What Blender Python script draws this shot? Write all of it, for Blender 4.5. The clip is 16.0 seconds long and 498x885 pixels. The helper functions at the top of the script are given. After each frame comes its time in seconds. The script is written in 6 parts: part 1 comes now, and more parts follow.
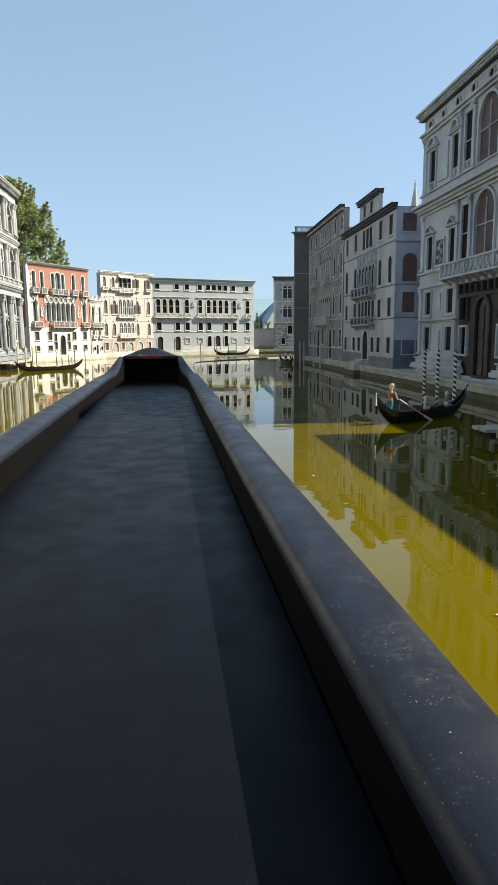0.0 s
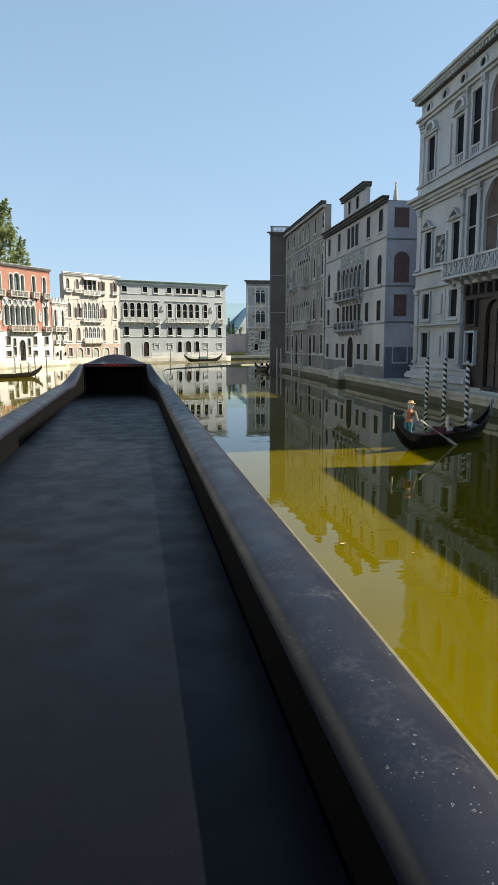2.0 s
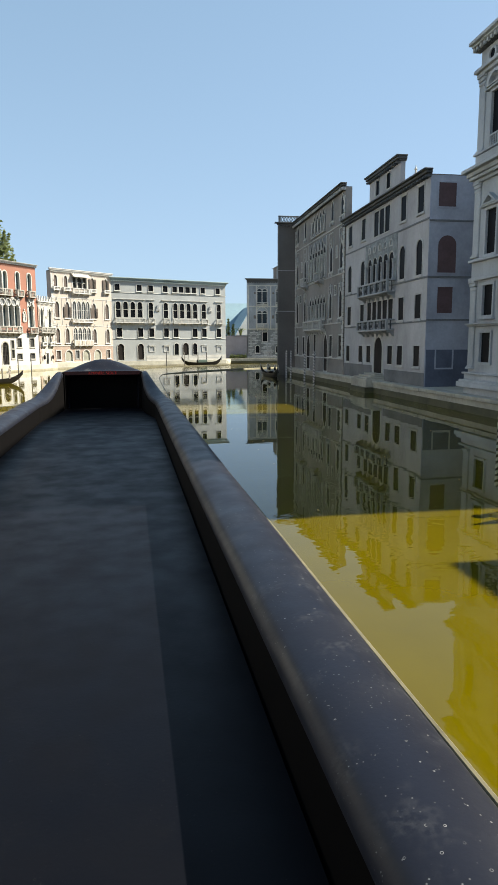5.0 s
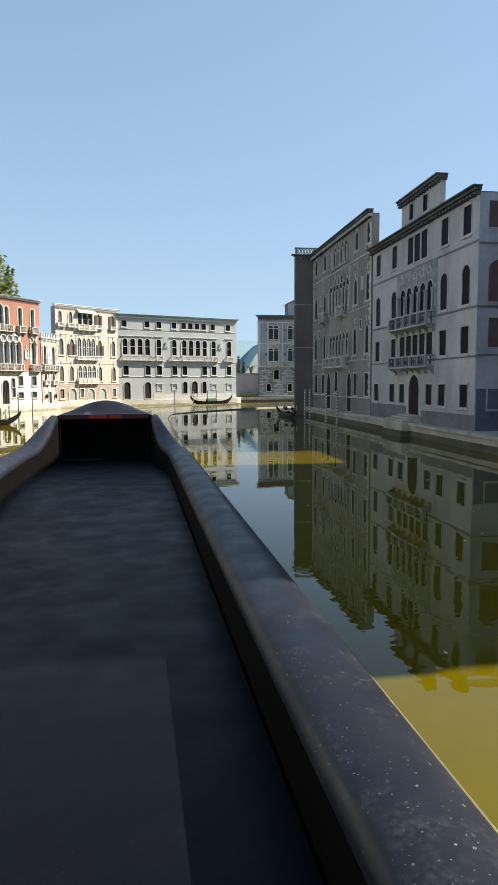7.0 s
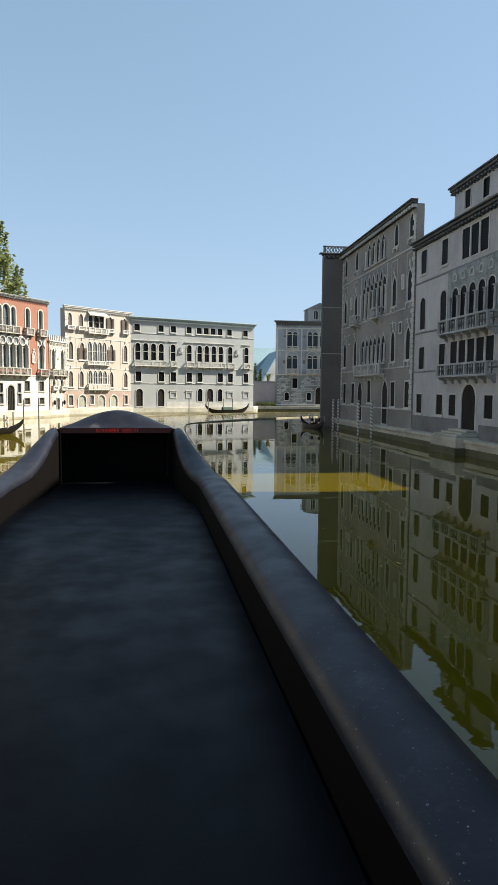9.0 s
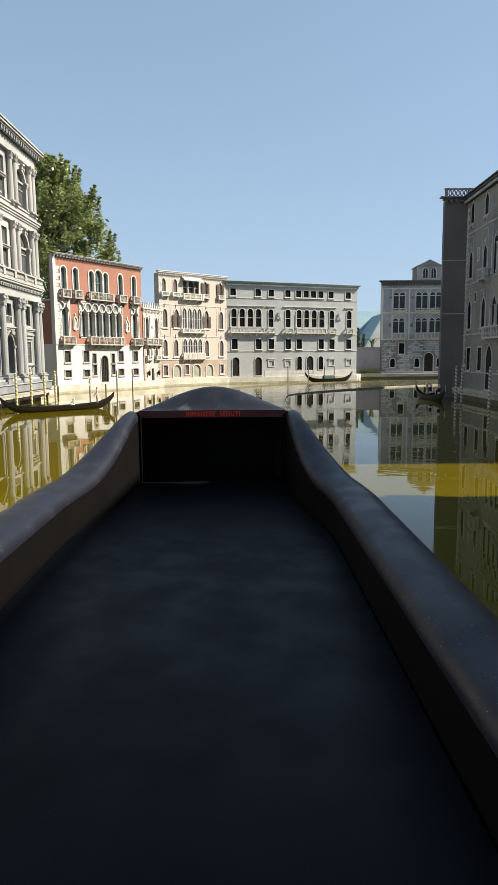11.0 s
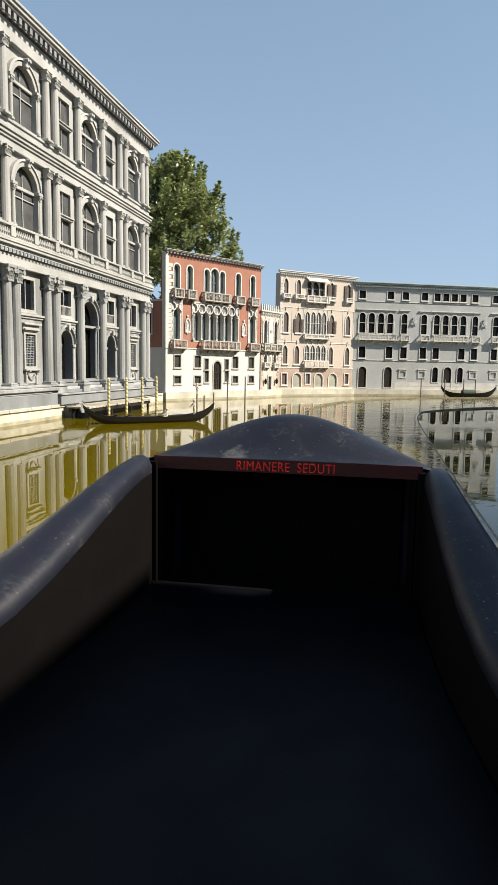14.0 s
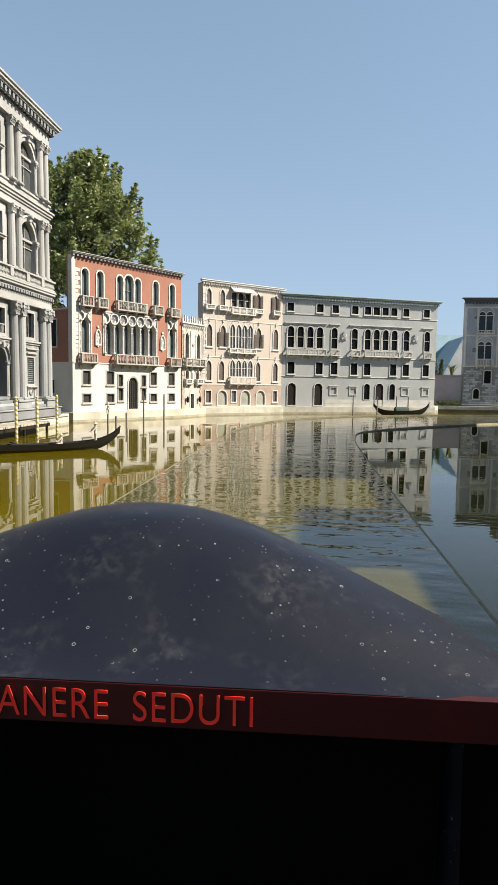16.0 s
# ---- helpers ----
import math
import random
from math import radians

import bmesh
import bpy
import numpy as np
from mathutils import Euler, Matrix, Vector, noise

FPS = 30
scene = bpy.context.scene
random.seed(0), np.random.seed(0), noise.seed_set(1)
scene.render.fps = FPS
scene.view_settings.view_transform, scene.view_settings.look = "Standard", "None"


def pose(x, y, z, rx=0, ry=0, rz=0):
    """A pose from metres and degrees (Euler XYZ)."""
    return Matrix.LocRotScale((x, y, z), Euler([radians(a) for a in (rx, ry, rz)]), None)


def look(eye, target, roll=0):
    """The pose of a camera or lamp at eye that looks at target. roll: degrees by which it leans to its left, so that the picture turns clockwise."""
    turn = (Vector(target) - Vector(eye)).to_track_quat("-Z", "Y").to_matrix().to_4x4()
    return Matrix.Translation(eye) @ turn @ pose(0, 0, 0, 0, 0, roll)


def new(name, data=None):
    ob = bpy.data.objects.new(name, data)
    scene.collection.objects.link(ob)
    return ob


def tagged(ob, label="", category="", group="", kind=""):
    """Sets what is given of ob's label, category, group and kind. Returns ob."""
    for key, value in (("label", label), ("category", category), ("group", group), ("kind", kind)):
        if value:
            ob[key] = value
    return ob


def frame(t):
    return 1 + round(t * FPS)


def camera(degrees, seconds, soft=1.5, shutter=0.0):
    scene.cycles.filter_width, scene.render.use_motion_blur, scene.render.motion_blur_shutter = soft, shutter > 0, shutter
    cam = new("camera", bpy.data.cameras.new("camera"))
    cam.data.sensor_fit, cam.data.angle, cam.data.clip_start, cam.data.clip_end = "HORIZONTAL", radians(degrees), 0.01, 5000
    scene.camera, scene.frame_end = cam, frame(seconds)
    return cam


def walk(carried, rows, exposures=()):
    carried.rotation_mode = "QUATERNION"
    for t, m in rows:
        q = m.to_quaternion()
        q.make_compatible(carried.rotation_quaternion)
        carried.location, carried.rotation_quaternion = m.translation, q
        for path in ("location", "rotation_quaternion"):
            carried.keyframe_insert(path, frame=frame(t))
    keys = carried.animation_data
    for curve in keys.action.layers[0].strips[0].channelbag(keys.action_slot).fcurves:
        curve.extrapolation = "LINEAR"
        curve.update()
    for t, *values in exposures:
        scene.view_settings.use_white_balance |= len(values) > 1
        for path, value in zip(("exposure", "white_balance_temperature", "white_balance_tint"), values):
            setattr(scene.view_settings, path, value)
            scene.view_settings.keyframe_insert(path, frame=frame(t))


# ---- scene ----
cam = camera(41.76, 16.0, soft=0.7)
# seconds, x, y, z, pitch, roll, yaw
ROWS = [
    (0.0, 1.519, 1.087, 1.078, -9.22, 0.45, -5.70),
    (0.5, 1.510, 1.483, 1.062, -9.02, -0.39, -5.56),
    (1.0, 1.505, 1.883, 1.078, -7.98, -0.65, -6.49),
    (1.5, 1.505, 2.296, 1.078, -8.59, -0.02, -7.38),
    (2.0, 1.513, 2.712, 1.078, -8.74, 0.18, -8.39),
    (2.5, 1.511, 3.117, 1.084, -10.01, -0.76, -8.60),
    (3.0, 1.493, 3.526, 1.080, -9.55, 0.06, -8.23),
    (3.5, 1.477, 3.942, 1.084, -8.17, 0.45, -8.91),
    (4.0, 1.478, 4.361, 1.078, -8.67, 0.21, -9.01),
    (6.5, 1.437, 6.413, 1.079, -7.00, 0.35, -8.63),
    (7.0, 1.416, 6.831, 1.085, -5.27, 0.26, -8.43),
    (7.5, 1.404, 7.233, 1.070, -4.63, 0.65, -8.90),
    (8.0, 1.369, 7.649, 1.074, -4.45, -0.03, -9.22),
    (10.5, 1.191, 9.800, 1.080, -6.36, -0.00, -1.61),
    (11.0, 1.171, 10.245, 1.087, -7.38, 0.43, 0.71),
    (11.5, 1.163, 10.634, 1.089, -7.18, 0.13, 2.21),
    (12.0, 1.181, 10.992, 1.074, -6.13, -0.43, 5.04),
    (12.5, 1.212, 11.374, 1.094, -6.31, -0.14, 8.11),
    (13.0, 1.236, 11.768, 1.074, -5.63, -0.74, 9.81),
    (13.5, 1.242, 12.188, 1.077, -6.21, -1.19, 11.13),
    (14.0, 1.233, 12.626, 1.079, -6.71, -0.96, 11.96),
    (14.5, 1.211, 13.085, 1.048, -8.18, -0.54, 13.20),
    (15.0, 1.172, 13.557, 1.083, -6.89, -0.66, 12.68),
    (15.5, 1.128, 14.031, 1.078, -6.34, -1.74, 9.05),
    (16.0, 1.101, 14.529, 1.073, -5.14, -0.85, 5.75),
]
walk(cam, [(t, pose(x, y, z, 90 + pitch, roll, yaw)) for t, x, y, z, pitch, roll, yaw in ROWS],
     exposures=((0.0, 1.34, 6950, 6), (8.0, 1.30, 6980, 7), (11.0, 1.18, 7150, 9), (14.0, 1.06, 7100, 10), (16.0, 1.10, 7100, 10)))

# ---- light ----
SUN_HEIGHT, SUN_TURN = 41.0, 90.0
world = bpy.data.worlds.new("world")
scene.world = world
world.use_nodes = True
wt = world.node_tree
sky = wt.nodes.new("ShaderNodeTexSky")
sky.sky_type = "NISHITA"
sky.sun_disc = False
sky.sun_elevation = radians(SUN_HEIGHT)
sky.sun_rotation = radians(SUN_TURN)
sky.air_density, sky.dust_density, sky.ozone_density = 1.0, 0.2, 0.35
# a clear, evenly hazy summer sky: the bright horizon is held back
lift, most, even = (wt.nodes.new("ShaderNodeVectorMath") for _ in range(3))
lift.operation, most.operation, even.operation = "ADD", "MULTIPLY", "DIVIDE"
lift.inputs[1].default_value, most.inputs[1].default_value = (1.5, 2.0, 4.0), (3.3, 4.8, 8.25)
wt.links.new(sky.outputs[0], lift.inputs[0])
wt.links.new(sky.outputs[0], most.inputs[0])
wt.links.new(most.outputs[0], even.inputs[0])
wt.links.new(lift.outputs[0], even.inputs[1])
wt.links.new(even.outputs[0], wt.nodes["Background"].inputs[0])
wt.nodes["Background"].inputs[1].default_value = 0.08
sun = new("sun", bpy.data.lights.new("sun", "SUN"))
sun.data.energy, sun.data.angle, sun.data.color = 5.0, radians(0.53), (1.0, 0.95, 0.86)
sun.matrix_world = look((40 * math.cos(radians(SUN_HEIGHT)), 0.6, 40 * math.sin(radians(SUN_HEIGHT))), (0, 0, 0))


# ---- materials ----
def material(name, colour, rough=0.8, grain=25.0, spread=0.18, stain=0.25, stain_size=1.6, bump=0.15, metal=0.0, streak=0.0, spec=0.4):
    """A surface with fine grain, larger stains and a slight relief, all in metres of the object's own space."""
    m = bpy.data.materials.new(name)
    m.use_nodes = True
    t = m.node_tree
    b = t.nodes["Principled BSDF"]
    pos = t.nodes.new("ShaderNodeNewGeometry")
    fine = t.nodes.new("ShaderNodeTexNoise")
    fine.inputs["Scale"].default_value, fine.inputs["Detail"].default_value = grain, 6.0
    big = t.nodes.new("ShaderNodeTexNoise")
    big.inputs["Scale"].default_value, big.inputs["Detail"].default_value = stain_size, 8.0
    big.inputs["Roughness"].default_value = 0.65
    stretch = t.nodes.new("ShaderNodeVectorMath")
    stretch.operation = "MULTIPLY"
    stretch.inputs[1].default_value = (1.0, 1.0, 1.0 - streak)
    t.links.new(pos.outputs["Position"], stretch.inputs[0])
    t.links.new(pos.outputs["Position"], fine.inputs["Vector"])
    t.links.new(stretch.outputs[0], big.inputs["Vector"])
    mix = t.nodes.new("ShaderNodeMix")
    mix.data_type = "RGBA"
    mix.inputs["A"].default_value = (*[c * (1 - spread) for c in colour], 1)
    mix.inputs["B"].default_value = (*[min(1.0, c * (1 + spread)) for c in colour], 1)
    t.links.new(fine.outputs["Fac"], mix.inputs["Factor"])
    ramp = t.nodes.new("ShaderNodeMapRange")
    ramp.inputs["From Min"].default_value, ramp.inputs["From Max"].default_value = 0.35, 0.65
    ramp.inputs["To Min"].default_value, ramp.inputs["To Max"].default_value = 1.0 - stain, 1.0 + stain * 0.3
    t.links.new(big.outputs["Fac"], ramp.inputs["Value"])
    tone = t.nodes.new("ShaderNodeVectorMath")
    tone.operation = "SCALE"
    t.links.new(mix.outputs["Result"], tone.inputs[0])
    t.links.new(ramp.outputs[0], tone.inputs["Scale"])
    t.links.new(tone.outputs[0], b.inputs["Base Color"])
    b.inputs["Roughness"].default_value, b.inputs["Metallic"].default_value = rough, metal
    b.inputs["Specular IOR Level"].default_value = spec
    if bump:
        bn = t.nodes.new("ShaderNodeBump")
        bn.inputs["Strength"].default_value, bn.inputs["Distance"].default_value = bump, 0.01
        t.links.new(fine.outputs["Fac"], bn.inputs["Height"])
        t.links.new(bn.outputs[0], b.inputs["Normal"])
    return m


def water_material(name, dark, light, rough_patch, swell_height, ripple_scale=7.0):
    """Murky water with a smooth skin, a slow swell and patches of small ripples."""
    m = bpy.data.materials.new(name)
    m.use_nodes = True
    t = m.node_tree
    b = t.nodes["Principled BSDF"]
    b.inputs["Roughness"].default_value = 0.015
    b.inputs["IOR"].default_value = 1.333
    pos = t.nodes.new("ShaderNodeNewGeometry")
    murk = t.nodes.new("ShaderNodeTexNoise")
    murk.inputs["Scale"].default_value, murk.inputs["Detail"].default_value = 1.1, 9.0
    murk.inputs["Roughness"].default_value = 0.68
    mix = t.nodes.new("ShaderNodeMix")
    mix.data_type = "RGBA"
    mix.inputs["A"].default_value = (*dark, 1)
    mix.inputs["B"].default_value = (*light, 1)
    t.links.new(pos.outputs["Position"], murk.inputs["Vector"])
    t.links.new(murk.outputs["Fac"], mix.inputs["Factor"])
    t.links.new(mix.outputs["Result"], b.inputs["Base Color"])
    swell = t.nodes.new("ShaderNodeTexNoise")
    swell.inputs["Scale"].default_value, swell.inputs["Detail"].default_value = 1.3, 2.0
    ripple = t.nodes.new("ShaderNodeTexNoise")
    ripple.inputs["Scale"].default_value, ripple.inputs["Detail"].default_value = ripple_scale, 2.5
    patch = t.nodes.new("ShaderNodeTexNoise")
    patch.inputs["Scale"].default_value, patch.inputs["Detail"].default_value = 0.16, 2.0
    wide = t.nodes.new("ShaderNodeVectorMath")
    wide.operation = "MULTIPLY"
    wide.inputs[1].default_value = (0.6, 1.0, 1.0)
    t.links.new(pos.outputs["Position"], wide.inputs[0])
    for n in (swell, ripple, patch):
        t.links.new(wide.outputs[0], n.inputs["Vector"])
    gate = t.nodes.new("ShaderNodeMapRange")
    gate.inputs["From Min"].default_value, gate.inputs["From Max"].default_value = 0.47, 0.58
    gate.inputs["To Min"].default_value, gate.inputs["To Max"].default_value = rough_patch
    t.links.new(patch.outputs["Fac"], gate.inputs["Value"])
    mul = t.nodes.new("ShaderNodeMath")
    mul.operation = "MULTIPLY"
    t.links.new(ripple.outputs["Fac"], mul.inputs[0])
    t.links.new(gate.outputs[0], mul.inputs[1])
    b1 = t.nodes.new("ShaderNodeBump")
    b1.inputs["Strength"].default_value, b1.inputs["Distance"].default_value = 0.6, 0.004
    t.links.new(mul.outputs[0], b1.inputs["Height"])
    b2 = t.nodes.new("ShaderNodeBump")
    b2.inputs["Strength"].default_value, b2.inputs["Distance"].default_value = 0.3, swell_height
    t.links.new(swell.outputs["Fac"], b2.inputs["Height"])
    t.links.new(b1.outputs[0], b2.inputs["Normal"])
    t.links.new(b2.outputs[0], b.inputs["Normal"])
    return m


def spiral_material(name, first, second, pitch):
    """Paint in two colours that winds round an upright pole."""
    m = bpy.data.materials.new(name)
    m.use_nodes = True
    t = m.node_tree
    b = t.nodes["Principled BSDF"]
    tc = t.nodes.new("ShaderNodeTexCoord")
    sp = t.nodes.new("ShaderNodeSeparateXYZ")
    t.links.new(tc.outputs["Object"], sp.inputs[0])

    def calc(op, a, c=None):
        n = t.nodes.new("ShaderNodeMath")
        n.operation = op
        for k, v in enumerate((a, c)):
            if v is None:
                continue
            if isinstance(v, (int, float)):
                n.inputs[k].default_value = v
            else:
                t.links.new(v, n.inputs[k])
        return n.outputs[0]

    turn = calc("DIVIDE", calc("ARCTAN2", sp.outputs[1], sp.outputs[0]), 2 * math.pi)
    band = calc("GREATER_THAN", calc("FRACT", calc("ADD", calc("DIVIDE", sp.outputs[2], pitch), turn)), 0.5)
    mix = t.nodes.new("ShaderNodeMix")
    mix.data_type = "RGBA"
    mix.inputs["A"].default_value, mix.inputs["B"].default_value = (*first, 1), (*second, 1)
    t.links.new(band, mix.inputs["Factor"])
    t.links.new(mix.outputs["Result"], b.inputs["Base Color"])
    b.inputs["Roughness"].default_value = 0.55
    return m


def deck_material(name="black_hull_plastic", base=0.010, dirt=0.24, gloss=0.24, smooth=0.38):
    """Black moulded plastic with dust, specks, the rings of dried drops and one scuffed patch."""
    m = bpy.data.materials.new(name)
    m.use_nodes = True
    t = m.node_tree
    b = t.nodes["Principled BSDF"]
    pos = t.nodes.new("ShaderNodeNewGeometry")

    def calc(op, a, c=0.0, d=0.0):
        n = t.nodes.new("ShaderNodeMath")
        n.operation = op
        for k, v in enumerate((a, c, d)):
            if isinstance(v, (int, float)):
                n.inputs[k].default_value = v
            else:
                t.links.new(v, n.inputs[k])
        return n.outputs[0]

    def span(v, lo, hi, a=0.0, c=1.0):
        n = t.nodes.new("ShaderNodeMapRange")
        n.inputs["From Min"].default_value, n.inputs["From Max"].default_value = lo, hi
        n.inputs["To Min"].default_value, n.inputs["To Max"].default_value = a, c
        t.links.new(v, n.inputs["Value"])
        return n.outputs[0]

    def noise(scale, detail):
        n = t.nodes.new("ShaderNodeTexNoise")
        n.inputs["Scale"].default_value, n.inputs["Detail"].default_value = scale, detail
        t.links.new(pos.outputs["Position"], n.inputs["Vector"])
        return n.outputs["Fac"]

    def cells(scale, share):
        n = t.nodes.new("ShaderNodeTexVoronoi")
        n.inputs["Scale"].default_value = scale
        t.links.new(pos.outputs["Position"], n.inputs["Vector"])
        sp = t.nodes.new("ShaderNodeSeparateColor")
        t.links.new(n.outputs["Color"], sp.inputs[0])
        return n.outputs["Distance"], calc("GREATER_THAN", sp.outputs[0], 1 - share), sp.outputs[1]

    where = span(noise(6.0, 4.0), 0.42, 0.6)
    near, chosen, tone = cells(170.0, 0.10)
    speck = calc("MULTIPLY", calc("MULTIPLY", span(near, 0.34, 0.12), chosen), calc("MULTIPLY", tone, where))
    near, chosen, tone = cells(80.0, 0.08)
    band = calc("MULTIPLY", span(near, 0.13, 0.17), span(near, 0.25, 0.20))
    half = span(noise(45.0, 1.0), 0.45, 0.55)
    drop = calc("MULTIPLY", calc("MULTIPLY", calc("MULTIPLY", band, half), chosen), span(tone, 0.0, 1.0, 0.4, 1.0))
    dust = calc("MULTIPLY", span(noise(9.0, 2.0), 0.50, 0.72), span(noise(70.0, 6.0), 0.42, 0.75))
    far = t.nodes.new("ShaderNodeVectorMath")
    far.operation = "DISTANCE"
    t.links.new(pos.outputs["Position"], far.inputs[0])
    far.inputs[1].default_value = (0.60, 15.35, 0.70)
    scuff = calc("MULTIPLY", span(calc("MULTIPLY_ADD", noise(28.0, 4.0), 0.09, far.outputs["Value"]), 0.106, 0.080), span(noise(60.0, 6.0), 0.3, 0.6, 0.35, 1.0))
    total = calc("MULTIPLY_ADD", dust, 0.12, calc("MAXIMUM", calc("MAXIMUM", speck, drop), calc("MULTIPLY", scuff, 0.19)))
    mix = t.nodes.new("ShaderNodeMix")
    mix.data_type = "RGBA"
    mix.inputs["A"].default_value, mix.inputs["B"].default_value = (base * 0.82, base * 0.94, base * 1.6, 1), (dirt, dirt, dirt * 0.98, 1)
    t.links.new(total, mix.inputs["Factor"])
    t.links.new(mix.outputs["Result"], b.inputs["Base Color"])
    b.inputs["Specular IOR Level"].default_value = gloss
    t.links.new(span(noise(5.0, 6.0), 0.35, 0.65, smooth, smooth + 0.14), b.inputs["Roughness"])
    bn = t.nodes.new("ShaderNodeBump")
    bn.inputs["Strength"].default_value, bn.inputs["Distance"].default_value = 0.12, 0.002
    t.links.new(noise(90.0, 3.0), bn.inputs["Height"])
    t.links.new(bn.outputs[0], b.inputs["Normal"])
    return m


def leaf_material():
    m = material("leaves", (0.17, 0.200, 0.078), 0.42, 5.0, 0.6, 0.3, 0.8, 0.0)
    t = m.node_tree
    b = t.nodes["Principled BSDF"]
    b.inputs["Specular IOR Level"].default_value = 0.5
    thin = t.nodes.new("ShaderNodeBsdfTranslucent")
    thin.inputs["Color"].default_value = (0.25, 0.29, 0.095, 1)
    both = t.nodes.new("ShaderNodeMixShader")
    both.inputs[0].default_value = 0.28
    t.links.new(b.outputs[0], both.inputs[1])
    t.links.new(thin.outputs[0], both.inputs[2])
    t.links.new(both.outputs[0], t.nodes["Material Output"].inputs["Surface"])
    return m


WATER = water_material("shallow_water", (0.064, 0.049, 0.0006), (0.104, 0.080, 0.0010), (0.08, 0.5), 0.006)
CHANNEL = water_material("deep_channel_water", (0.046, 0.041, 0.010), (0.070, 0.061, 0.014), (2.2, 5.0), 0.034, 4.2)
BEND = material("cool_grey_rough_stone", (0.275, 0.303, 0.34), 0.85, 28, 0.16, 0.35, 1.6, 0.25, streak=0.5)
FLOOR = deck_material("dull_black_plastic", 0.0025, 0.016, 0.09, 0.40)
STONE = material("pale_istrian_stone", (0.32, 0.32, 0.31), 0.75, 30, 0.12, 0.22, 1.3, 0.2, streak=0.6)
STONE_GREY = material("grey_weathered_stone", (0.33, 0.34, 0.35), 0.8, 28, 0.12, 0.28, 1.2, 0.2, streak=0.6)
STONE_DARK = material("dark_grey_stone", (0.185, 0.195, 0.205), 0.85, 28, 0.14, 0.3, 1.2, 0.2, streak=0.5)
STONE_MID = material("weathered_white_stone", (0.255, 0.263, 0.265), 0.8, 26, 0.16, 0.45, 2.2, 0.3, streak=0.85)
STONE_COOL = material("grey_palace_stone", (0.40, 0.42, 0.44), 0.8, 28, 0.12, 0.28, 1.4, 0.25, streak=0.6)
TRIM = material("white_stone_trim", (0.47, 0.46, 0.43), 0.7, 40, 0.10, 0.18, 2.5, 0.15)
TRIM_DULL = material("dulled_stone_trim", (0.44, 0.43, 0.415), 0.8, 40, 0.10, 0.25, 2.5, 0.15)
WHITE = material("white_plaster", (0.47, 0.465, 0.45), 0.85, 22, 0.06, 0.10, 1.2, 0.15)
RED = material("red_plaster", (0.285, 0.130, 0.092), 0.9, 22, 0.10, 0.15, 1.4, 0.15)
PINK = material("cream_pink_plaster", (0.445, 0.385, 0.335), 0.9, 22, 0.04, 0.03, 1.3, 0.15)
TRIM_WHITE = material("clean_white_trim", (0.50, 0.485, 0.46), 0.7, 40, 0.08, 0.10, 2.5, 0.15)
PANE_PALE = material("pale_grey_window_glass", (0.12, 0.125, 0.13), 0.4, 4, 0.3, 0.3, 2.0, 0.0, spec=0.2)
# Lighter copy of the wet stone for what stands in sunlight.
FOOT_PALE = material("sunlit_tone_stone", (0.33, 0.30, 0.215), 0.7, 18, 0.2, 0.4, 2.0, 0.3)
# Dark stone that also carries the shade under cornices and behind modillions.
CORNICE = material("dark_stone_and_shade", (0.085, 0.088, 0.092), 0.85, 28, 0.14, 0.3, 1.2, 0.2)
SLATE = material("dark_slate_blue_board", (0.11, 0.13, 0.18), 0.8, 20, 0.2, 0.3, 1.5, 0.1)
PODIUM = material("landing_stone_and_shade", (0.085, 0.086, 0.084), 0.85, 28, 0.16, 0.35, 1.5, 0.25, streak=0.5)
CARVED = material("carved_green_grey_stone", (0.25, 0.27, 0.275), 0.85, 40, 0.3, 0.4, 6.0, 0.5)
RAIL = material("wet_brown_concrete_rail", (0.15, 0.132, 0.08), 0.6, 18, 0.25, 0.4, 2.0, 0.3)
BRICK = material("pale_brick_plaster", (0.38, 0.29, 0.24), 0.9, 35, 0.18, 0.25, 2.0, 0.2)
GREY = material("light_grey_plaster", (0.36, 0.373, 0.373), 0.9, 22, 0.07, 0.14, 1.0, 0.15, streak=0.4)
DUN = material("dun_grey_plaster", (0.42, 0.41, 0.418), 0.9, 20, 0.12, 0.30, 0.9, 0.2, streak=0.5)
DUN_DARK = material("dark_damp_plaster", (0.17, 0.17, 0.17), 0.9, 20, 0.15, 0.35, 1.2, 0.2)
SIDE = material("blue_grey_plaster", (0.35, 0.37, 0.43), 0.9, 18, 0.12, 0.40, 0.8, 0.2)
BROWN = material("brown_grey_brick_plaster", (0.242, 0.225, 0.209), 0.9, 26, 0.15, 0.30, 1.0, 0.2)
UMBER = material("dark_umber_plaster", (0.145, 0.132, 0.126), 0.9, 20, 0.12, 0.2, 0.8, 0.15)
ROOF = material("dark_roof_tile", (0.09, 0.085, 0.08), 0.85, 20, 0.2, 0.3, 2.0, 0.3)
PANE = material("dark_window_glass", (0.006, 0.007, 0.009), 0.5, 4, 0.3, 0.2, 2.0, 0.0, spec=0.06)
PANE_BROWN = material("brown_grey_window_glass", (0.075, 0.077, 0.076), 0.5, 4, 0.3, 0.3, 2.0, 0.0, spec=0.1)
PANE_BLUE = material("blue_grey_window_glass", (0.028, 0.042, 0.056), 0.45, 4, 0.3, 0.3, 2.0, 0.0, spec=0.15)
SHUTTER = material("brown_louvred_shutter", (0.105, 0.082, 0.070), 0.8, 20, 0.2, 0.3, 2.0, 0.1)
PLINTH = material("cream_plinth_stone", (0.50, 0.475, 0.395), 0.85, 20, 0.12, 0.3, 1.8, 0.2)
LEAD = material("grey_green_lead_cornice", (0.30, 0.37, 0.37), 0.6, 30, 0.12, 0.25, 2.0, 0.1)
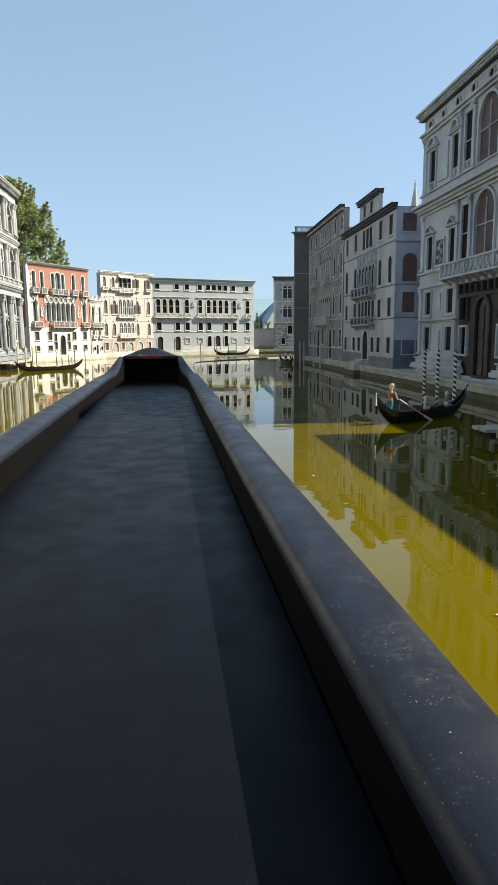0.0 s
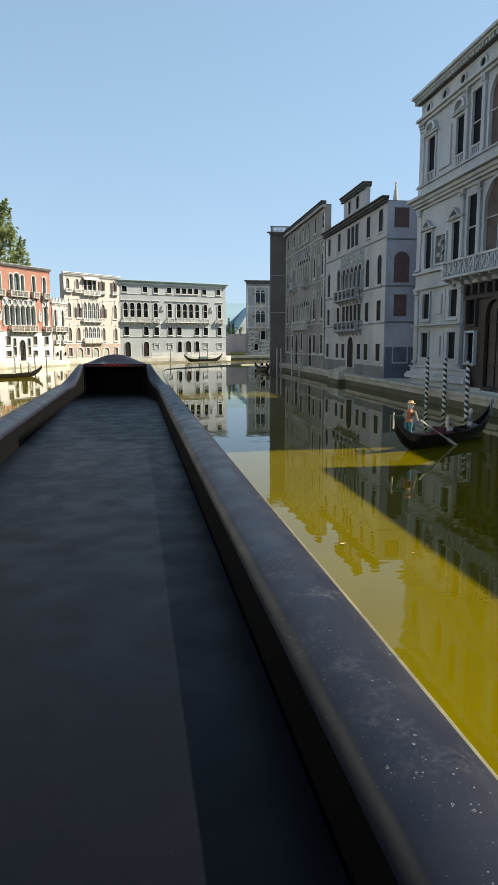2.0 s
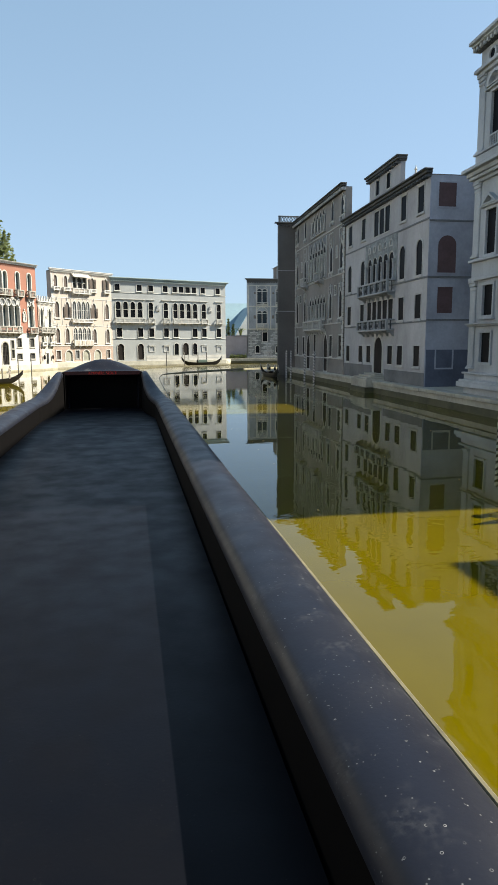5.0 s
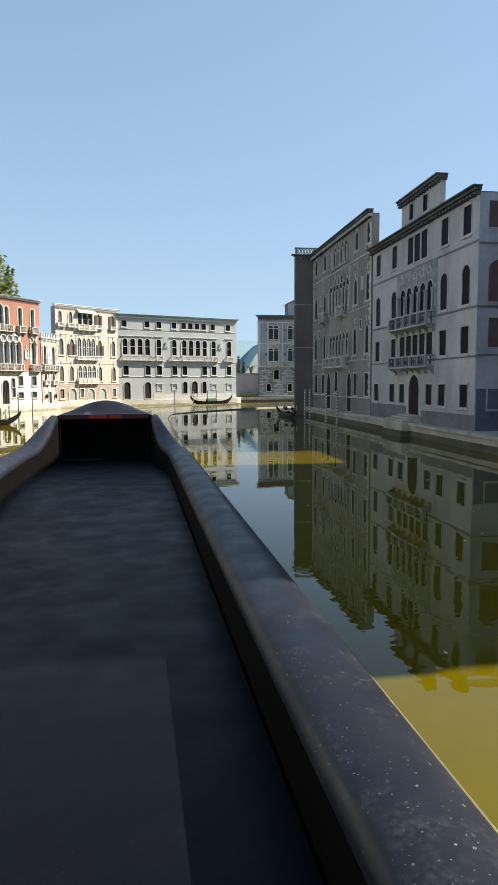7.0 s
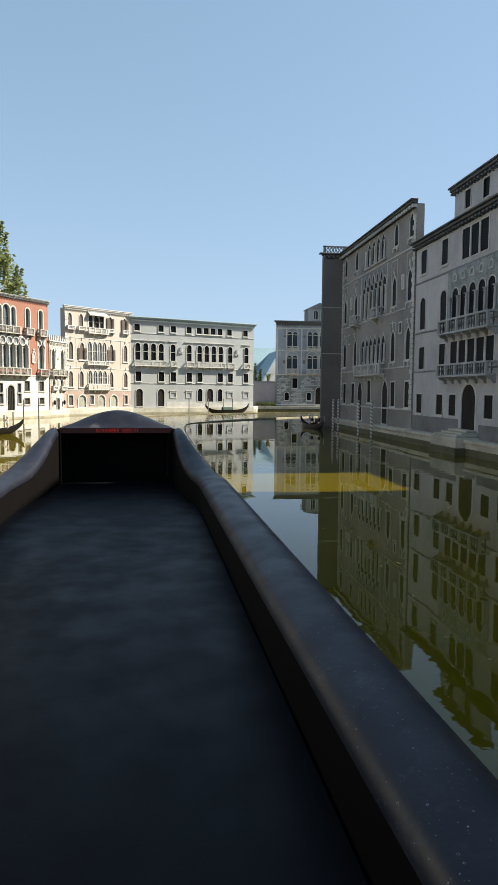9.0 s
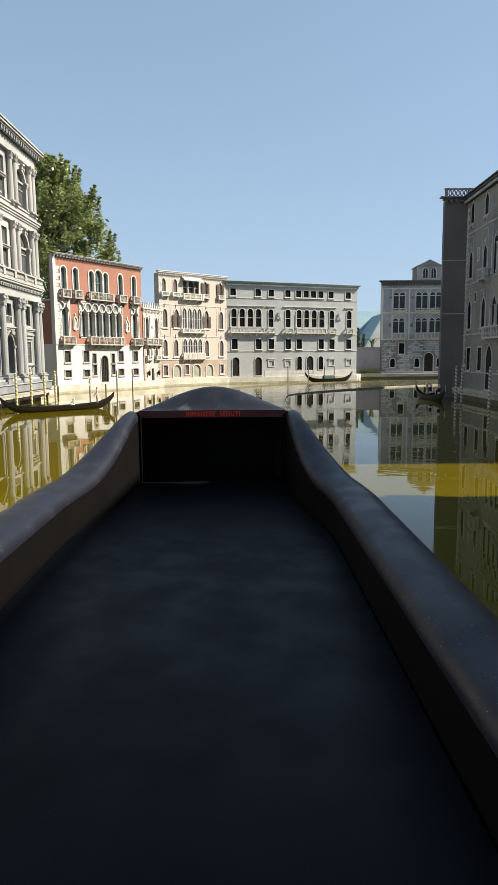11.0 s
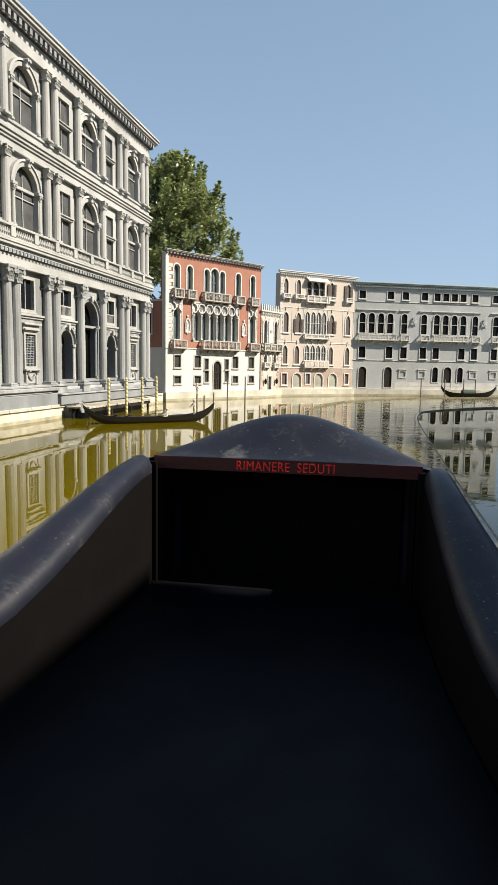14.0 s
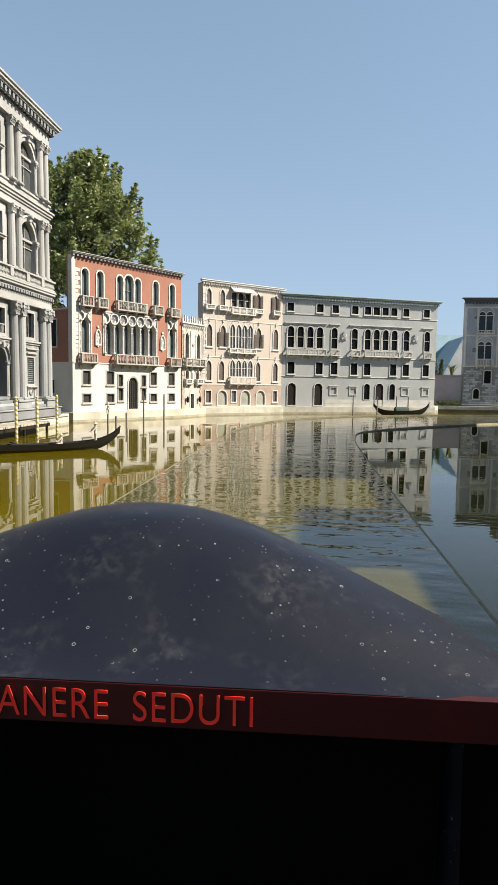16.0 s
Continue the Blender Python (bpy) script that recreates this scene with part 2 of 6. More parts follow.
BOARD = material("pale_green_door_board", (0.29, 0.285, 0.235), 0.8, 25, 0.12, 0.25, 3.0, 0.1)
BALCONY = material("grey_brown_balcony_stone", (0.34, 0.325, 0.295), 0.8, 40, 0.12, 0.3, 3.0, 0.2)
NARROW = material("pale_banded_brick", (0.40, 0.372, 0.335), 0.9, 35, 0.2, 0.3, 3.0, 0.2)
BLIND = material("red_brown_shutter_board", (0.115, 0.072, 0.074), 0.85, 20, 0.2, 0.3, 2.0, 0.1)
PANE_RUST = material("rust_brown_window_glass", (0.095, 0.07, 0.062), 0.5, 4, 0.3, 0.3, 2.0, 0.0, spec=0.1)
DOOR_BROWN = material("brown_panelled_door_wood", (0.085, 0.066, 0.056), 0.7, 30, 0.25, 0.3, 3.0, 0.2)
DOOR = material("dark_door_wood", (0.026, 0.022, 0.02), 0.7, 30, 0.25, 0.3, 3.0, 0.2, spec=0.08)
TIMBER = material("brown_carved_timber", (0.038, 0.029, 0.026), 0.7, 30, 0.25, 0.3, 3.0, 0.2)
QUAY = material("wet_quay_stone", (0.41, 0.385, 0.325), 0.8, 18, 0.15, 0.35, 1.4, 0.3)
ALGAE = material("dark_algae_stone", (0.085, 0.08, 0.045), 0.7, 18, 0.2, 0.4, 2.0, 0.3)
PAVE = material("pale_paving", (0.45, 0.42, 0.35), 0.9, 12, 0.12, 0.25, 0.7, 0.2)
BLACK = material("black_lacquer", (0.012, 0.011, 0.011), 0.3, 20, 0.2, 0.2, 3.0, 0.05)
MAROON = material("maroon_cloth", (0.085, 0.018, 0.026), 0.9, 40, 0.2, 0.2, 4.0, 0.1)
PLANK = material("weathered_planks", (0.34, 0.31, 0.255), 0.85, 25, 0.2, 0.3, 2.5, 0.2)
POLE = material("grey_wooden_pole", (0.16, 0.15, 0.14), 0.85, 25, 0.2, 0.3, 3.0, 0.2)
SKIN = material("painted_figure_white", (0.55, 0.48, 0.40), 0.7, 20, 0.1, 0.1, 3.0, 0.0)
SHIRT = material("painted_rust_shirt", (0.35, 0.12, 0.05), 0.7, 20, 0.1, 0.1, 3.0, 0.0)
TROUSER = material("painted_teal_trousers", (0.05, 0.20, 0.24), 0.7, 20, 0.1, 0.1, 3.0, 0.0)
STRAW = material("straw_hat", (0.55, 0.36, 0.20), 0.8, 60, 0.2, 0.1, 3.0, 0.1)
CANOPY = material("dark_green_cloth", (0.05, 0.075, 0.06), 0.9, 30, 0.2, 0.2, 3.0, 0.1)
BARK = material("bark", (0.09, 0.07, 0.05), 0.9, 14, 0.3, 0.3, 2.0, 0.4)
PANE_DIM = material("dim_grey_window_glass", (0.045, 0.044, 0.041), 0.5, 4, 0.3, 0.2, 2.0, 0.0, spec=0.1)
PANE_TEAL = material("teal_grey_window_glass", (0.085, 0.112, 0.118), 0.45, 4, 0.3, 0.3, 2.0, 0.0, spec=0.12)
GREYROOF = material("pale_grey_sheet_roof", (0.17, 0.185, 0.19), 0.7, 6, 0.08, 0.15, 0.8, 0.0)
LEAF = leaf_material()
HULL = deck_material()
LIP = material("dark_red_lip", (0.045, 0.0035, 0.0025), 0.5, 20, 0.2, 0.3, 6.0, 0.05)
LETTER = material("red_lettering", (0.85, 0.045, 0.03), 0.6, 30, 0.08, 0.08, 6.0, 0.0, spec=0.15)
# Blacker than the plastic: shade inside the boat and doorways put into colour.
HOLD = material("interior_shade_black", (0.0035, 0.003, 0.003), 0.8, 20, 0.2, 0.2, 4.0, 0.0, spec=0.05)
BLUEROOF = material("blue_grey_sheet_roof", (0.19, 0.285, 0.33), 0.6, 6, 0.08, 0.15, 0.8, 0.0)
BACKWALL = material("violet_grey_wall", (0.22, 0.21, 0.24), 0.9, 12, 0.1, 0.2, 0.9, 0.1)
STRIPE_DARK = spiral_material("black_white_spiral_paint", (0.02, 0.02, 0.022), (0.62, 0.62, 0.58), 0.085)
STRIPE_YELLOW = spiral_material("yellow_white_spiral_paint", (0.30, 0.23, 0.03), (0.52, 0.51, 0.44), 0.085)
STRIPE_PALE = spiral_material("pale_spiral_paint", (0.20, 0.19, 0.19), (0.55, 0.52, 0.50), 0.085)


# ---- building kit ----
SHARED = {}


def mesh_of(name, bm, mat):
    me = bpy.data.meshes.new(name)
    bmesh.ops.recalc_face_normals(bm, faces=bm.faces[:])
    bm.to_mesh(me)
    bm.free()
    me.materials.append(mat)
    return me


def part(name, bm, mat, parent=None, label="", at=None):
    """Links a bmesh, or a mesh that is there already, as one object under a thing or part."""
    me = bm if isinstance(bm, bpy.types.Mesh) else mesh_of(name, bm, mat)
    ob = new(name, me)
    if parent is not None:
        ob.parent = parent
    if at is not None:
        ob.matrix_basis = at if isinstance(at, Matrix) else Matrix.Translation(at)
    return tagged(ob, label) if label else ob


def root(name, m, label, category, group="", kind=""):
    ob = new(name)
    ob.empty_display_size = 0.1
    ob.matrix_world = m
    return tagged(ob, label, category, group, kind)


def box(bm, x0, x1, y0, y1, z0, z1, bevel=0.0):
    v = [bm.verts.new(p) for p in ((x0, y0, z0), (x1, y0, z0), (x1, y1, z0), (x0, y1, z0), (x0, y0, z1), (x1, y0, z1), (x1, y1, z1), (x0, y1, z1))]
    fs = [bm.faces.new([v[i] for i in q]) for q in ((0, 3, 2, 1), (4, 5, 6, 7), (0, 1, 5, 4), (1, 2, 6, 5), (2, 3, 7, 6), (3, 0, 4, 7))]
    if bevel:
        es = list({e for f in fs for e in f.edges})
        bmesh.ops.bevel(bm, geom=es, offset=bevel, segments=1, affect="EDGES", profile=0.5)
    return bm


def boxes(*dims, bevel=0.0):
    bm = bmesh.new()
    for d in dims:
        box(bm, *d, bevel=bevel)
    return bm


def lathe(bm, rings, sides=12, cx=0.0, cy=0.0):
    """Turned shape: rings of (radius, z)."""
    loops = []
    for r, z in rings:
        loops.append([bm.verts.new((cx + r * math.cos(2 * math.pi * k / sides), cy + r * math.sin(2 * math.pi * k / sides), z)) for k in range(sides)])
    for a, b in zip(loops, loops[1:]):
        for k in range(sides):
            bm.faces.new((a[k], a[(k + 1) % sides], b[(k + 1) % sides], b[k]))
    bm.faces.new(loops[0][::-1])
    bm.faces.new(loops[-1])
    return bm


def outline(kind, w, h, o=0.0, n=7):
    """An opening's outline round its bottom centre, widened by o on all sides."""
    a = w / 2 + o
    if kind == "rect":
        return [(-a, -o), (a, -o), (a, h + o), (-a, h + o)]
    pts = [(-a, -o), (a, -o)]
    if kind == "round":
        s = h - w / 2
        pts += [(a * math.cos(math.pi * k / (2 * n)), s + a * math.sin(math.pi * k / (2 * n))) for k in range(2 * n + 1)]
    else:
        r = w * 1.05
        c = w / 2 - r
        top = math.acos(-c / r)
        s = h - r * math.sin(top)
        reach = math.acos(-c / (r + o))
        right = [(c + (r + o) * math.cos(reach * k / n), s + (r + o) * math.sin(reach * k / n)) for k in range(n + 1)]
        if o > 0.005:
            right[-1] = (0.0, right[-1][1] + 1.7 * o)
        pts += right + [(-x, z) for x, z in right[-2::-1]]
    return pts


def sheet(bm, loops, y0, y1):
    """A flat plate in x and z with holes: the first loop is its rim, the others its holes."""
    edges = []
    for loop in loops:
        vs = [bm.verts.new((x, y0, z)) for x, z in loop]
        edges += [bm.edges.new((vs[i], vs[(i + 1) % len(vs)])) for i in range(len(vs))]
    made = bmesh.ops.triangle_fill(bm, use_beauty=True, use_dissolve=False, edges=edges)
    faces = [g for g in made["geom"] if isinstance(g, bmesh.types.BMFace)]
    ext = bmesh.ops.extrude_face_region(bm, geom=faces, use_keep_orig=True)
    bmesh.ops.translate(bm, verts=[g for g in ext["geom"] if isinstance(g, bmesh.types.BMVert)], vec=(0, y1 - y0, 0))
    return bm


def ring(bm, inner, outer, y0, y1):
    """A moulded surround between two outlines, from y0 (front) to y1 (back)."""
    n = len(inner)
    rows = [[bm.verts.new((x, y, z)) for x, z in pts] for pts, y in ((outer, y1), (outer, y0), (inner, y0), (inner, y1))]
    for a, b in zip(rows, rows[1:]):
        for k in range(n):
            bm.faces.new((a[k], a[(k + 1) % n], b[(k + 1) % n], b[k]))
    return bm


def flat(bm, pts, y):
    bm.faces.new([bm.verts.new((x, y, z)) for x, z in pts])
    return bm


def shared(key, make, mat):
    key = (key, mat.name)
    if key not in SHARED:
        SHARED[key] = mesh_of(str(key[0][0]), make(), mat)
    return SHARED[key]


def window(parent, kind, u0, u1, z0, z1, trim=TRIM, pane=PANE, rim=0.035, proud=0.02, sill=0.0, bars=(0, 0), hood=0.0, name="window", deep=0.012, bar=None):
    """A stone surround with its pane set back in the wall, and where there is one a sill, a hood and glazing bars."""
    w, h = u1 - u0, z1 - z0
    key = (kind, round(w, 3), round(h, 3), round(rim, 3), proud)
    fr = part(name, shared(("window_frame",) + key, lambda: ring(bmesh.new(), outline(kind, w, h), outline(kind, w, h, rim), -proud, deep + 0.02), trim), trim, parent, at=((u0 + u1) / 2, 0, z0))
    part("pane" if pane is not DOOR else "door_leaf", shared(("pane",) + key + (deep,), lambda: flat(bmesh.new(), outline(kind, w, h, 0.01), deep), pane), pane, fr)
    bar = bar or trim
    for k in range(bars[0]):
        up = shared(("mullion", round(h, 3), kind, deep), lambda: boxes((-0.009, 0.009, deep - 0.022, deep - 0.002, 0, h * (0.99 if kind == "rect" else 0.9))), bar)
        part("mullion", up, bar, fr, at=(-w / 2 + w * (k + 1) / (bars[0] + 1), 0, 0))
    for k in range(bars[1]):
        across = shared(("transom", round(w, 3), deep), lambda: boxes((-w / 2, w / 2, deep - 0.026, deep - 0.003, -0.009, 0.009)), bar)
        part("transom", across, bar, fr, at=(0, 0, h * (k + 1) / (bars[1] + 1)))
    if sill:
        part("sill", shared(("sill", round(w, 3), round(rim, 3), sill), lambda: boxes((-w / 2 - rim * 1.5, w / 2 + rim * 1.5, -proud - sill, 0.0, -rim - 0.03, -rim + 0.004), bevel=0.006), trim), trim, fr)
    if hood:
        part("hood", shared(("hood", round(w, 3), round(rim, 3), round(h, 3), hood), lambda: boxes((-w / 2 - rim * 1.6, w / 2 + rim * 1.6, -proud - hood, 0.0, h + rim + 0.02, h + rim + 0.05), (-w / 2 - rim, w / 2 + rim, -proud - hood * 0.5, 0.0, h + rim - 0.002, h + rim + 0.02), bevel=0.004), trim), trim, fr)
    return fr


def balcony(parent, u0, u1, z0, z1, out=0.16, trim=TRIM, gap=0.06, brackets=True, inner=None, bay=6):
    """A stone balcony: slab, posts, a handrail, single balusters and brackets below."""
    w, h = u1 - u0, z1 - z0
    slab = part("balcony", boxes((-w / 2, w / 2, -out, 0.0, 0, 0.04), bevel=0.008), trim, parent, at=((u0 + u1) / 2, 0, z0))
    part("handrail", boxes((-w / 2, w / 2, -out, -out + 0.05, h - 0.035, h), (-w / 2, -w / 2 + 0.05, -out + 0.05, 0, h - 0.035, h), (w / 2 - 0.05, w / 2, -out + 0.05, 0, h - 0.035, h), bevel=0.006), trim, slab)
    hb = h - 0.075
    inner = inner or trim
    bal = shared(("baluster", round(hb, 3)), lambda: lathe(bmesh.new(), [(0.014, 0.04), (0.009, 0.04 + hb * 0.12), (0.017, 0.04 + hb * 0.35), (0.008, 0.04 + hb * 0.75), (0.015, 0.04 + hb)], 6), inner)
    n = max(2, int(round(w / gap)))
    pos = shared(("balcony_post", round(hb, 3)), lambda: boxes((-0.024, 0.024, -0.024, 0.024, 0.04, 0.04 + hb)), trim)
    for k in range(n + 1):
        x = -w / 2 + 0.025 + (w - 0.05) * k / n
        solid = k in (0, n) or (n > 9 and k % bay == 0)
        part("balcony_post" if solid else "baluster", pos if solid else bal, trim if solid else inner, slab, at=(x, -out + 0.026, 0))
    for s in (-1, 1):
        for y in (-out * 0.4,):
            part("baluster", bal, inner, slab, at=(s * (w / 2 - 0.025), y, 0))
    if brackets:
        br = shared(("bracket", round(out, 3)), lambda: bracket_shape(out), trim)
        m = max(2, int(round(w / 0.28)))
        for k in range(m):
            part("bracket", br, trim, slab, at=(-w / 2 + 0.05 + (w - 0.1) * k / (m - 1), 0, 0))
    return slab


def bracket_shape(out):
    bm = bmesh.new()
    prof = [(0, 0), (-out * 0.85, 0), (-out * 0.8, -0.03), (-out * 0.35, -0.055), (-out * 0.22, -0.10), (0, -0.12)]
    a = [bm.verts.new((-0.022, y, z)) for y, z in prof]
    b = [bm.verts.new((0.022, y, z)) for y, z in prof]
    bm.faces.new(a)
    bm.faces.new(b[::-1])
    for k in range(len(prof)):
        bm.faces.new((a[k], b[k], b[(k + 1) % len(prof)], a[(k + 1) % len(prof)]))
    return bm


def moulding(u0, u1, z0, steps, back=0.0, ends=1.0):
    """Stepped courses laid on one another: steps of (height, how far it stands out)."""
    bm = bmesh.new()
    z = z0
    for h, out in steps:
        box(bm, u0 - out * ends, u1 + out * ends, -out, back, z, z + h + 0.0005, bevel=min(0.006, h * 0.2))
        z += h
    return bm


def cornice(parent, u0, u1, z0, steps, trim, dentils=0.0, dent_h=0.05, dent_out=0.08, name="cornice", ends=1.0, dent_mat=None, bed=None):
    c = part(name, moulding(u0, u1, z0, steps, 0.02, ends), trim, parent)
    if dentils:
        trim = dent_mat or trim
        d = shared(("modillion", dent_h, dent_out, dentils), lambda: boxes((-dentils * 0.24, dentils * 0.24, -dent_out, 0.0, -dent_h, 0.0)), trim)
        # dark band painted where shade falls between the modillions
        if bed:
            part("cornice_shade_bed", boxes((u0 - dent_out * 0.7 * ends, u1 + dent_out * 0.7 * ends, -dent_out * 0.72, 0.0, z0 - dent_h, z0)), bed, c)
        n = int((u1 - u0 + 2 * dent_out) / dentils)
        for k in range(n):
            part("modillion", d, trim, c, at=(u0 - dent_out * 0.6 + (u1 - u0 + 1.2 * dent_out) * (k + 0.5) / n, 0, z0))
    return c


def column(parent, u, z0, z1, r=0.06, trim=STONE, square=False, out=0.05, fancy=True, name="column", cap=0.0):
    """A column or pilaster on the wall with its base and capital."""
    h = z1 - z0
    cap = cap or min(0.17, h * 0.14)
    if square:
        sh = shared(("pilaster", round(h, 2), r, out), lambda: boxes((-r, r, -out, 0.01, 0.05, h - cap), bevel=0.008), trim)
    else:
        sh = shared(("column_shaft", round(h, 2), r), lambda: lathe(bmesh.new(), [(r, 0.05), (r * 1.02, h * 0.35), (r * 0.86, h - cap)], 12, 0, -out), trim)
    s = part(name, sh, trim, parent, at=(u, 0, z0))
    e = out + (0 if square else r)
    part("base", shared(("column_base", r, out, square), lambda: boxes((-r * (1.15 if square else 1.4), r * (1.15 if square else 1.4), -e - r * 0.35, 0.01, 0, 0.03), (-r * 1.1, r * 1.1, -e - r * 0.18, 0.01, 0.03, 0.055), bevel=0.006), trim), trim, s)

    def capital():
        q = 1.14 if square else 1.4
        bm = boxes((-r * q, r * q, -e - r * 0.4, 0.01, cap * 0.84, cap), (-r * 1.0, r * 1.0, -e, 0.01, 0.0, cap * 0.12))
        if square:
            for k in range(2):
                q = 1.02 + 0.08 * k
                box(bm, -r * q, r * q, -e - r * 0.12 * (k + 1), 0.01, cap * (0.12 + 0.36 * k), cap * (0.46 + 0.38 * k), bevel=0.01)
        else:
            lathe(bm, [(r * 0.9, cap * 0.1), (r * 1.05, cap * 0.45), (r * 1.3, cap * 0.85)], 10, 0, -out)
        if fancy:
            for k in (-1, 1):
                lathe_side(bm, k * r * (0.88 if square else 1.15), -e - r * 0.2, cap * 0.68, cap * 0.16)
            for row_, ks in enumerate(((-0.75, -0.25, 0.25, 0.75), (-0.5, 0, 0.5))):
                for k in ks:
                    z = cap * (0.12 + 0.26 * row_)
                    lip_ = -e - r * (0.22 + 0.14 * row_)
                    leaf = [bm.verts.new(p) for p in ((k * r - r * 0.2, -e + r * 0.05, z), (k * r + r * 0.2, -e + r * 0.05, z), (k * r + r * 0.2, lip_ + r * 0.1, z + cap * 0.2), (k * r, lip_, z + cap * 0.34), (k * r - r * 0.2, lip_ + r * 0.1, z + cap * 0.2))]
                    bm.faces.new(leaf)
                    curl = bm.verts.new((k * r, lip_ - r * 0.14, z + cap * 0.25))
                    bm.faces.new((leaf[2], leaf[3], curl))
                    bm.faces.new((leaf[3], leaf[4], curl))
        return bm
    part("capital", shared(("capital", r, out, square, round(cap, 3), fancy), capital, trim), trim, s, at=(0, 0, h - cap))
    return s


def lathe_side(bm, x, y, z, r, depth=0.03):
    """A small scroll: a disc that faces forward."""
    n = 8
    a = [bm.verts.new((x + r * math.cos(2 * math.pi * k / n), y - depth / 2, z + r * math.sin(2 * math.pi * k / n))) for k in range(n)]
    b = [bm.verts.new((v.co.x, y + depth / 2, v.co.z)) for v in a]
    bm.faces.new(a)
    bm.faces.new(b[::-1])
    for k in range(n):
        bm.faces.new((a[k], b[k], b[(k + 1) % n], a[(k + 1) % n]))


def front(parent, W, H, openings, mat, base=0.0, thick=0.16, name="front_wall", z0=0.0):
    """The front wall with every opening cut through it."""
    loops = [[(0, z0), (W, z0), (W, H), (0, H)]]
    for kind, u0, u1, a, b in openings:
        loops.append([((u0 + u1) / 2 + x, a + z) for x, z in outline(kind, u1 - u0, b - a, 0.006)])
    return part(name, sheet(bmesh.new(), loops, 0.0, thick), mat, parent)


def shell(parent, W, H, depth, mat, roof=ROOF, z0=0.0, thick=0.16, side_mat=None):
    """Side walls, back wall and a roof slab behind a front wall."""
    side_mat = side_mat or mat
    part("side_wall", boxes((0.0, 0.14, thick, depth, z0, H)), side_mat, parent)
    part("side_wall", boxes((W - 0.14, W, thick, depth, z0, H)), side_mat, parent)
    part("back_wall", boxes((0.14, W - 0.14, depth - 0.14, depth, z0, H)), side_mat, parent)
    part("roof", boxes((0.002, W - 0.002, 0.002, depth - 0.002, H - 0.06, H + 0.02)), roof, parent)


def quoins(parent, u0, u1, z0, z1, trim, proud=0.012, step=0.11):
    """Corner stones, long and short in turn."""
    long = shared(("quoin_long", step, proud), lambda: boxes((0, 0.17, -proud, 0.02, 0, step - 0.012), bevel=0.004), trim)
    short = shared(("quoin_short", step, proud), lambda: boxes((0, 0.10, -proud, 0.02, 0, step - 0.012), bevel=0.004), trim)
    n = int((z1 - z0) / step)
    for k in range(n):
        me, w = (long, 0.17) if k % 2 else (short, 0.10)
        part("quoin", me, trim, parent, at=(u0 if u0 is not None else u1 - w, 0, z0 + k * step))


def place(a, b):
    """The pose of a front that runs from a to b, left to right as one faces it; the second axis points into the house."""
    d = (Vector(b) - Vector(a)).normalized()
    return pose(a[0], a[1], 0, 0, 0, math.degrees(math.atan2(d.y, d.x)))


def row(kind, lefts, w, z0, z1):
    return [(kind, u, u + w, z0, z1) for u in lefts]


# ---- ground and water ----
GROUND = 0.26
canal = [(6.42, -14.0), (6.42, 27.95), (6.12, 27.97), (8.15, 33.5), (20.0, 33.5), (20.0, 42.85), (6.3, 42.85), (6.0, 41.35), (5.8, 40.72), (-0.02, 38.27),
         (-2.50, 36.05), (-2.47, 35.85), (-2.95, 34.6), (-5.15, 31.0), (-12.0, 31.0), (-12.0, 30.25), (-4.98, 30.25), (-4.98, 21.7), (-4.85, 21.7), (-4.85, -14.0)]


def ground_sheet():
    bm = bmesh.new()
    edges = []
    for loop in ([(-600, -600), (600, -600), (600, 600), (-600, 600)], canal):
        vs = [bm.verts.new((x, y, GROUND)) for x, y in loop]
        edges += [bm.edges.new((vs[i], vs[(i + 1) % len(vs)])) for i in range(len(vs))]
    bmesh.ops.triangle_fill(bm, use_beauty=True, use_dissolve=False, edges=edges)
    return bm


tagged(part("ground", ground_sheet(), PAVE), "pale paved ground round the miniature canal", "ground", kind="structure")


# Stretch of the outline in sunlight: wall and foot get paler stone colours.
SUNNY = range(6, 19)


def quay_band(z0, z1, stretch):
    """One course of the canal's wall along the given stretch of its outline."""
    bm = bmesh.new()
    n = len(canal)
    for k in stretch:
        (x0, y0), (x1, y1) = canal[k], canal[(k + 1) % n]
        bm.faces.new([bm.verts.new(p) for p in ((x0, y0, z0), (x1, y1, z0), (x1, y1, z1), (x0, y0, z1))])
    return bm


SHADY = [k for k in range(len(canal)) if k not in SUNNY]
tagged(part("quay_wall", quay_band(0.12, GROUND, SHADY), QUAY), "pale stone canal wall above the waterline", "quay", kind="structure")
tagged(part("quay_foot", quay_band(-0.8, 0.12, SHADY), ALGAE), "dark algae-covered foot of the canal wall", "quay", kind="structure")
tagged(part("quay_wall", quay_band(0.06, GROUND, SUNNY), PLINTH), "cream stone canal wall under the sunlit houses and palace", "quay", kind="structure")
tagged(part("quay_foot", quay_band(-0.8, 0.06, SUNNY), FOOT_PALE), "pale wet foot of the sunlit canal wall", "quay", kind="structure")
bm = bmesh.new()
bm.faces.new([bm.verts.new(p) for p in ((-20, -20, 0), (30, -20, 0), (30, 60, 0), (-20, 60, 0))])
tagged(part("water", bm, WATER), "still murky green-yellow canal water", "water", kind="structure")

RAIL_RIGHT = [(2.4, -12), (2.36, 2), (2.22, 8), (2.06, 13), (1.96, 17), (1.88, 24), (1.95, 28), (2.45, 30), (4.7, 32.6), (6.3, 34.0), (9.5, 36.0), (15, 37.5)]
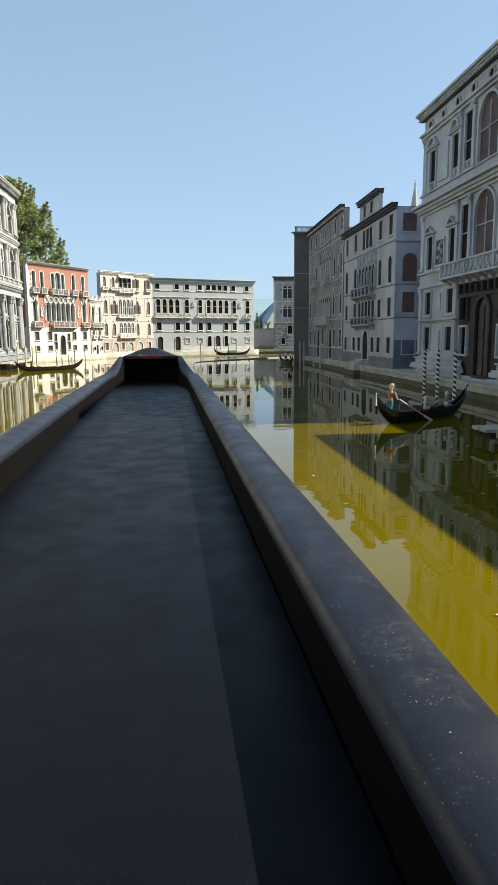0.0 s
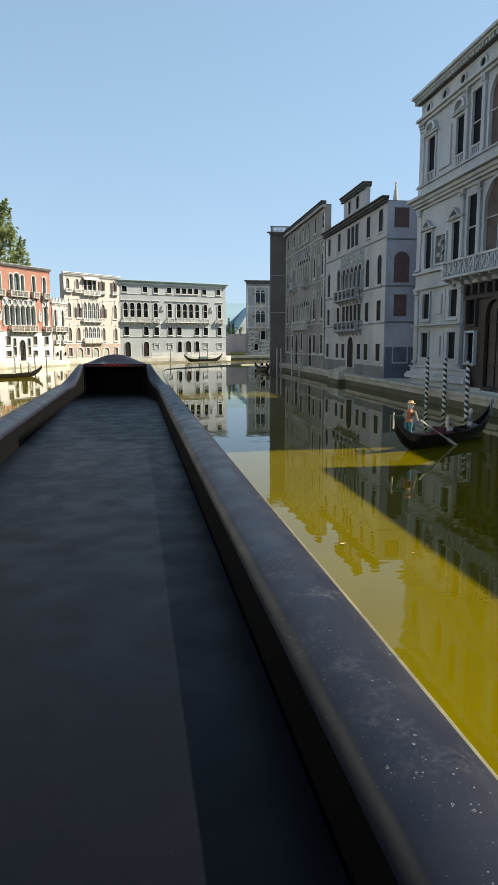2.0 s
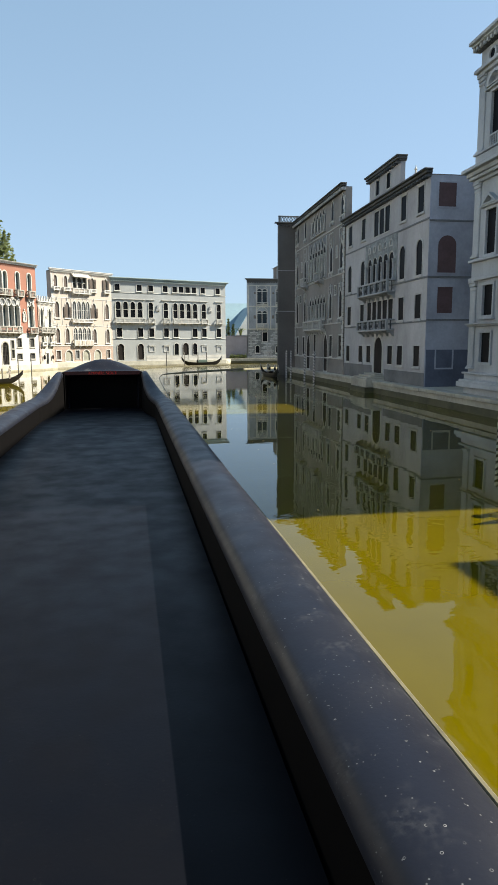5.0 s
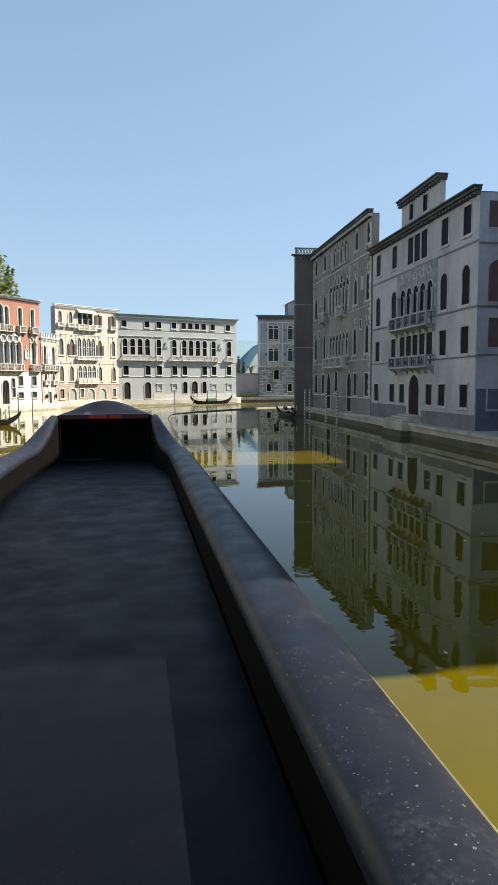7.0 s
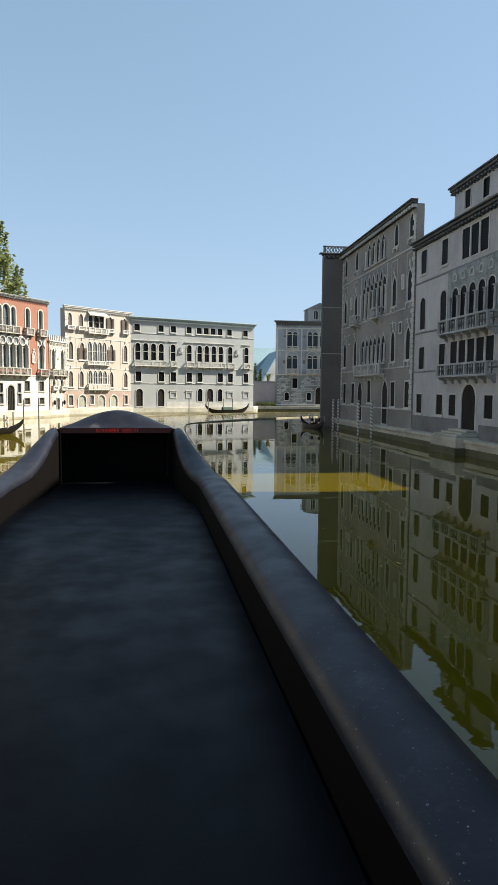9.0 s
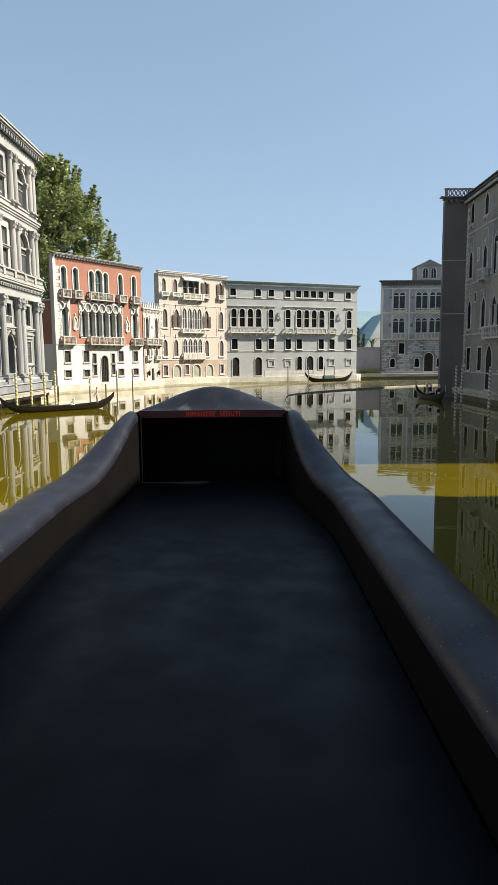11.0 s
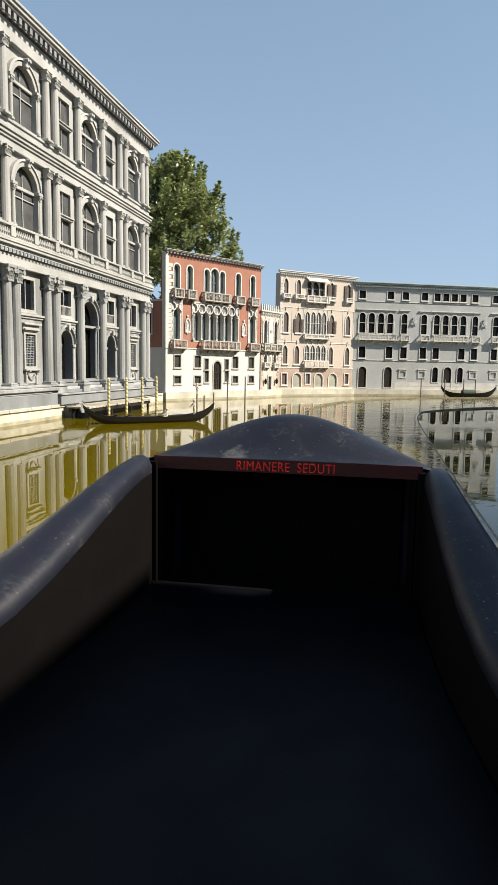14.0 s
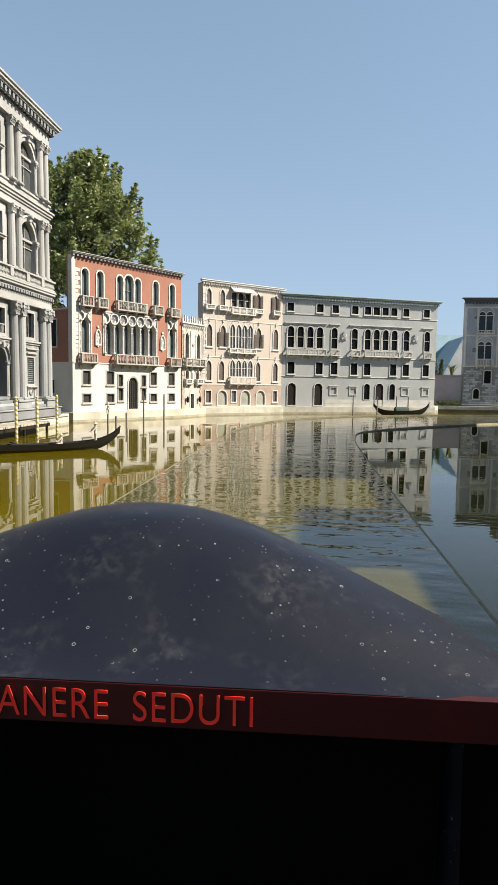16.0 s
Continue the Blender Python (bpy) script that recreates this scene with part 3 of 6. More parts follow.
RAIL_LEFT = [(-0.1, -12), (-0.2, 2), (-0.38, 8), (-0.6, 13), (-0.66, 20), (-0.74, 27), (-0.5, 31), (0.6, 34.6), (3.2, 37.6), (6.5, 39.4), (15, 41)]


def along(points, n=10):
    """A smooth line through the given points."""
    out = []
    p = [points[0]] + points + [points[-1]]
    for k in range(1, len(p) - 2):
        a, b, c, d = (Vector(q) for q in p[k - 1:k + 3])
        for j in range(n):
            t = j / n
            out.append(0.5 * (2 * b + (c - a) * t + (2 * a - 5 * b + 4 * c - d) * t * t + (3 * b - a - 3 * c + d) * t ** 3))
    return out + [Vector(points[-1])]


def guide_rail(line, label, mat):
    bm = bmesh.new()
    prev = None
    for k, p in enumerate(line):
        d = (line[min(k + 1, len(line) - 1)] - line[max(k - 1, 0)]).normalized()
        s = Vector((d.y, -d.x))
        far = min(1.0, max(0.0, (p.y - 28.0) / 3.5))
        w, top = 0.009 + 0.02 * far, 0.008 + 0.034 * far
        prof = [(-w, -0.5), (-w, top - 0.003), (-w * 0.6, top), (w * 0.6, top), (w, top - 0.003), (w, -0.5)]
        q = [bm.verts.new((p.x + s.x * a, p.y + s.y * a, z)) for a, z in prof]
        if prev:
            for i in range(5):
                bm.faces.new((prev[i], prev[i + 1], q[i + 1], q[i]))
        prev = q
    return tagged(part("guide_rail", bm, mat), label, "rail", kind="structure")


right_line = along(RAIL_RIGHT)
bend = next(k for k, p in enumerate(right_line) if p.y > 29.5)
guide_rail(right_line[:bend + 1], "wet brown guide rail awash along the boat channel", RAIL)
# Beyond the bend the rail takes the pale stone, its sunlight put into colour.
guide_rail(right_line[bend:], "pale dry guide rail standing above the water round the bend", FOOT_PALE)
guide_rail(along(RAIL_LEFT), "wet brown guide rail awash along the boat channel", RAIL)
bm = bmesh.new()
a, b = along(RAIL_LEFT), along(RAIL_RIGHT)
n = 120
side_a = [a[round(k * (len(a) - 1) / n)] for k in range(n + 1)]
side_b = [b[round(k * (len(b) - 1) / n)] for k in range(n + 1)]
prev = None
for p, q in zip(side_a, side_b):
    now = [bm.verts.new((p.x, p.y, 0.004)), bm.verts.new((q.x, q.y, 0.004))]
    if prev:
        bm.faces.new((prev[0], prev[1], now[1], now[0]))
    prev = now
tagged(part("channel_water", bm, CHANNEL), "deep dark rippled water between the guide rails", "water", kind="structure")


def quay_stones(name, x0, x1, y0, y1, n, along="y"):
    """Coping stones laid end to end on the canal's edge."""
    made = []
    for k in range(n):
        if along == "y":
            a, b = y0 + (y1 - y0) * k / n, y0 + (y1 - y0) * (k + 1) / n
            bm = boxes((x0, x1, a + 0.004, b - 0.004, GROUND - 0.05, GROUND + 0.012), bevel=0.008)
        made.append(part("coping_stone", bm, QUAY, name))
    return made


edge_right = root("quay_edge", Matrix(), "pale stone coping along the canal under the shaded houses", "quay", kind="structure")
quay_stones(edge_right, 6.39, 6.62, 8.0, 27.9, 28)
edge_left = root("quay_edge", Matrix(), "pale stone coping along the canal before the white palace", "quay", kind="structure")
quay_stones(edge_left, -5.12, -4.95, 21.8, 30.2, 12)


# ---- grey house with the roof turret ----
def turret_house():
    W, H = 5.13, 4.11
    r = root("canal_house", place((6.68, 22.10), (6.68, 16.97)), "shaded grey plaster canal house with balconies and a roof turret", "house")
    cols = [0.27, 1.28, 3.75, 4.60]
    op = row("rect", [0.20, 1.22, 1.80, 3.18, 3.74, 4.60], 0.29, 0.64, 1.03) + [("round", 2.34, 2.86, 0.30, 1.22)]
    op += row("rect", cols, 0.28, 1.56, 2.01) + row("rect", [1.80, 2.14, 2.48, 2.82, 3.16], 0.28, 1.58, 2.02)
    op += row("round", cols, 0.28, 2.38, 3.03) + row("round", [1.80, 2.14, 2.48, 2.82, 3.16], 0.26, 2.40, 3.0)
    op += row("rect", cols, 0.28, 3.53, 4.0) + row("rect", [2.16, 2.50, 2.84], 0.29, 3.47, 4.0)
    front(r, W, H, op, DUN, z0=0.2)
    shell(r, W, H, 3.2, SIDE, z0=0.2)
    for kind, u0, u1, a, b in op:
        door = b - a > 0.8 and a < 0.4
        window(r, kind, u0, u1, a, b, TRIM if door else TRIM_DULL, DOOR if door else PANE, 0.028 if not door else 0.06, 0.010, sill=0 if (1.7 < u0 < 3.3 or door) else 0.02, bars=(0, 0), name="door" if door else "window", deep=0.006)
    balcony(r, 1.60, 3.56, 1.35, 1.60, 0.20, STONE_GREY, 0.098, inner=CORNICE, bay=4)
    balcony(r, 1.60, 3.56, 2.14, 2.42, 0.20, STONE_GREY, 0.098, inner=CORNICE, bay=4)
    part("arcade_panel", sheet(bmesh.new(), [[(1.62, 2.32), (3.60, 2.32), (3.60, 3.36), (1.62, 3.36)]] + [[((u0 + u1) / 2 + x, a + z) for x, z in outline(kind, u1 - u0, b - a, 0.03)] for kind, u0, u1, a, b in op if a == 2.40], -0.012, 0.0), CARVED, r, "carved blue-grey stone panel round the arcade")
    for k in range(6):
        column(r, 1.765 + 0.34 * k, 2.40, 2.84, 0.028, STONE_GREY, False, 0.03, fancy=False)
    for k in range(5):
        bm = bmesh.new()
        ring(bm, outline("round", 0.11, 0.11, 0, 4), outline("round", 0.11, 0.11, 0.025, 4), -0.03, -0.012)
        part("roundel", bm, TRIM_DULL, r, at=(1.93 + 0.34 * k, 0, 3.14))
    for z in (1.48, 2.29, 3.34):
        part("string_course", moulding(0, W, z, [(0.035, 0.015)], 0.01), STONE_DARK, r)
    part("damp_base", boxes((0.0, 2.2, -0.006, 0.0, 0.2, 0.58), (3.0, W, -0.006, 0.0, 0.2, 0.52)), DUN_DARK, r, "dark damp plaster at the foot of the wall")
    # whole cornice in the dark tone of its shaded underside
    cornice(r, 0, W, H, [(0.03, 0.05), (0.05, 0.10), (0.03, 0.15)], CORNICE, 0.13, 0.04, 0.10, ends=0.4)
    t = part("roof_turret", sheet(bmesh.new(), [[(1.78, H), (3.65, H), (3.65, 4.74), (1.78, 4.74)]] + [[(2.32 + x, 4.35 + z) for x, z in outline("rect", 0.22, 0.31)], [(3.0 + x, 4.35 + z) for x, z in outline("rect", 0.22, 0.31)]], 0.0, 0.06), DUN, r)
    part("turret_back", boxes((1.78, 3.65, 0.06, 0.10, H, 4.74)), DUN, t)
    part("turret_cornice", moulding(1.78, 3.65, 4.74, [(0.03, 0.05), (0.05, 0.09), (0.03, 0.12)], 0.12, 0.6), CORNICE, t)
    for k in range(15):
        part("modillion", boxes((-0.025, 0.025, -0.09, 0.0, -0.04, 0.0)), CORNICE, t, at=(1.8 + 0.13 * k, 0, 4.74))
    for u in (2.32, 3.0):
        window(r, "rect", u - 0.11, u + 0.11, 4.35, 4.66, TRIM_DULL, PANE, 0.025, 0.012)
    part("door_step", boxes((2.02, 3.06, -0.44, 0.0, 0.12, 0.30), (2.06, 3.02, -0.40, 0.0, 0.30, 0.34), (2.14, 2.98, -0.30, 0.0, 0.34, 0.38), (2.22, 2.95, -0.20, 0.0, 0.38, 0.42), bevel=0.01), QUAY, r)
    part("step_foot", boxes((2.0, 3.08, -0.46, -0.2, -0.3, 0.12), bevel=0.012), ALGAE, r, "dark algae-covered foot of the door step")
    # flank towards the alley
    s = part("flank", boxes((W, W + 0.012, 0.0, 2.4, 0.2, H)), SIDE, r, "blue-grey plaster flank with boarded windows")
    for kind, y0, y1, a, b, m in (("rect", 0.16, 0.5, 3.56, 3.98, BLIND), ("round", 0.18, 0.54, 2.38, 3.05, BLIND), ("rect", 0.2, 0.5, 1.64, 2.12, BLIND), ("rect", 0.22, 0.54, 0.62, 1.08, SIDE)):
        bm = bmesh.new()
        ring(bm, outline(kind, y1 - y0, b - a), outline(kind, y1 - y0, b - a, 0.03), -0.012, 0.0)
        f = part("window", bm, SIDE, r, at=pose(W + 0.012, (y0 + y1) / 2, a, 0, 0, 90))
        part("shutter", flat(bmesh.new(), outline(kind, y1 - y0, b - a, 0.005), -0.006), m, f)
    part("flank_board", boxes((W + 0.012, W + 0.022, 0.02, 1.2, 0.22, 0.96)), SLATE, r, "dark slate-blue board at the flank's foot")
    for z in (1.5, 2.29, 3.3):
        part("string_course", boxes((W, W + 0.03, 0.0, 2.4, z, z + 0.03)), STONE_DARK, r)


turret_house()


# ---- gothic house ----
def gothic_house():
    W, H = 5.72, 5.06
    r = root("gothic_house", place((6.66, 27.86), (6.66, 22.13)), "shaded brown-grey gothic canal house with white corner stones", "house")
    bays = [2.04 + 0.325 * k for k in range(6)]
    single = row("gothic", [0.29, 1.33, 4.44, 5.38], 0.23, 4.44, 4.94)
    single += row("gothic", [0.27, 1.32, 4.37, 5.34], 0.24, 3.08, 3.74) + row("gothic", [0.27, 1.32, 4.35, 5.31], 0.24, 1.80, 2.50)
    grouped = row("gothic", [2.42 + 0.363 * k for k in range(4)], 0.24, 4.32, 4.92)
    grouped += row("gothic", bays, 0.25, 2.98, 3.90) + row("gothic", bays, 0.25, 1.80, 2.47)
    ground = row("rect", [0.3, 1.15, 4.40, 5.30], 0.27, 0.74, 1.30) + [("rect", 2.62, 2.88, 0.80, 1.36), ("gothic", 1.75, 2.15, 0.30, 1.36), ("gothic", 3.80, 4.18, 0.30, 1.36)]
    front(r, W, H, single + grouped + ground, BROWN, z0=0.2)
    shell(r, W, H, 0.18, BROWN, z0=0.2)
    for kind, u0, u1, a, b in single + grouped + ground:
        door, loggia = a < 0.4, (kind, u0, u1, a, b) in grouped
        window(r, kind, u0, u1, a, b, TRIM, DOOR if door else PANE, 0.022 if loggia else 0.034, 0.009, sill=0.0 if loggia or door else 0.03, name="door" if door else "window", deep=0.004)
    for kind, u0, u1, a, b in single:
        tall = 0.0 if a > 4 else (1.07 if a > 3 else 0.92)
        if tall:
            part("window_panel", shared(("window_panel", a), lambda: ring(bmesh.new(), outline("rect", 0.36, tall), outline("rect", 0.36, tall, 0.016), -0.014, 0.0), TRIM_DULL), TRIM_DULL, r, at=((u0 + u1) / 2, 0, a - 0.05))
        tip = shared(("ogee_tip",), lambda: sheet(bmesh.new(), [[(-0.05, 0.0), (0.05, 0.0), (0.014, 0.07), (0.026, 0.11), (0.0, 0.15), (-0.026, 0.11), (-0.014, 0.07)]], -0.025, 0.0), TRIM)
        if tall:
            part("finial", tip, TRIM, r, at=((u0 + u1) / 2, 0, b + 0.08))
        for s in (-0.12, 0.12):
            part("sill_bracket", shared(("sill_bracket",), lambda: boxes((-0.02, 0.02, -0.05, 0.0, -0.09, 0.0), bevel=0.006), TRIM_DULL), TRIM_DULL, r, at=((u0 + u1) / 2 + s, 0, a - 0.06))
    balcony(r, 1.80, 3.95, 1.48, 1.78, 0.16, TRIM, 0.11)
    balcony(r, 1.40, 1.88, 2.88, 3.16, 0.18, TRIM_DULL, 0.1)
    balcony(r, 3.22, 3.78, 2.88, 3.16, 0.18, TRIM_DULL, 0.1)
    for k in range(7):
        column(r, 2.0025 + 0.325 * k, 2.98, 3.66, 0.026, TRIM, out=0.03, fancy=False)
        column(r, 2.0025 + 0.325 * k, 1.80, 2.26, 0.025, TRIM, out=0.03, fancy=False)
    for k in range(5):
        column(r, 2.3585 + 0.363 * k, 4.32, 4.74, 0.026, TRIM, out=0.03, fancy=False)
    part("loggia_sill", boxes((2.28, 3.88, -0.05, 0.0, 4.27, 4.31), bevel=0.006), TRIM_DULL, r)
    # tracery over the loggia: pointed openings above the columns
    part("tracery", sheet(bmesh.new(), [[(1.98, 3.93), (1.98, 4.12), (3.98, 4.12), (3.98, 3.93)]], -0.012, 0.0), STONE_DARK, r)
    frame_ = shared(("tracery_frame",), lambda: ring(bmesh.new(), outline("gothic", 0.15, 0.24), outline("gothic", 0.15, 0.24, 0.022), -0.035, 0.0), TRIM_DULL)
    hole = shared(("tracery_pane",), lambda: flat(bmesh.new(), outline("gothic", 0.15, 0.24, 0.004), -0.016), PANE)
    for k in range(1, 6):
        f = part("tracery_frame", frame_, TRIM_DULL, r, at=(2.0025 + 0.325 * k, 0, 3.82))
        part("tracery_pane", hole, PANE, f)
    for u in (1.93, 3.985):
        part("loggia_jamb", boxes((0.0, 0.035, -0.02, 0.0, 2.96, 4.14)), TRIM_DULL, r, at=(u, 0, 0))
    for z in (1.62, 2.91, 4.18, 0.66):
        part("string_course", moulding(0, W, z, [(0.035, 0.018)], 0.01), TRIM_DULL, r)
    for u, z, w, h in ((0.85, 2.45, 0.13, 0.22), (4.95, 2.42, 0.13, 0.22), (5.04, 3.40, 0.11, 0.28), (0.98, 3.44, 0.11, 0.28)):
        bm = bmesh.new()
        ring(bm, outline("rect", w, h), outline("rect", w, h, 0.03), -0.018, 0.0)
        f = part("plaque", bm, TRIM, r, at=(u, 0, z))
        part("plaque_relief", boxes((-w * 0.5, w * 0.5, -0.01, 0.0, 0.0, h), bevel=0.006), PANE_DIM if h < 0.25 else STONE_GREY, f)
    quoins(r, 0.0, None, 0.7, H - 0.1, TRIM)
    quoins(r, None, W, 0.7, H - 0.1, TRIM)
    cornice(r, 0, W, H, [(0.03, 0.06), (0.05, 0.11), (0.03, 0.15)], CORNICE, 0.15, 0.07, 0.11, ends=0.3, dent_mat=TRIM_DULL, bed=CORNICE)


gothic_house()


# ---- umber corner house ----
def corner_house():
    W, H = 3.6, 5.10
    r = root("corner_house", place((6.08, 27.95), (9.68, 27.95)), "tall dark umber corner house with a balustraded roof", "house")
    part("south_wall", boxes((0, W, 0, 0.15, -0.4, H)), UMBER, r)
    bm = bmesh.new()
    for z0, z1 in ((-0.4, H),):
        low = [bm.verts.new(p) for p in ((0.0, 0.15, z0), (0.2, 0.15, z0), (2.3, 5.6, z0), (2.1, 5.6, z0))]
        top = [bm.verts.new((v.co.x, v.co.y, z1)) for v in low]
        for k in range(4):
            bm.faces.new((low[k], low[(k + 1) % 4], top[(k + 1) % 4], top[k]))
    part("canal_wall", bm, UMBER, r)
    part("back_wall", boxes((2.3, W, 5.45, 5.6, -0.4, H)), UMBER, r)
    part("side_wall", boxes((W - 0.15, W, 0.15, 5.45, -0.4, H)), UMBER, r)
    bm = bmesh.new()
    bm.faces.new([bm.verts.new(p) for p in ((0.02, 0.02, H), (W, 0.02, H), (W, 5.58, H), (2.12, 5.58, H))])
    part("roof", bm, ROOF, r)
    for z in (2.2, 3.58):
        part("string_course", boxes((0, W, -0.01, 0.0, z, z + 0.022)), DUN, r)
    cornice(r, 0, W, H, [(0.05, 0.06), (0.04, 0.14)], UMBER, 0.14, 0.06, 0.09)
    p = part("parapet", boxes((0.0, W, 0.03, 0.1, H + 0.09, H + 0.13), (0.0, W, 0.03, 0.1, H + 0.29, H + 0.33), bevel=0.006), STONE_DARK, r)
    cut = shared(("parapet_roundel",), lambda: ring(bmesh.new(), [(0.028 * math.cos(a * 0.785), 0.05 * math.sin(a * 0.785)) for a in range(8)], [(0.046 * math.cos(a * 0.785), 0.085 * math.sin(a * 0.785)) for a in range(8)], -0.02, 0.02), STONE_DARK)
    post = shared(("parapet_post",), lambda: boxes((-0.035, 0.035, -0.035, 0.035, -0.1, 0.1)), STONE_DARK)
    for k in range(36):
        part("parapet_roundel" if k % 6 else "parapet_post", cut if k % 6 else post, STONE_DARK, p, at=(0.05 + k * 0.1, 0.065, H + 0.21))


corner_house()


# ---- shaded renaissance palace ----
def lattice():
    """Two crossed bars and a small boss: one panel of a pierced stone balustrade."""
    bm = bmesh.new()
    for s in (-1, 1):
        bars = [bm.verts.new((s * x, y, z)) for y in (-0.012, 0.012) for x, z in ((-0.072, 0.0), (-0.045, 0.0), (0.072, 0.21), (0.045, 0.21))]
        for q in ((0, 1, 2, 3), (4, 7, 6, 5), (0, 4, 5, 1), (1, 5, 6, 2), (2, 6, 7, 3), (3, 7, 4, 0)):
            bm.faces.new([bars[i] for i in q])
    lathe_side(bm, 0, 0, 0.105, 0.032, 0.04)
    return bm


def shaded_palace():
    W, H = 6.15, 5.50
    r = root("shaded_palace", place((6.73, 15.35), (6.73, 9.20)), "large shaded grey stone renaissance palace with a carved timber portal", "palace")
    mid = W / 2

    def both(us, w):
        return sorted(us + [W - u - w for u in us])
    op = row("rect", both([0.39, 1.54], 0.31), 0.31, 0.78, 1.24) + row("rect", both([0.41, 1.56], 0.30), 0.30, 1.51, 1.97)
    op += row("rect", both([0.41, 1.56], 0.30), 0.30, 2.44, 3.10) + row("rect", both([0.41, 1.56], 0.30), 0.30, 4.02, 4.80)
    op += [("rect", u, u + 0.31, 2.42, 3.42) for u in both([2.12], 0.31)] + [("rect", u, u + 0.31, 4.05, 5.02) for u in both([2.12], 0.31)]
    op += [("round", mid - 0.37, mid + 0.37, 2.42, 3.52), ("round", mid - 0.37, mid + 0.37, 4.02, 5.06)]
    portal = ("rect", 2.02, W - 2.02, 0.33, 2.02)
    front(r, W, H, op + [portal], STONE_COOL, z0=0.2)
    shell(r, W, H, 4.0, STONE_COOL, z0=0.2)
    for kind, u0, u1, a, b in op:
        big = kind == "round"
        window(r, kind, u0, u1, a, b, STONE_COOL, PANE_RUST if big else PANE, 0.05 if big else 0.04, 0.045 if big else 0.03, sill=0.03 if a in (1.51,) else 0.0, bars=(1, 1) if big else ((0, 1) if b - a > 0.9 else (0, 0)), deep=0.012)
        if a in (2.44, 4.02) and not big:
            if a == 2.44:
                bm = bmesh.new()
                w = u1 - u0 + 0.16
                for y, k in ((-0.09, 1.0), (-0.05, 0.72)):
                    p = [(-w / 2 * k, 0.0), (w / 2 * k, 0.0), (0, 0.16 * k)]
                    q = [(-w / 2 * k + 0.07, 0.02), (w / 2 * k - 0.07, 0.02), (0, 0.16 * k - 0.035)]
                    if k == 1.0:
                        ring(bm, q, p, y, 0.0)
                    else:
                        flat(bm, q, -0.02)
                part("pediment", bm, STONE_COOL, r, at=((u0 + u1) / 2, 0, b + 0.07))
            else:
                bm = bmesh.new()
                pts = [(-0.23, 0.0), (0.23, 0.0)] + [(0.23 * math.cos(k * math.pi / 10), 0.2 * math.sin(k * math.pi / 10)) for k in range(1, 10)]
                inn = [(x * 0.7, z * 0.7 + 0.015) for x, z in pts]
                ring(bm, inn, pts, -0.085, 0.0)
                part("arched_pediment", bm, STONE_COOL, r, at=((u0 + u1) / 2, 0, b + 0.08))
            part("lintel", moulding(u0 - 0.07, u1 + 0.07, b + 0.045, [(0.028, 0.075)], 0.0), STONE_COOL, r)
    for u in both([0.80], 0.66):
        for a, b in ((0.72, 1.26), (1.48, 2.0)):
            part("wall_panel", boxes((u + 0.05, u + 0.56, -0.012, 0.0, a, b), (u + 0.14, u + 0.46, -0.040, -0.012, a + 0.1, b - 0.08)), STONE_COOL, r)
        part("wall_panel", boxes((u + 0.08, u + 0.56, -0.032, 0.0, 4.12, 4.78)), STONE_COOL, r)
        c = part("carved_shield", boxes((u + 0.10, u + 0.52, -0.008, 0.0, 2.48, 2.98)), CORNICE, r, "carved grey stone shield")
        part("shield_frame", ring(bmesh.new(), [(u + 0.11, 2.49), (u + 0.51, 2.49), (u + 0.51, 2.97), (u + 0.11, 2.97)], [(u + 0.07, 2.45), (u + 0.55, 2.45), (u + 0.55, 3.01), (u + 0.07, 3.01)], -0.035, 0.0), STONE_COOL, c)
        rnd = random.Random(5)
        for k in range(22):
            turn = 0.62 * k
            x, z, s = u + 0.31 + (0.04 + 0.11 * rnd.random()) * math.cos(turn), 2.54 + 0.018 * k + 0.04 * math.sin(turn), 0.016 + 0.024 * rnd.random()
            bm = bmesh.new()
            lathe_side(bm, x, -0.03, z, s, 0.03 + 0.02 * rnd.random())
            part("carved_scroll", bm, STONE_GREY, c)
    # courses
    part("plinth", moulding(-0.02, 2.3, 0.24, [(0.13, 0.04), (0.08, 0.13), (0.04, 0.10), (0.09, 0.04), (0.03, 0.07)], 0.0), STONE_COOL, r)
    part("plinth", moulding(W - 2.3, W + 0.02, 0.24, [(0.13, 0.04), (0.08, 0.13), (0.04, 0.10), (0.09, 0.04), (0.03, 0.07)], 0.0), STONE_COOL, r)
    for u0, u1 in ((0, 2.02), (W - 2.02, W)):
        part("string_course", moulding(u0, u1, 1.34, [(0.03, 0.05), (0.025, 0.09)], 0.0, 0.2), STONE_COOL, r)
        part("string_course", moulding(u0, u1, 2.06, [(0.05, 0.06), (0.24, 0.015), (0.04, 0.08)], 0.0, 0.2), STONE_COOL, r)
    cornice(r, 0, W, 3.56, [(0.05, 0.05), (0.05, 0.11), (0.06, 0.15), (0.05, 0.23)], STONE_COOL, 0, name="middle_cornice", ends=0.3)
    part("string_course", moulding(0, W, 3.86, [(0.12, 0.03), (0.03, 0.07)], 0.0, 0.3), STONE_COOL, r)
    part("entablature", moulding(0, W, 5.14, [(0.05, 0.06), (0.05, 0.11)], 0.0, 0.3), STONE_COOL, r)
    for k in range(9):
        u = 0.36 + (W - 0.72) * k / 8
        bm = bmesh.new()
        o = [(0.125 * math.cos(a * math.pi / 8), 0.105 * math.sin(a * math.pi / 8)) for a in range(16)]
        ring(bm, [(x * 0.68, z * 0.68) for x, z in o], o, -0.03, 0.03)
        f = part("oculus", bm, STONE_COOL, r, at=(u, 0, 5.36))
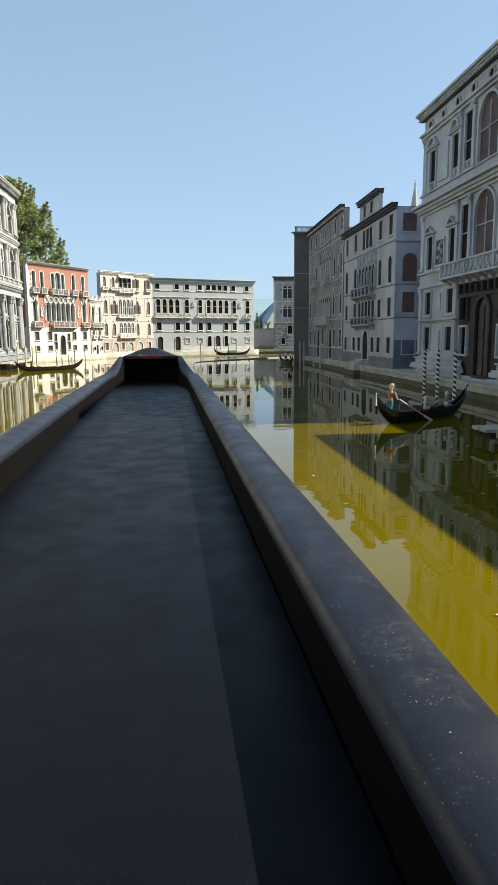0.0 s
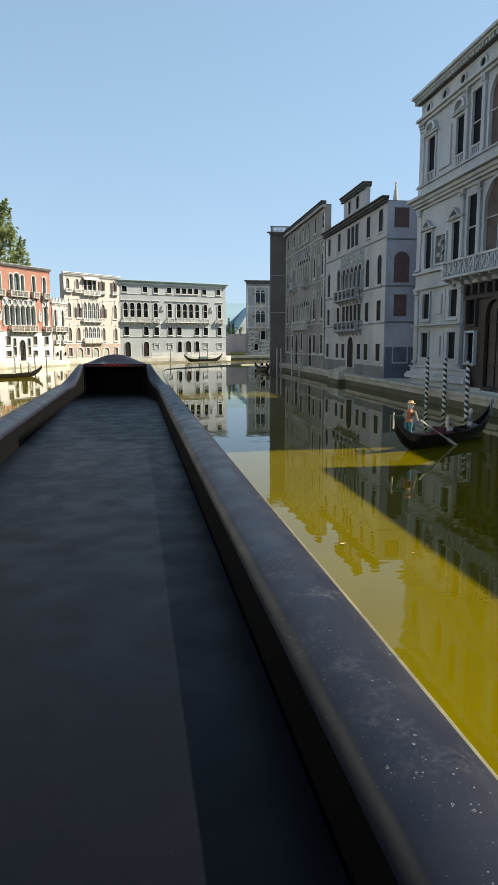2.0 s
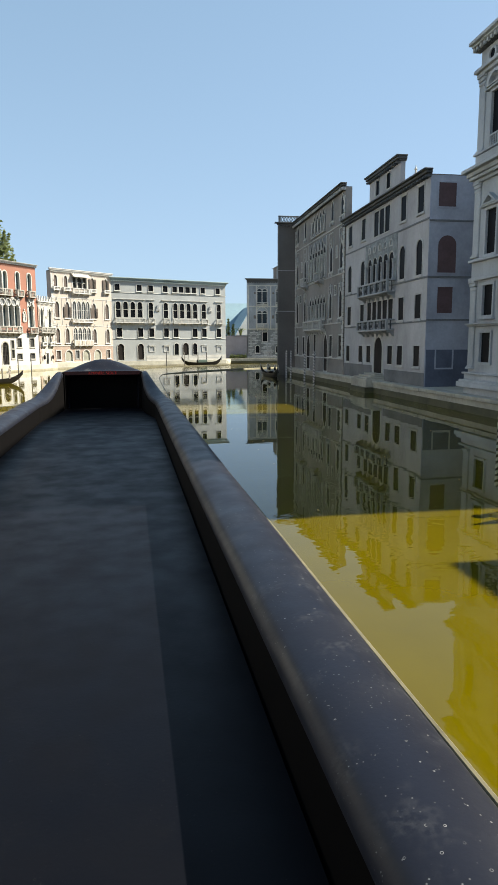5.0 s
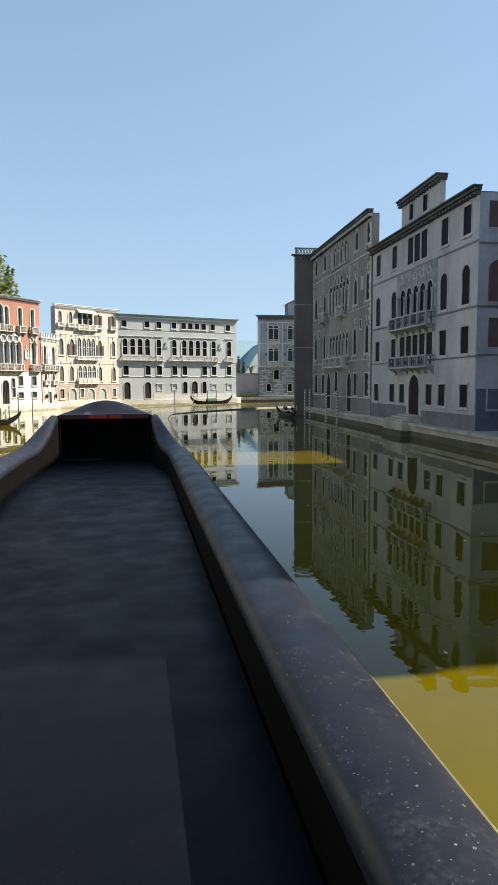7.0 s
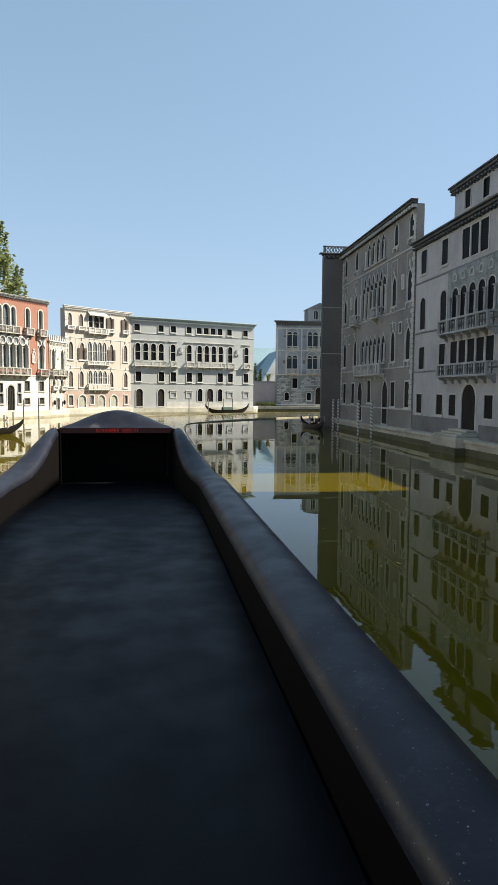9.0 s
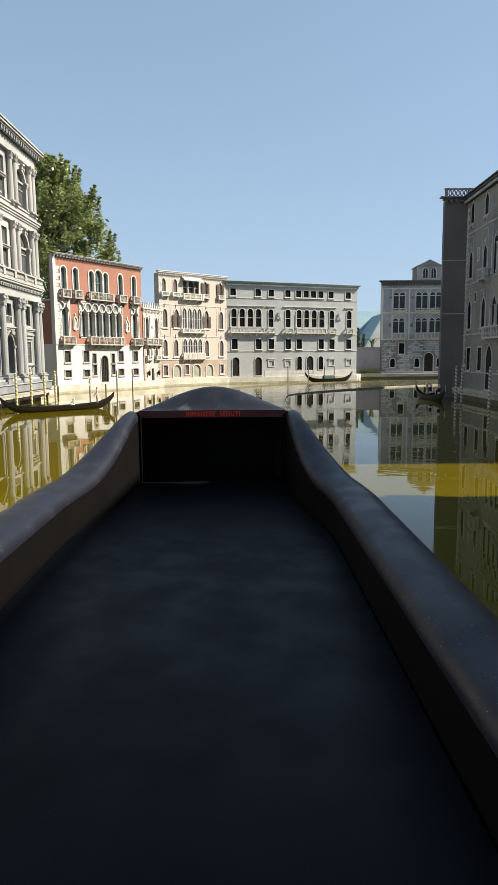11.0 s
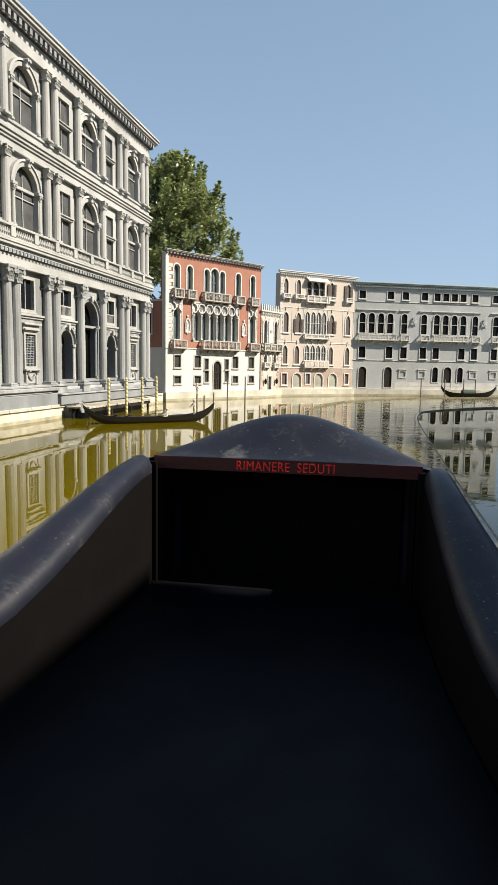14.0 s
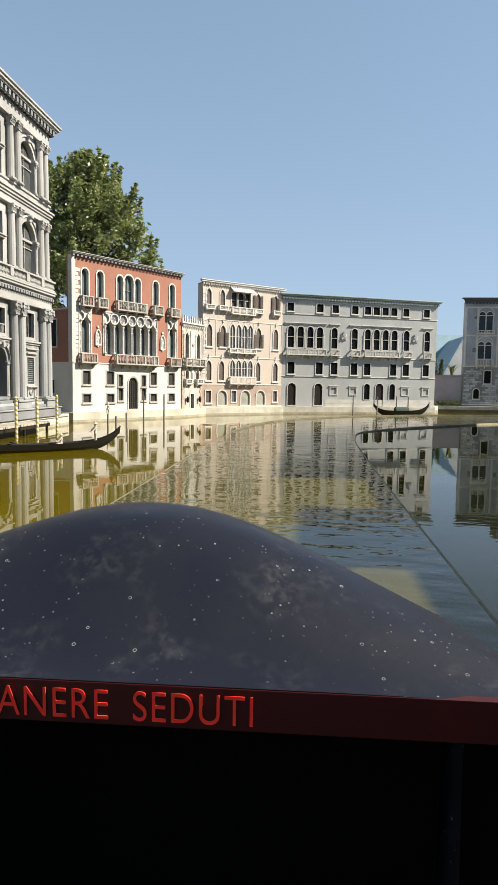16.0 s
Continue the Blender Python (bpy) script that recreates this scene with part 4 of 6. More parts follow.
        part("pane", flat(bmesh.new(), [(x * 0.7, z * 0.7) for x, z in o], -0.004), PANE, f)
    part("attic_course", boxes((0.0, W, 0.0, 0.2, H, H + 0.08)), STONE_COOL, r)
    cornice(r, 0, W, H + 0.07, [(0.03, 0.15), (0.05, 0.20)], STONE_COOL, 0.105, 0.055, 0.13, name="roof_cornice", ends=0.3, dent_mat=STONE_COOL, bed=CORNICE)
    for z0, z1 in ((2.42, 3.56), (4.0, 5.14)):
        for u in both([1.93, 2.50], 0.0):
            column(r, u, z0, z1, 0.05, STONE_COOL, True, 0.05)
        for u in both([0.10], 0.0):
            column(r, u, z0, z1, 0.09, STONE_COOL, True, 0.025, fancy=False)
    for u in both([0.10, 1.95], 0.0):
        column(r, u, 0.66, 2.06, 0.085 if u < 1 or u > W - 1 else 0.055, STONE_COOL, True, 0.03, fancy=False)
    slab = balcony(r, 1.66, W - 1.66, 2.12, 2.42, 0.24, STONE_COOL, 0.19)
    cross = shared(("lattice_panel",), lambda: lattice(), STONE_COOL)
    for k in range(15):
        part("lattice_panel", cross, STONE_COOL, slab, at=(-1.32 + 0.189 * k, -0.214, 0.05))
    # small balustrades at the foot of the upper windows
    bal = shared(("window_balustrade",), lambda: boxes((-0.15, 0.15, -0.03, 0.0, 0.13, 0.155), *[(-0.13 + 0.065 * k - 0.012, -0.13 + 0.065 * k + 0.012, -0.022, -0.004, 0.0, 0.13) for k in range(5)]), STONE_COOL)
    for u in both([0.56, 1.71, 2.275], 0.0):
        part("window_balustrade", bal, STONE_COOL, r, at=(u, 0, 4.04))
    # timber portal
    p = part("timber_portal", sheet(bmesh.new(), [[(2.03, 0.33), (W - 2.03, 0.33), (W - 2.03, 2.01), (2.03, 2.01)]]
             + [[(u + x, a + z) for x, z in outline(k, w, h, 0.0)] for k, u, w, a, h in (("round", mid, 0.5, 0.36, 1.36), ("rect", 2.32, 0.28, 0.72, 0.5), ("rect", 2.32, 0.28, 1.36, 0.4), ("rect", W - 2.32, 0.28, 0.72, 0.5), ("rect", W - 2.32, 0.28, 1.36, 0.4))], 0.05, 0.15), TIMBER, r, "brown carved timber portal with an arched door")
    for u in (2.32, W - 2.32):
        for a, h in ((0.72, 0.5), (1.36, 0.4)):
            window(r, "rect", u - 0.14, u + 0.14, a, a + h, STONE_COOL if a < 1 else TIMBER, PANE, 0.035, 0.01, deep=0.08)
    window(r, "round", mid - 0.25, mid + 0.25, 0.36, 1.72, TIMBER, DOOR_BROWN, 0.06, 0.0, deep=0.07, bars=(1, 3), name="door")
    for k in range(9):
        part("corbel", boxes((2.1 + 0.24 * k, 2.16 + 0.24 * k, -0.03, 0.05, 1.84, 2.0), bevel=0.006), TIMBER, p)
    part("portal_lintel", boxes((2.03, W - 2.03, 0.0, 0.05, 1.76, 1.82), bevel=0.008), TIMBER, p)


shaded_palace()


# ---- white palace ----
def arch_band(radius, spring, r0, r1, out):
    """A half ring of moulding round an arch's head, outside its frame."""
    bm = bmesh.new()
    n = 16
    rows = []
    for k in range(n + 1):
        a = math.pi * k / n
        c, d = math.cos(a), math.sin(a)
        rows.append([bm.verts.new(((radius + q) * c, y, spring + (radius + q) * d)) for q, y in ((r0, 0.0), (r0, -out), (r1, -out * 0.8), (r1, 0.0))])
    for a, b in zip(rows, rows[1:]):
        for k in range(3):
            bm.faces.new((a[k], a[k + 1], b[k + 1], b[k]))
    bm.faces.new(rows[0])
    bm.faces.new(rows[-1][::-1])
    return bm


def scroll(dx):
    bm = bmesh.new()
    lathe_side(bm, dx, -0.145, 0.0, 0.03, 0.05)
    return bm


def white_palace():
    W, H = 7.28, 6.50
    r = root("white_palace", place((-5.20, 22.24), (-5.20, 29.52)), "sunlit white stone palace with paired columns and tall arches", "palace")
    y = 22.24
    mid = 26.03 - y
    arches = [23.52 - y, 26.03 - y, 28.42 - y]
    squares = [24.95 - y, 27.05 - y]
    op = []
    for base, top in ((3.40, 4.48), (5.14, 6.14)):
        op += [("round", u - 0.38, u + 0.38, base, top) for u in arches]
        for u in squares:
            op += [("rect", u - 0.28, u + 0.28, base, base + 0.50), ("rect", u - 0.28, u + 0.28, base + 0.58, base + 1.02)]
    doors = [("round", mid - 0.41, mid + 0.41, 0.74, 2.40), ("round", 24.96 - y - 0.26, 24.96 - y + 0.26, 0.74, 1.73), ("round", 27.14 - y - 0.25, 27.14 - y + 0.25, 0.74, 1.73)]
    low = [("rect", 23.59 - y - 0.17, 23.59 - y + 0.17, 1.0, 1.58), ("rect", 28.52 - y - 0.17, 28.52 - y + 0.17, 1.0, 1.58),
           ("rect", 23.52 - y - 0.22, 23.52 - y + 0.22, 2.02, 2.55), ("rect", 28.52 - y - 0.20, 28.52 - y + 0.20, 2.02, 2.55),
           ("rect", 24.96 - y - 0.22, 24.96 - y + 0.22, 2.02, 2.52), ("rect", 27.14 - y - 0.20, 27.14 - y + 0.20, 2.02, 2.52)]
    front(r, W, 2.70, doors + low, STONE_MID, z0=0.3, thick=0.3, name="lower_wall")
    front(r, W, H, op, STONE, z0=2.70, thick=0.3, name="upper_wall")
    shell(r, W, H, 5.0, STONE, z0=0.3, thick=0.3)
    for kind, u0, u1, a, b in op:
        arch = kind == "round"
        f = window(r, kind, u0, u1, a, b, STONE, PANE_BROWN, 0.07 if arch else 0.035, 0.06 if arch else 0.02, bars=(1, 1) if arch else (1, 0), deep=0.05 if arch else 0.035)
        if arch:
            part("archivolt", shared(("archivolt", round(b - a, 3)), lambda: arch_band(0.38, b - a - 0.38, 0.085, 0.125, 0.085), STONE), STONE, f)
            for side in (-1, 1):
                column(r, (u0 + u1) / 2 + side * 0.43, a, a + 0.68, 0.034, STONE, False, 0.05, cap=0.09, name="jamb_column")
            for dx in (-0.035, 0.035):
                part("key_scroll", shared(("key_scroll", dx), lambda: scroll(dx), STONE_GREY), STONE_GREY, f, at=(0, 0, b - a + 0.10))
            block = shared(("impost",), lambda: boxes((-0.075, 0.075, -0.10, 0.1, 0.68, 0.74), bevel=0.008), STONE)
            for dx in (-0.425, 0.425):
                part("impost", block, STONE, f, at=(dx, 0, 0))
            part("window_transom", boxes((-0.38, 0.38, 0.005, 0.046, 0.67, 0.73), bevel=0.008), STONE, f)
            part("keystone", boxes((-0.05, 0.05, -0.13, 0.0, b - a - 0.02, b - a + 0.13), bevel=0.012), STONE, f)
        elif b - a < 0.47:
            part("cross_course", boxes((-0.32, 0.32, -0.06, 0.0, -0.085, -0.045), (-0.34, 0.34, -0.09, 0.0, -0.045, -0.015), bevel=0.008), STONE, f)
    for kind, u0, u1, a, b in doors:
        # dark frame, inner columns and black pane hold the doorway's shade in their colour
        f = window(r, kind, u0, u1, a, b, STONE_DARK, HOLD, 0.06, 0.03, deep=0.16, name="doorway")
        part("archivolt", arch_band((u1 - u0) / 2, b - a - (u1 - u0) / 2, 0.07, 0.11, 0.075), STONE_MID, f)
        part("keystone", boxes((-0.035, 0.035, -0.12, 0.0, b - a - 0.01, b - a + 0.12), bevel=0.012), STONE, f)
        if u1 - u0 > 0.7:
            part("door_transom", boxes((-0.41, 0.41, 0.02, 0.066, 1.10, 1.15)), STONE_MID, f)
            for side in (-1, 1):
                column(r, mid + side * 0.34, 0.74, 1.86, 0.035, STONE_DARK, False, 0.0, cap=0.09, name="inner_column")
        for side in (-1, 1):
            part("impost", boxes((-0.06, 0.06, -0.06, 0.0, 0.0, 0.06), bevel=0.006), STONE_MID, f, at=(side * ((u1 - u0) / 2 + 0.04), 0, (b - a) * 0.66))
    for n, (kind, u0, u1, a, b) in enumerate(low):
        f = window(r, kind, u0, u1, a, b, STONE, PANE, 0.05, 0.03, sill=0.05 if n < 2 else 0.02, hood=0.05 if n < 2 else 0.0, bars=(0, 0) if n < 2 else (1, 0), deep=0.04)
        if n < 2:
            part("sill_scroll", bracket_shape(0.14), STONE, f, at=(-0.16, 0, -0.07))
            part("sill_scroll", bracket_shape(0.14), STONE, f, at=(0.16, 0, -0.07))
            part("grille", boxes(*[(-0.15 + 0.05 * k - 0.006, -0.15 + 0.05 * k + 0.006, 0.01, 0.03, 0.0, 0.58) for k in range(7)], *[(-0.17, 0.17, 0.005, 0.025, 0.045 * k, 0.045 * k + 0.01) for k in range(1, 13)]), STONE_DARK, f, "dark iron window grille")
            part("apron", boxes((-0.17, 0.17, -0.02, 0.0, -0.32, -0.09), (-0.20, -0.15, -0.05, 0.0, -0.34, -0.09), (0.15, 0.20, -0.05, 0.0, -0.34, -0.09), bevel=0.008), STONE, f)
            swag = bmesh.new()
            for k in range(7):
                lathe_side(swag, -0.105 + 0.035 * k, -0.03, -0.14 - 0.09 * math.sin(math.pi * (k + 0.5) / 7), 0.026, 0.035)
            part("swag", swag, STONE_MID, f, "carved stone swag")
            part("window_hood", boxes((-0.30, 0.30, -0.10, 0.0, 0.74, 0.78), (-0.27, 0.27, -0.05, 0.0, 0.66, 0.74), bevel=0.008), STONE, f)
        if n > 3:
            part("grille", boxes(*[(-0.2 + 0.05 * k, -0.188 + 0.05 * k, -0.02, 0.0, 0.0, 0.17) for k in range(9)], (-0.22, 0.22, -0.025, 0.0, 0.17, 0.19)), STONE, f)
    # wall courses between the small windows and the doors
    for u0, u1 in ((23.1 - y, 24.1 - y), (24.62 - y, 25.36 - y), (26.8 - y, 27.5 - y), (28.2 - y, 29.1 - y)):
        part("string_course", moulding(u0, u1, 1.86, [(0.04, 0.03), (0.04, 0.06)], 0.0), STONE, r)
    # giant order of the ground floor, paired
    for u in (22.79 - y, 23.06 - y, 24.14 - y, 24.48 - y, 27.66 - y, 28.0 - y, 29.10 - y, 29.38 - y):
        column(r, u, 0.66, 2.70, 0.09, STONE_MID, False, 0.07, cap=0.27)
    for u in (mid - 0.54, mid + 0.54):
        column(r, u, 0.66, 2.70, 0.085, STONE_MID, False, 0.09, cap=0.27)
    for u in (24.62 - y, 25.30 - y, 26.82 - y, 27.46 - y):
        column(r, u, 0.74, 1.80, 0.04, STONE, True, 0.03, fancy=False)
    # upper orders
    for base, top in ((3.36, 4.64), (5.12, 6.36)):
        for u in (22.5 - y, 22.84 - y, 24.22 - y, 24.56 - y, 25.5 - y, 26.66 - y, 27.62 - y, 27.94 - y, 29.06 - y, 29.34 - y):
            column(r, u, base, top, 0.075, STONE, False, 0.07)
    part("entablature", moulding(0, W, 2.70, [(0.06, 0.10), (0.16, 0.08), (0.05, 0.12)], 0.0), STONE, r)
    c = cornice(r, 0, W, 2.98, [(0.06, 0.10), (0.05, 0.15), (0.04, 0.17)], STONE, 0.12, 0.07, 0.14, name="first_cornice", dent_mat=STONE_DARK, bed=CORNICE)
    b = part("balustrade", boxes((-0.13, W + 0.13, -0.16, -0.08, 3.13, 3.17), (-0.13, W + 0.13, -0.17, -0.07, 3.34, 3.38), bevel=0.006), STONE, r)
    bal = shared(("baluster", "palace"), lambda: lathe(bmesh.new(), [(0.018, 0.0), (0.012, 0.03), (0.024, 0.06), (0.011, 0.13), (0.019, 0.17)], 6), STONE)
    ped = shared(("pedestal", "palace"), lambda: boxes((-0.07, 0.07, -0.05, 0.05, 0.0, 0.17), bevel=0.006), STONE)
    n = 120
    for k in range(n):
        at = (-0.1 + (W + 0.2) * k / (n - 1), -0.12, 3.17)
        part("pedestal" if k % 12 == 0 else "baluster", ped if k % 12 == 0 else bal, STONE, b, at=at)
    cornice(r, 0, W, 4.64, [(0.05, 0.08), (0.10, 0.06), (0.05, 0.09), (0.06, 0.12), (0.05, 0.15)], STONE, 0, name="second_cornice")
    part("pedestal_course", moulding(0, W, 4.95, [(0.12, 0.06), (0.04, 0.09)], 0.0), STONE, r)
    part("entablature", moulding(0, W, 6.36, [(0.05, 0.10), (0.28, 0.07)], 0.0), STONE, r)
    # modillions and band darkened for the shade under the cornice
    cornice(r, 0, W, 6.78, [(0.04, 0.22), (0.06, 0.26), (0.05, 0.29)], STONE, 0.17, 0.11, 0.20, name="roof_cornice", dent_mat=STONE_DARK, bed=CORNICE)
    part("attic", boxes((0.02, W - 0.02, 0.02, 4.9, 6.5, 6.80)), STONE, r)
    # stepped podium
    part("podium", boxes((-0.05, 1.98, -0.22, 0.0, 0.26, 0.49), bevel=0.01), STONE_DARK, r)
    part("podium_moulding", boxes((-0.07, 2.0, -0.21, 0.0, 0.49, 0.54), (-0.07, 2.0, -0.25, 0.0, 0.54, 0.61), (-0.07, 2.0, -0.22, 0.0, 0.61, 0.66), bevel=0.012), STONE_MID, r)
    part("landing", boxes((1.98, W + 0.05, -0.29, 0.0, 0.26, 0.45), bevel=0.008), STONE_DARK, r, "grey stone landing before the doors")
    part("landing_edge", boxes((1.96, W + 0.07, -0.32, 0.0, 0.45, 0.48), bevel=0.008), STONE_MID, r)
    stands = [24.31 - y, mid - 0.54, mid + 0.54, 27.83 - y, 29.24 - y]
    for u, half in zip(stands, (0.31, 0.15, 0.15, 0.31, 0.26)):
        st = part("pedestal", boxes((-half, half, -0.21, 0.0, 0.0, 0.14), bevel=0.006), STONE_MID, r, at=(u, 0, 0.48))
        part("pedestal_cap", boxes((-half - 0.02, half + 0.02, -0.235, 0.0, 0.14, 0.18), bevel=0.008), STONE_MID, st)
    for (u0, h0), (u1, h1) in zip(zip(stands, (0.31, 0.15, 0.15, 0.31)), zip(stands[1:], (0.15, 0.15, 0.31, 0.26))):
        for k in range(3):
            part("step", boxes((u0 + h0 + 0.022, u1 - h1 - 0.022, -0.19 + 0.05 * k, 0.0, 0.48 + 0.06 * k, 0.54 + 0.06 * k), bevel=0.006), STONE_GREY if k % 2 else STONE_DARK, r)


white_palace()
# Dark step block, and a block coloured for the shade under the jetty.
tagged(part("landing_block", boxes((-5.3, -4.80, 24.42, 24.62, -0.3, 0.25), (-5.3, -4.60, 24.62, 27.6, -0.2, 0.20), bevel=0.012), PODIUM), "dark-faced stone landing before the white palace", "landing", kind="structure")


def jetty(x0, x1, y0, y1, z, label, posts):
    r = root("jetty", Matrix.Translation((x0, y0, 0)), label, "jetty")
    n = int((y1 - y0) / 0.16)
    pl = shared(("plank", round(x1 - x0, 2)), lambda: boxes((0, x1 - x0, 0.005, 0.15, z - 0.035, z), bevel=0.004), PLANK)
    for k in range(n):
        part("plank", pl, PLANK, r, at=(0, k * (y1 - y0) / n, 0))
    part("beam", boxes((0.05, 0.11, 0, y1 - y0, z - 0.10, z - 0.036), (x1 - x0 - 0.08, x1 - x0 - 0.02, 0, y1 - y0, z - 0.10, z - 0.036)), DOOR, r)
    po = shared(("jetty_post", z), lambda: lathe(bmesh.new(), [(0.03, -0.6), (0.03, z - 0.1)], 8), DOOR)
    for k in range(posts):
        part("post", po, DOOR, r, at=(x1 - x0 - 0.05, 0.1 + (y1 - y0 - 0.2) * k / (posts - 1), 0))
    return r


jetty(-4.88, -4.40, 24.35, 27.75, 0.23, "weathered plank jetty before the white palace steps", 4)
jetty(4.42, 5.12, 7.1, 7.43, 0.17, "small grey plank jetty beside the moored gondola", 2)
board = root("jetty_sign", pose(4.86, 7.27, 0.17, 0, 0, -25), "pale blue-grey board standing on a small jetty", "board")
part("panel", boxes((-0.12, 0.12, -0.012, 0.012, 0.03, 0.37), bevel=0.006), SIDE, board)
part("foot", boxes((-0.09, -0.05, -0.05, 0.05, 0.0, 0.03), (0.05, 0.09, -0.05, 0.05, 0.0, 0.03)), POLE, board)


# ---- red house ----
def red_house():
    W, H = 4.12, 4.35
    r = root("red_house", place((-5.24, 31.22), (-3.08, 34.73)), "sunlit red plaster house over a white ground floor, with gothic windows", "house")
    top = row("round", [0.31, 0.82, 2.91, 3.60], 0.22, 3.18, 4.04) + row("round", [1.52, 2.19], 0.22, 3.22, 4.02) + [("round", 1.80, 2.13, 3.22, 4.07)]
    main = row("gothic", [0.285, 3.595], 0.26, 1.84, 2.78) + row("gothic", [1.10, 1.425, 1.75, 2.075, 2.40, 2.725], 0.25, 1.82, 2.74)
    up_low = row("rect", [0.33, 1.15, 2.81, 3.58], 0.25, 1.0, 1.36) + row("rect", [1.57, 2.46], 0.16, 0.95, 1.27)
    ground = row("rect", [0.33, 1.15, 2.81, 3.58], 0.26, 0.51, 0.73) + row("rect", [1.57, 2.46], 0.17, 0.55, 0.91) + [("round", 1.95, 2.29, 0.30, 1.20)]
    front(r, W, 1.58, up_low + ground, WHITE, name="lower_wall", z0=0.12)
    front(r, W, H, top + main, RED, name="upper_wall", z0=1.58)
    part("screen_back", boxes((0.0, W, 0.16, 0.22, 2.95, H)), RED, r)
    shell(r, W, 2.95, 3.0, RED, z0=1.58)
    part("coping", boxes((-0.03, 0.16, 0.16, 3.0, 2.95, 3.0), bevel=0.008), TRIM, r)
    part("side_wall", boxes((-0.004, 0.14, 0.16, 3.0, 0.12, 1.58)), WHITE, r)
    part("side_wall", boxes((W - 0.14, W + 0.004, 0.16, 3.0, 0.12, 1.58)), WHITE, r)
    part("footing", moulding(0, W, -0.3, [(0.5, 0.05), (0.06, 0.03)], 0.1), PLINTH, r)
    for kind, u0, u1, a, b in top:
        window(r, kind, u0, u1, a, b, TRIM, PANE_TEAL, 0.04, 0.02, bars=(1, 1) if a == 3.22 and u0 == 1.80 else (0, 0), deep=0.09, bar=STONE_DARK)
    for u in (1.775, 2.155):
        column(r, u, 3.22, 3.86, 0.02, TRIM, False, 0.01, fancy=False)
    for kind, u0, u1, a, b in main:
        window(r, kind, u0, u1, a, b, TRIM, PANE_TEAL, 0.03, 0.015, bars=(1, 0) if 1 < u0 < 3 else (0, 0), deep=0.10, bar=STONE_DARK)
    for kind, u0, u1, a, b in up_low + ground:
        door = b - a > 0.8
        window(r, kind, u0, u1, a, b, BALCONY, DOOR if door else PANE_DIM, 0.03 if not door else 0.045, 0.015, sill=0 if door else 0.02, bars=(3, 4) if door else (0, 0), name="door" if door else "window", deep=0.04, bar=PANE_DIM)
    # gothic tracery above the great window: a foiled ring over each column
    def disc(radius, n, a0, a1):
        return [(radius * math.cos(a0 + (a1 - a0) * k / n), radius * math.sin(a0 + (a1 - a0) * k / n)) for k in range(n + 1)]

    def foil_ring(a0, a1, radius):
        n = 20 if a1 - a0 > 4 else 10
        bm = bmesh.new()
        outer, inner = disc(radius, n, a0, a1), disc(radius * 0.80, n, a0, a1)
        if a1 - a0 > 4:
            ring(bm, inner[:-1], outer[:-1], -0.055, 0.0)
        else:
            for k in range(n):
                v = [bm.verts.new((x, y, z)) for (x, z), y in ((outer[k], 0.0), (outer[k], -0.055), (inner[k], -0.055), (inner[k], 0.0), (outer[k + 1], 0.0), (outer[k + 1], -0.055), (inner[k + 1], -0.055), (inner[k + 1], 0.0))]
                for q in range(3):
                    bm.faces.new((v[q], v[q + 1], v[q + 5], v[q + 4]))
        flat(bm, inner[:-1] if a1 - a0 > 4 else inner, 0.0)
        bmesh.ops.remove_doubles(bm, verts=bm.verts[:], dist=0.0005)
        return bm

    def petals(radius):
        bm = bmesh.new()
        d, q = radius * 0.38, radius * 0.24
        for dx, dz in ((d, 0), (-d, 0), (0, d), (0, -d)):
            flat(bm, [(dx + q * math.cos(k * math.pi / 4), dz + q * math.sin(k * math.pi / 4)) for k in range(8)], -0.006)
        flat(bm, [(-q * 0.5, -q * 0.5), (q * 0.5, -q * 0.5), (q * 0.5, q * 0.5), (-q * 0.5, q * 0.5)], -0.005)
        return bm
    whole = shared(("tracery_ring",), lambda: foil_ring(0.0, 2 * math.pi, 0.158), TRIM_DULL)
    left_half = shared(("tracery_half_ring",), lambda: foil_ring(-math.pi / 2, math.pi / 2, 0.158), TRIM_DULL)
    right_half = shared(("tracery_half_ring_turned",), lambda: foil_ring(math.pi / 2, 1.5 * math.pi, 0.158), TRIM_DULL)
    # flat dark petals hold the shade of the foils' openings in their colour
    hole = shared(("foil_shade",), lambda: petals(0.158), STONE_DARK)
    part("tracery_panel", boxes((1.04, 3.04, -0.012, 0.0, 2.76, 2.96)), TRIM_DULL, r)
    for k in range(7):
        u = 1.0625 + 0.325 * k
        ring_ = part("tracery_ring", whole if 0 < k < 6 else (left_half if k == 0 else right_half), TRIM_DULL, r, at=(u, -0.014, 2.80))
        if 0 < k < 6:
            part("tracery_foil", hole, STONE_DARK, ring_)
        column(r, u, 1.84, 2.60, 0.027, TRIM_DULL, False, 0.03, fancy=False, cap=0.16)
        web = shared(("tracery_web",), lambda: sheet(bmesh.new(), [[(-0.03, 0.0), (0.03, 0.0), (0.075, 0.12), (-0.075, 0.12)]], -0.03, 0.0), TRIM_DULL)
        part("tracery_web", web, TRIM_DULL, r, at=(u, 0, 2.56))
    small_left = shared(("side_half_ring",), lambda: foil_ring(-math.pi / 2, math.pi / 2, 0.13), TRIM_DULL)
    small_right = shared(("side_half_ring_turned",), lambda: foil_ring(math.pi / 2, 1.5 * math.pi, 0.13), TRIM_DULL)
    for u in (0.415, 3.725):
        part("tracery_ring", small_left, TRIM_DULL, r, at=(u - 0.18, -0.014, 2.80))
        part("tracery_ring", small_right, TRIM_DULL, r, at=(u + 0.18, -0.014, 2.80))
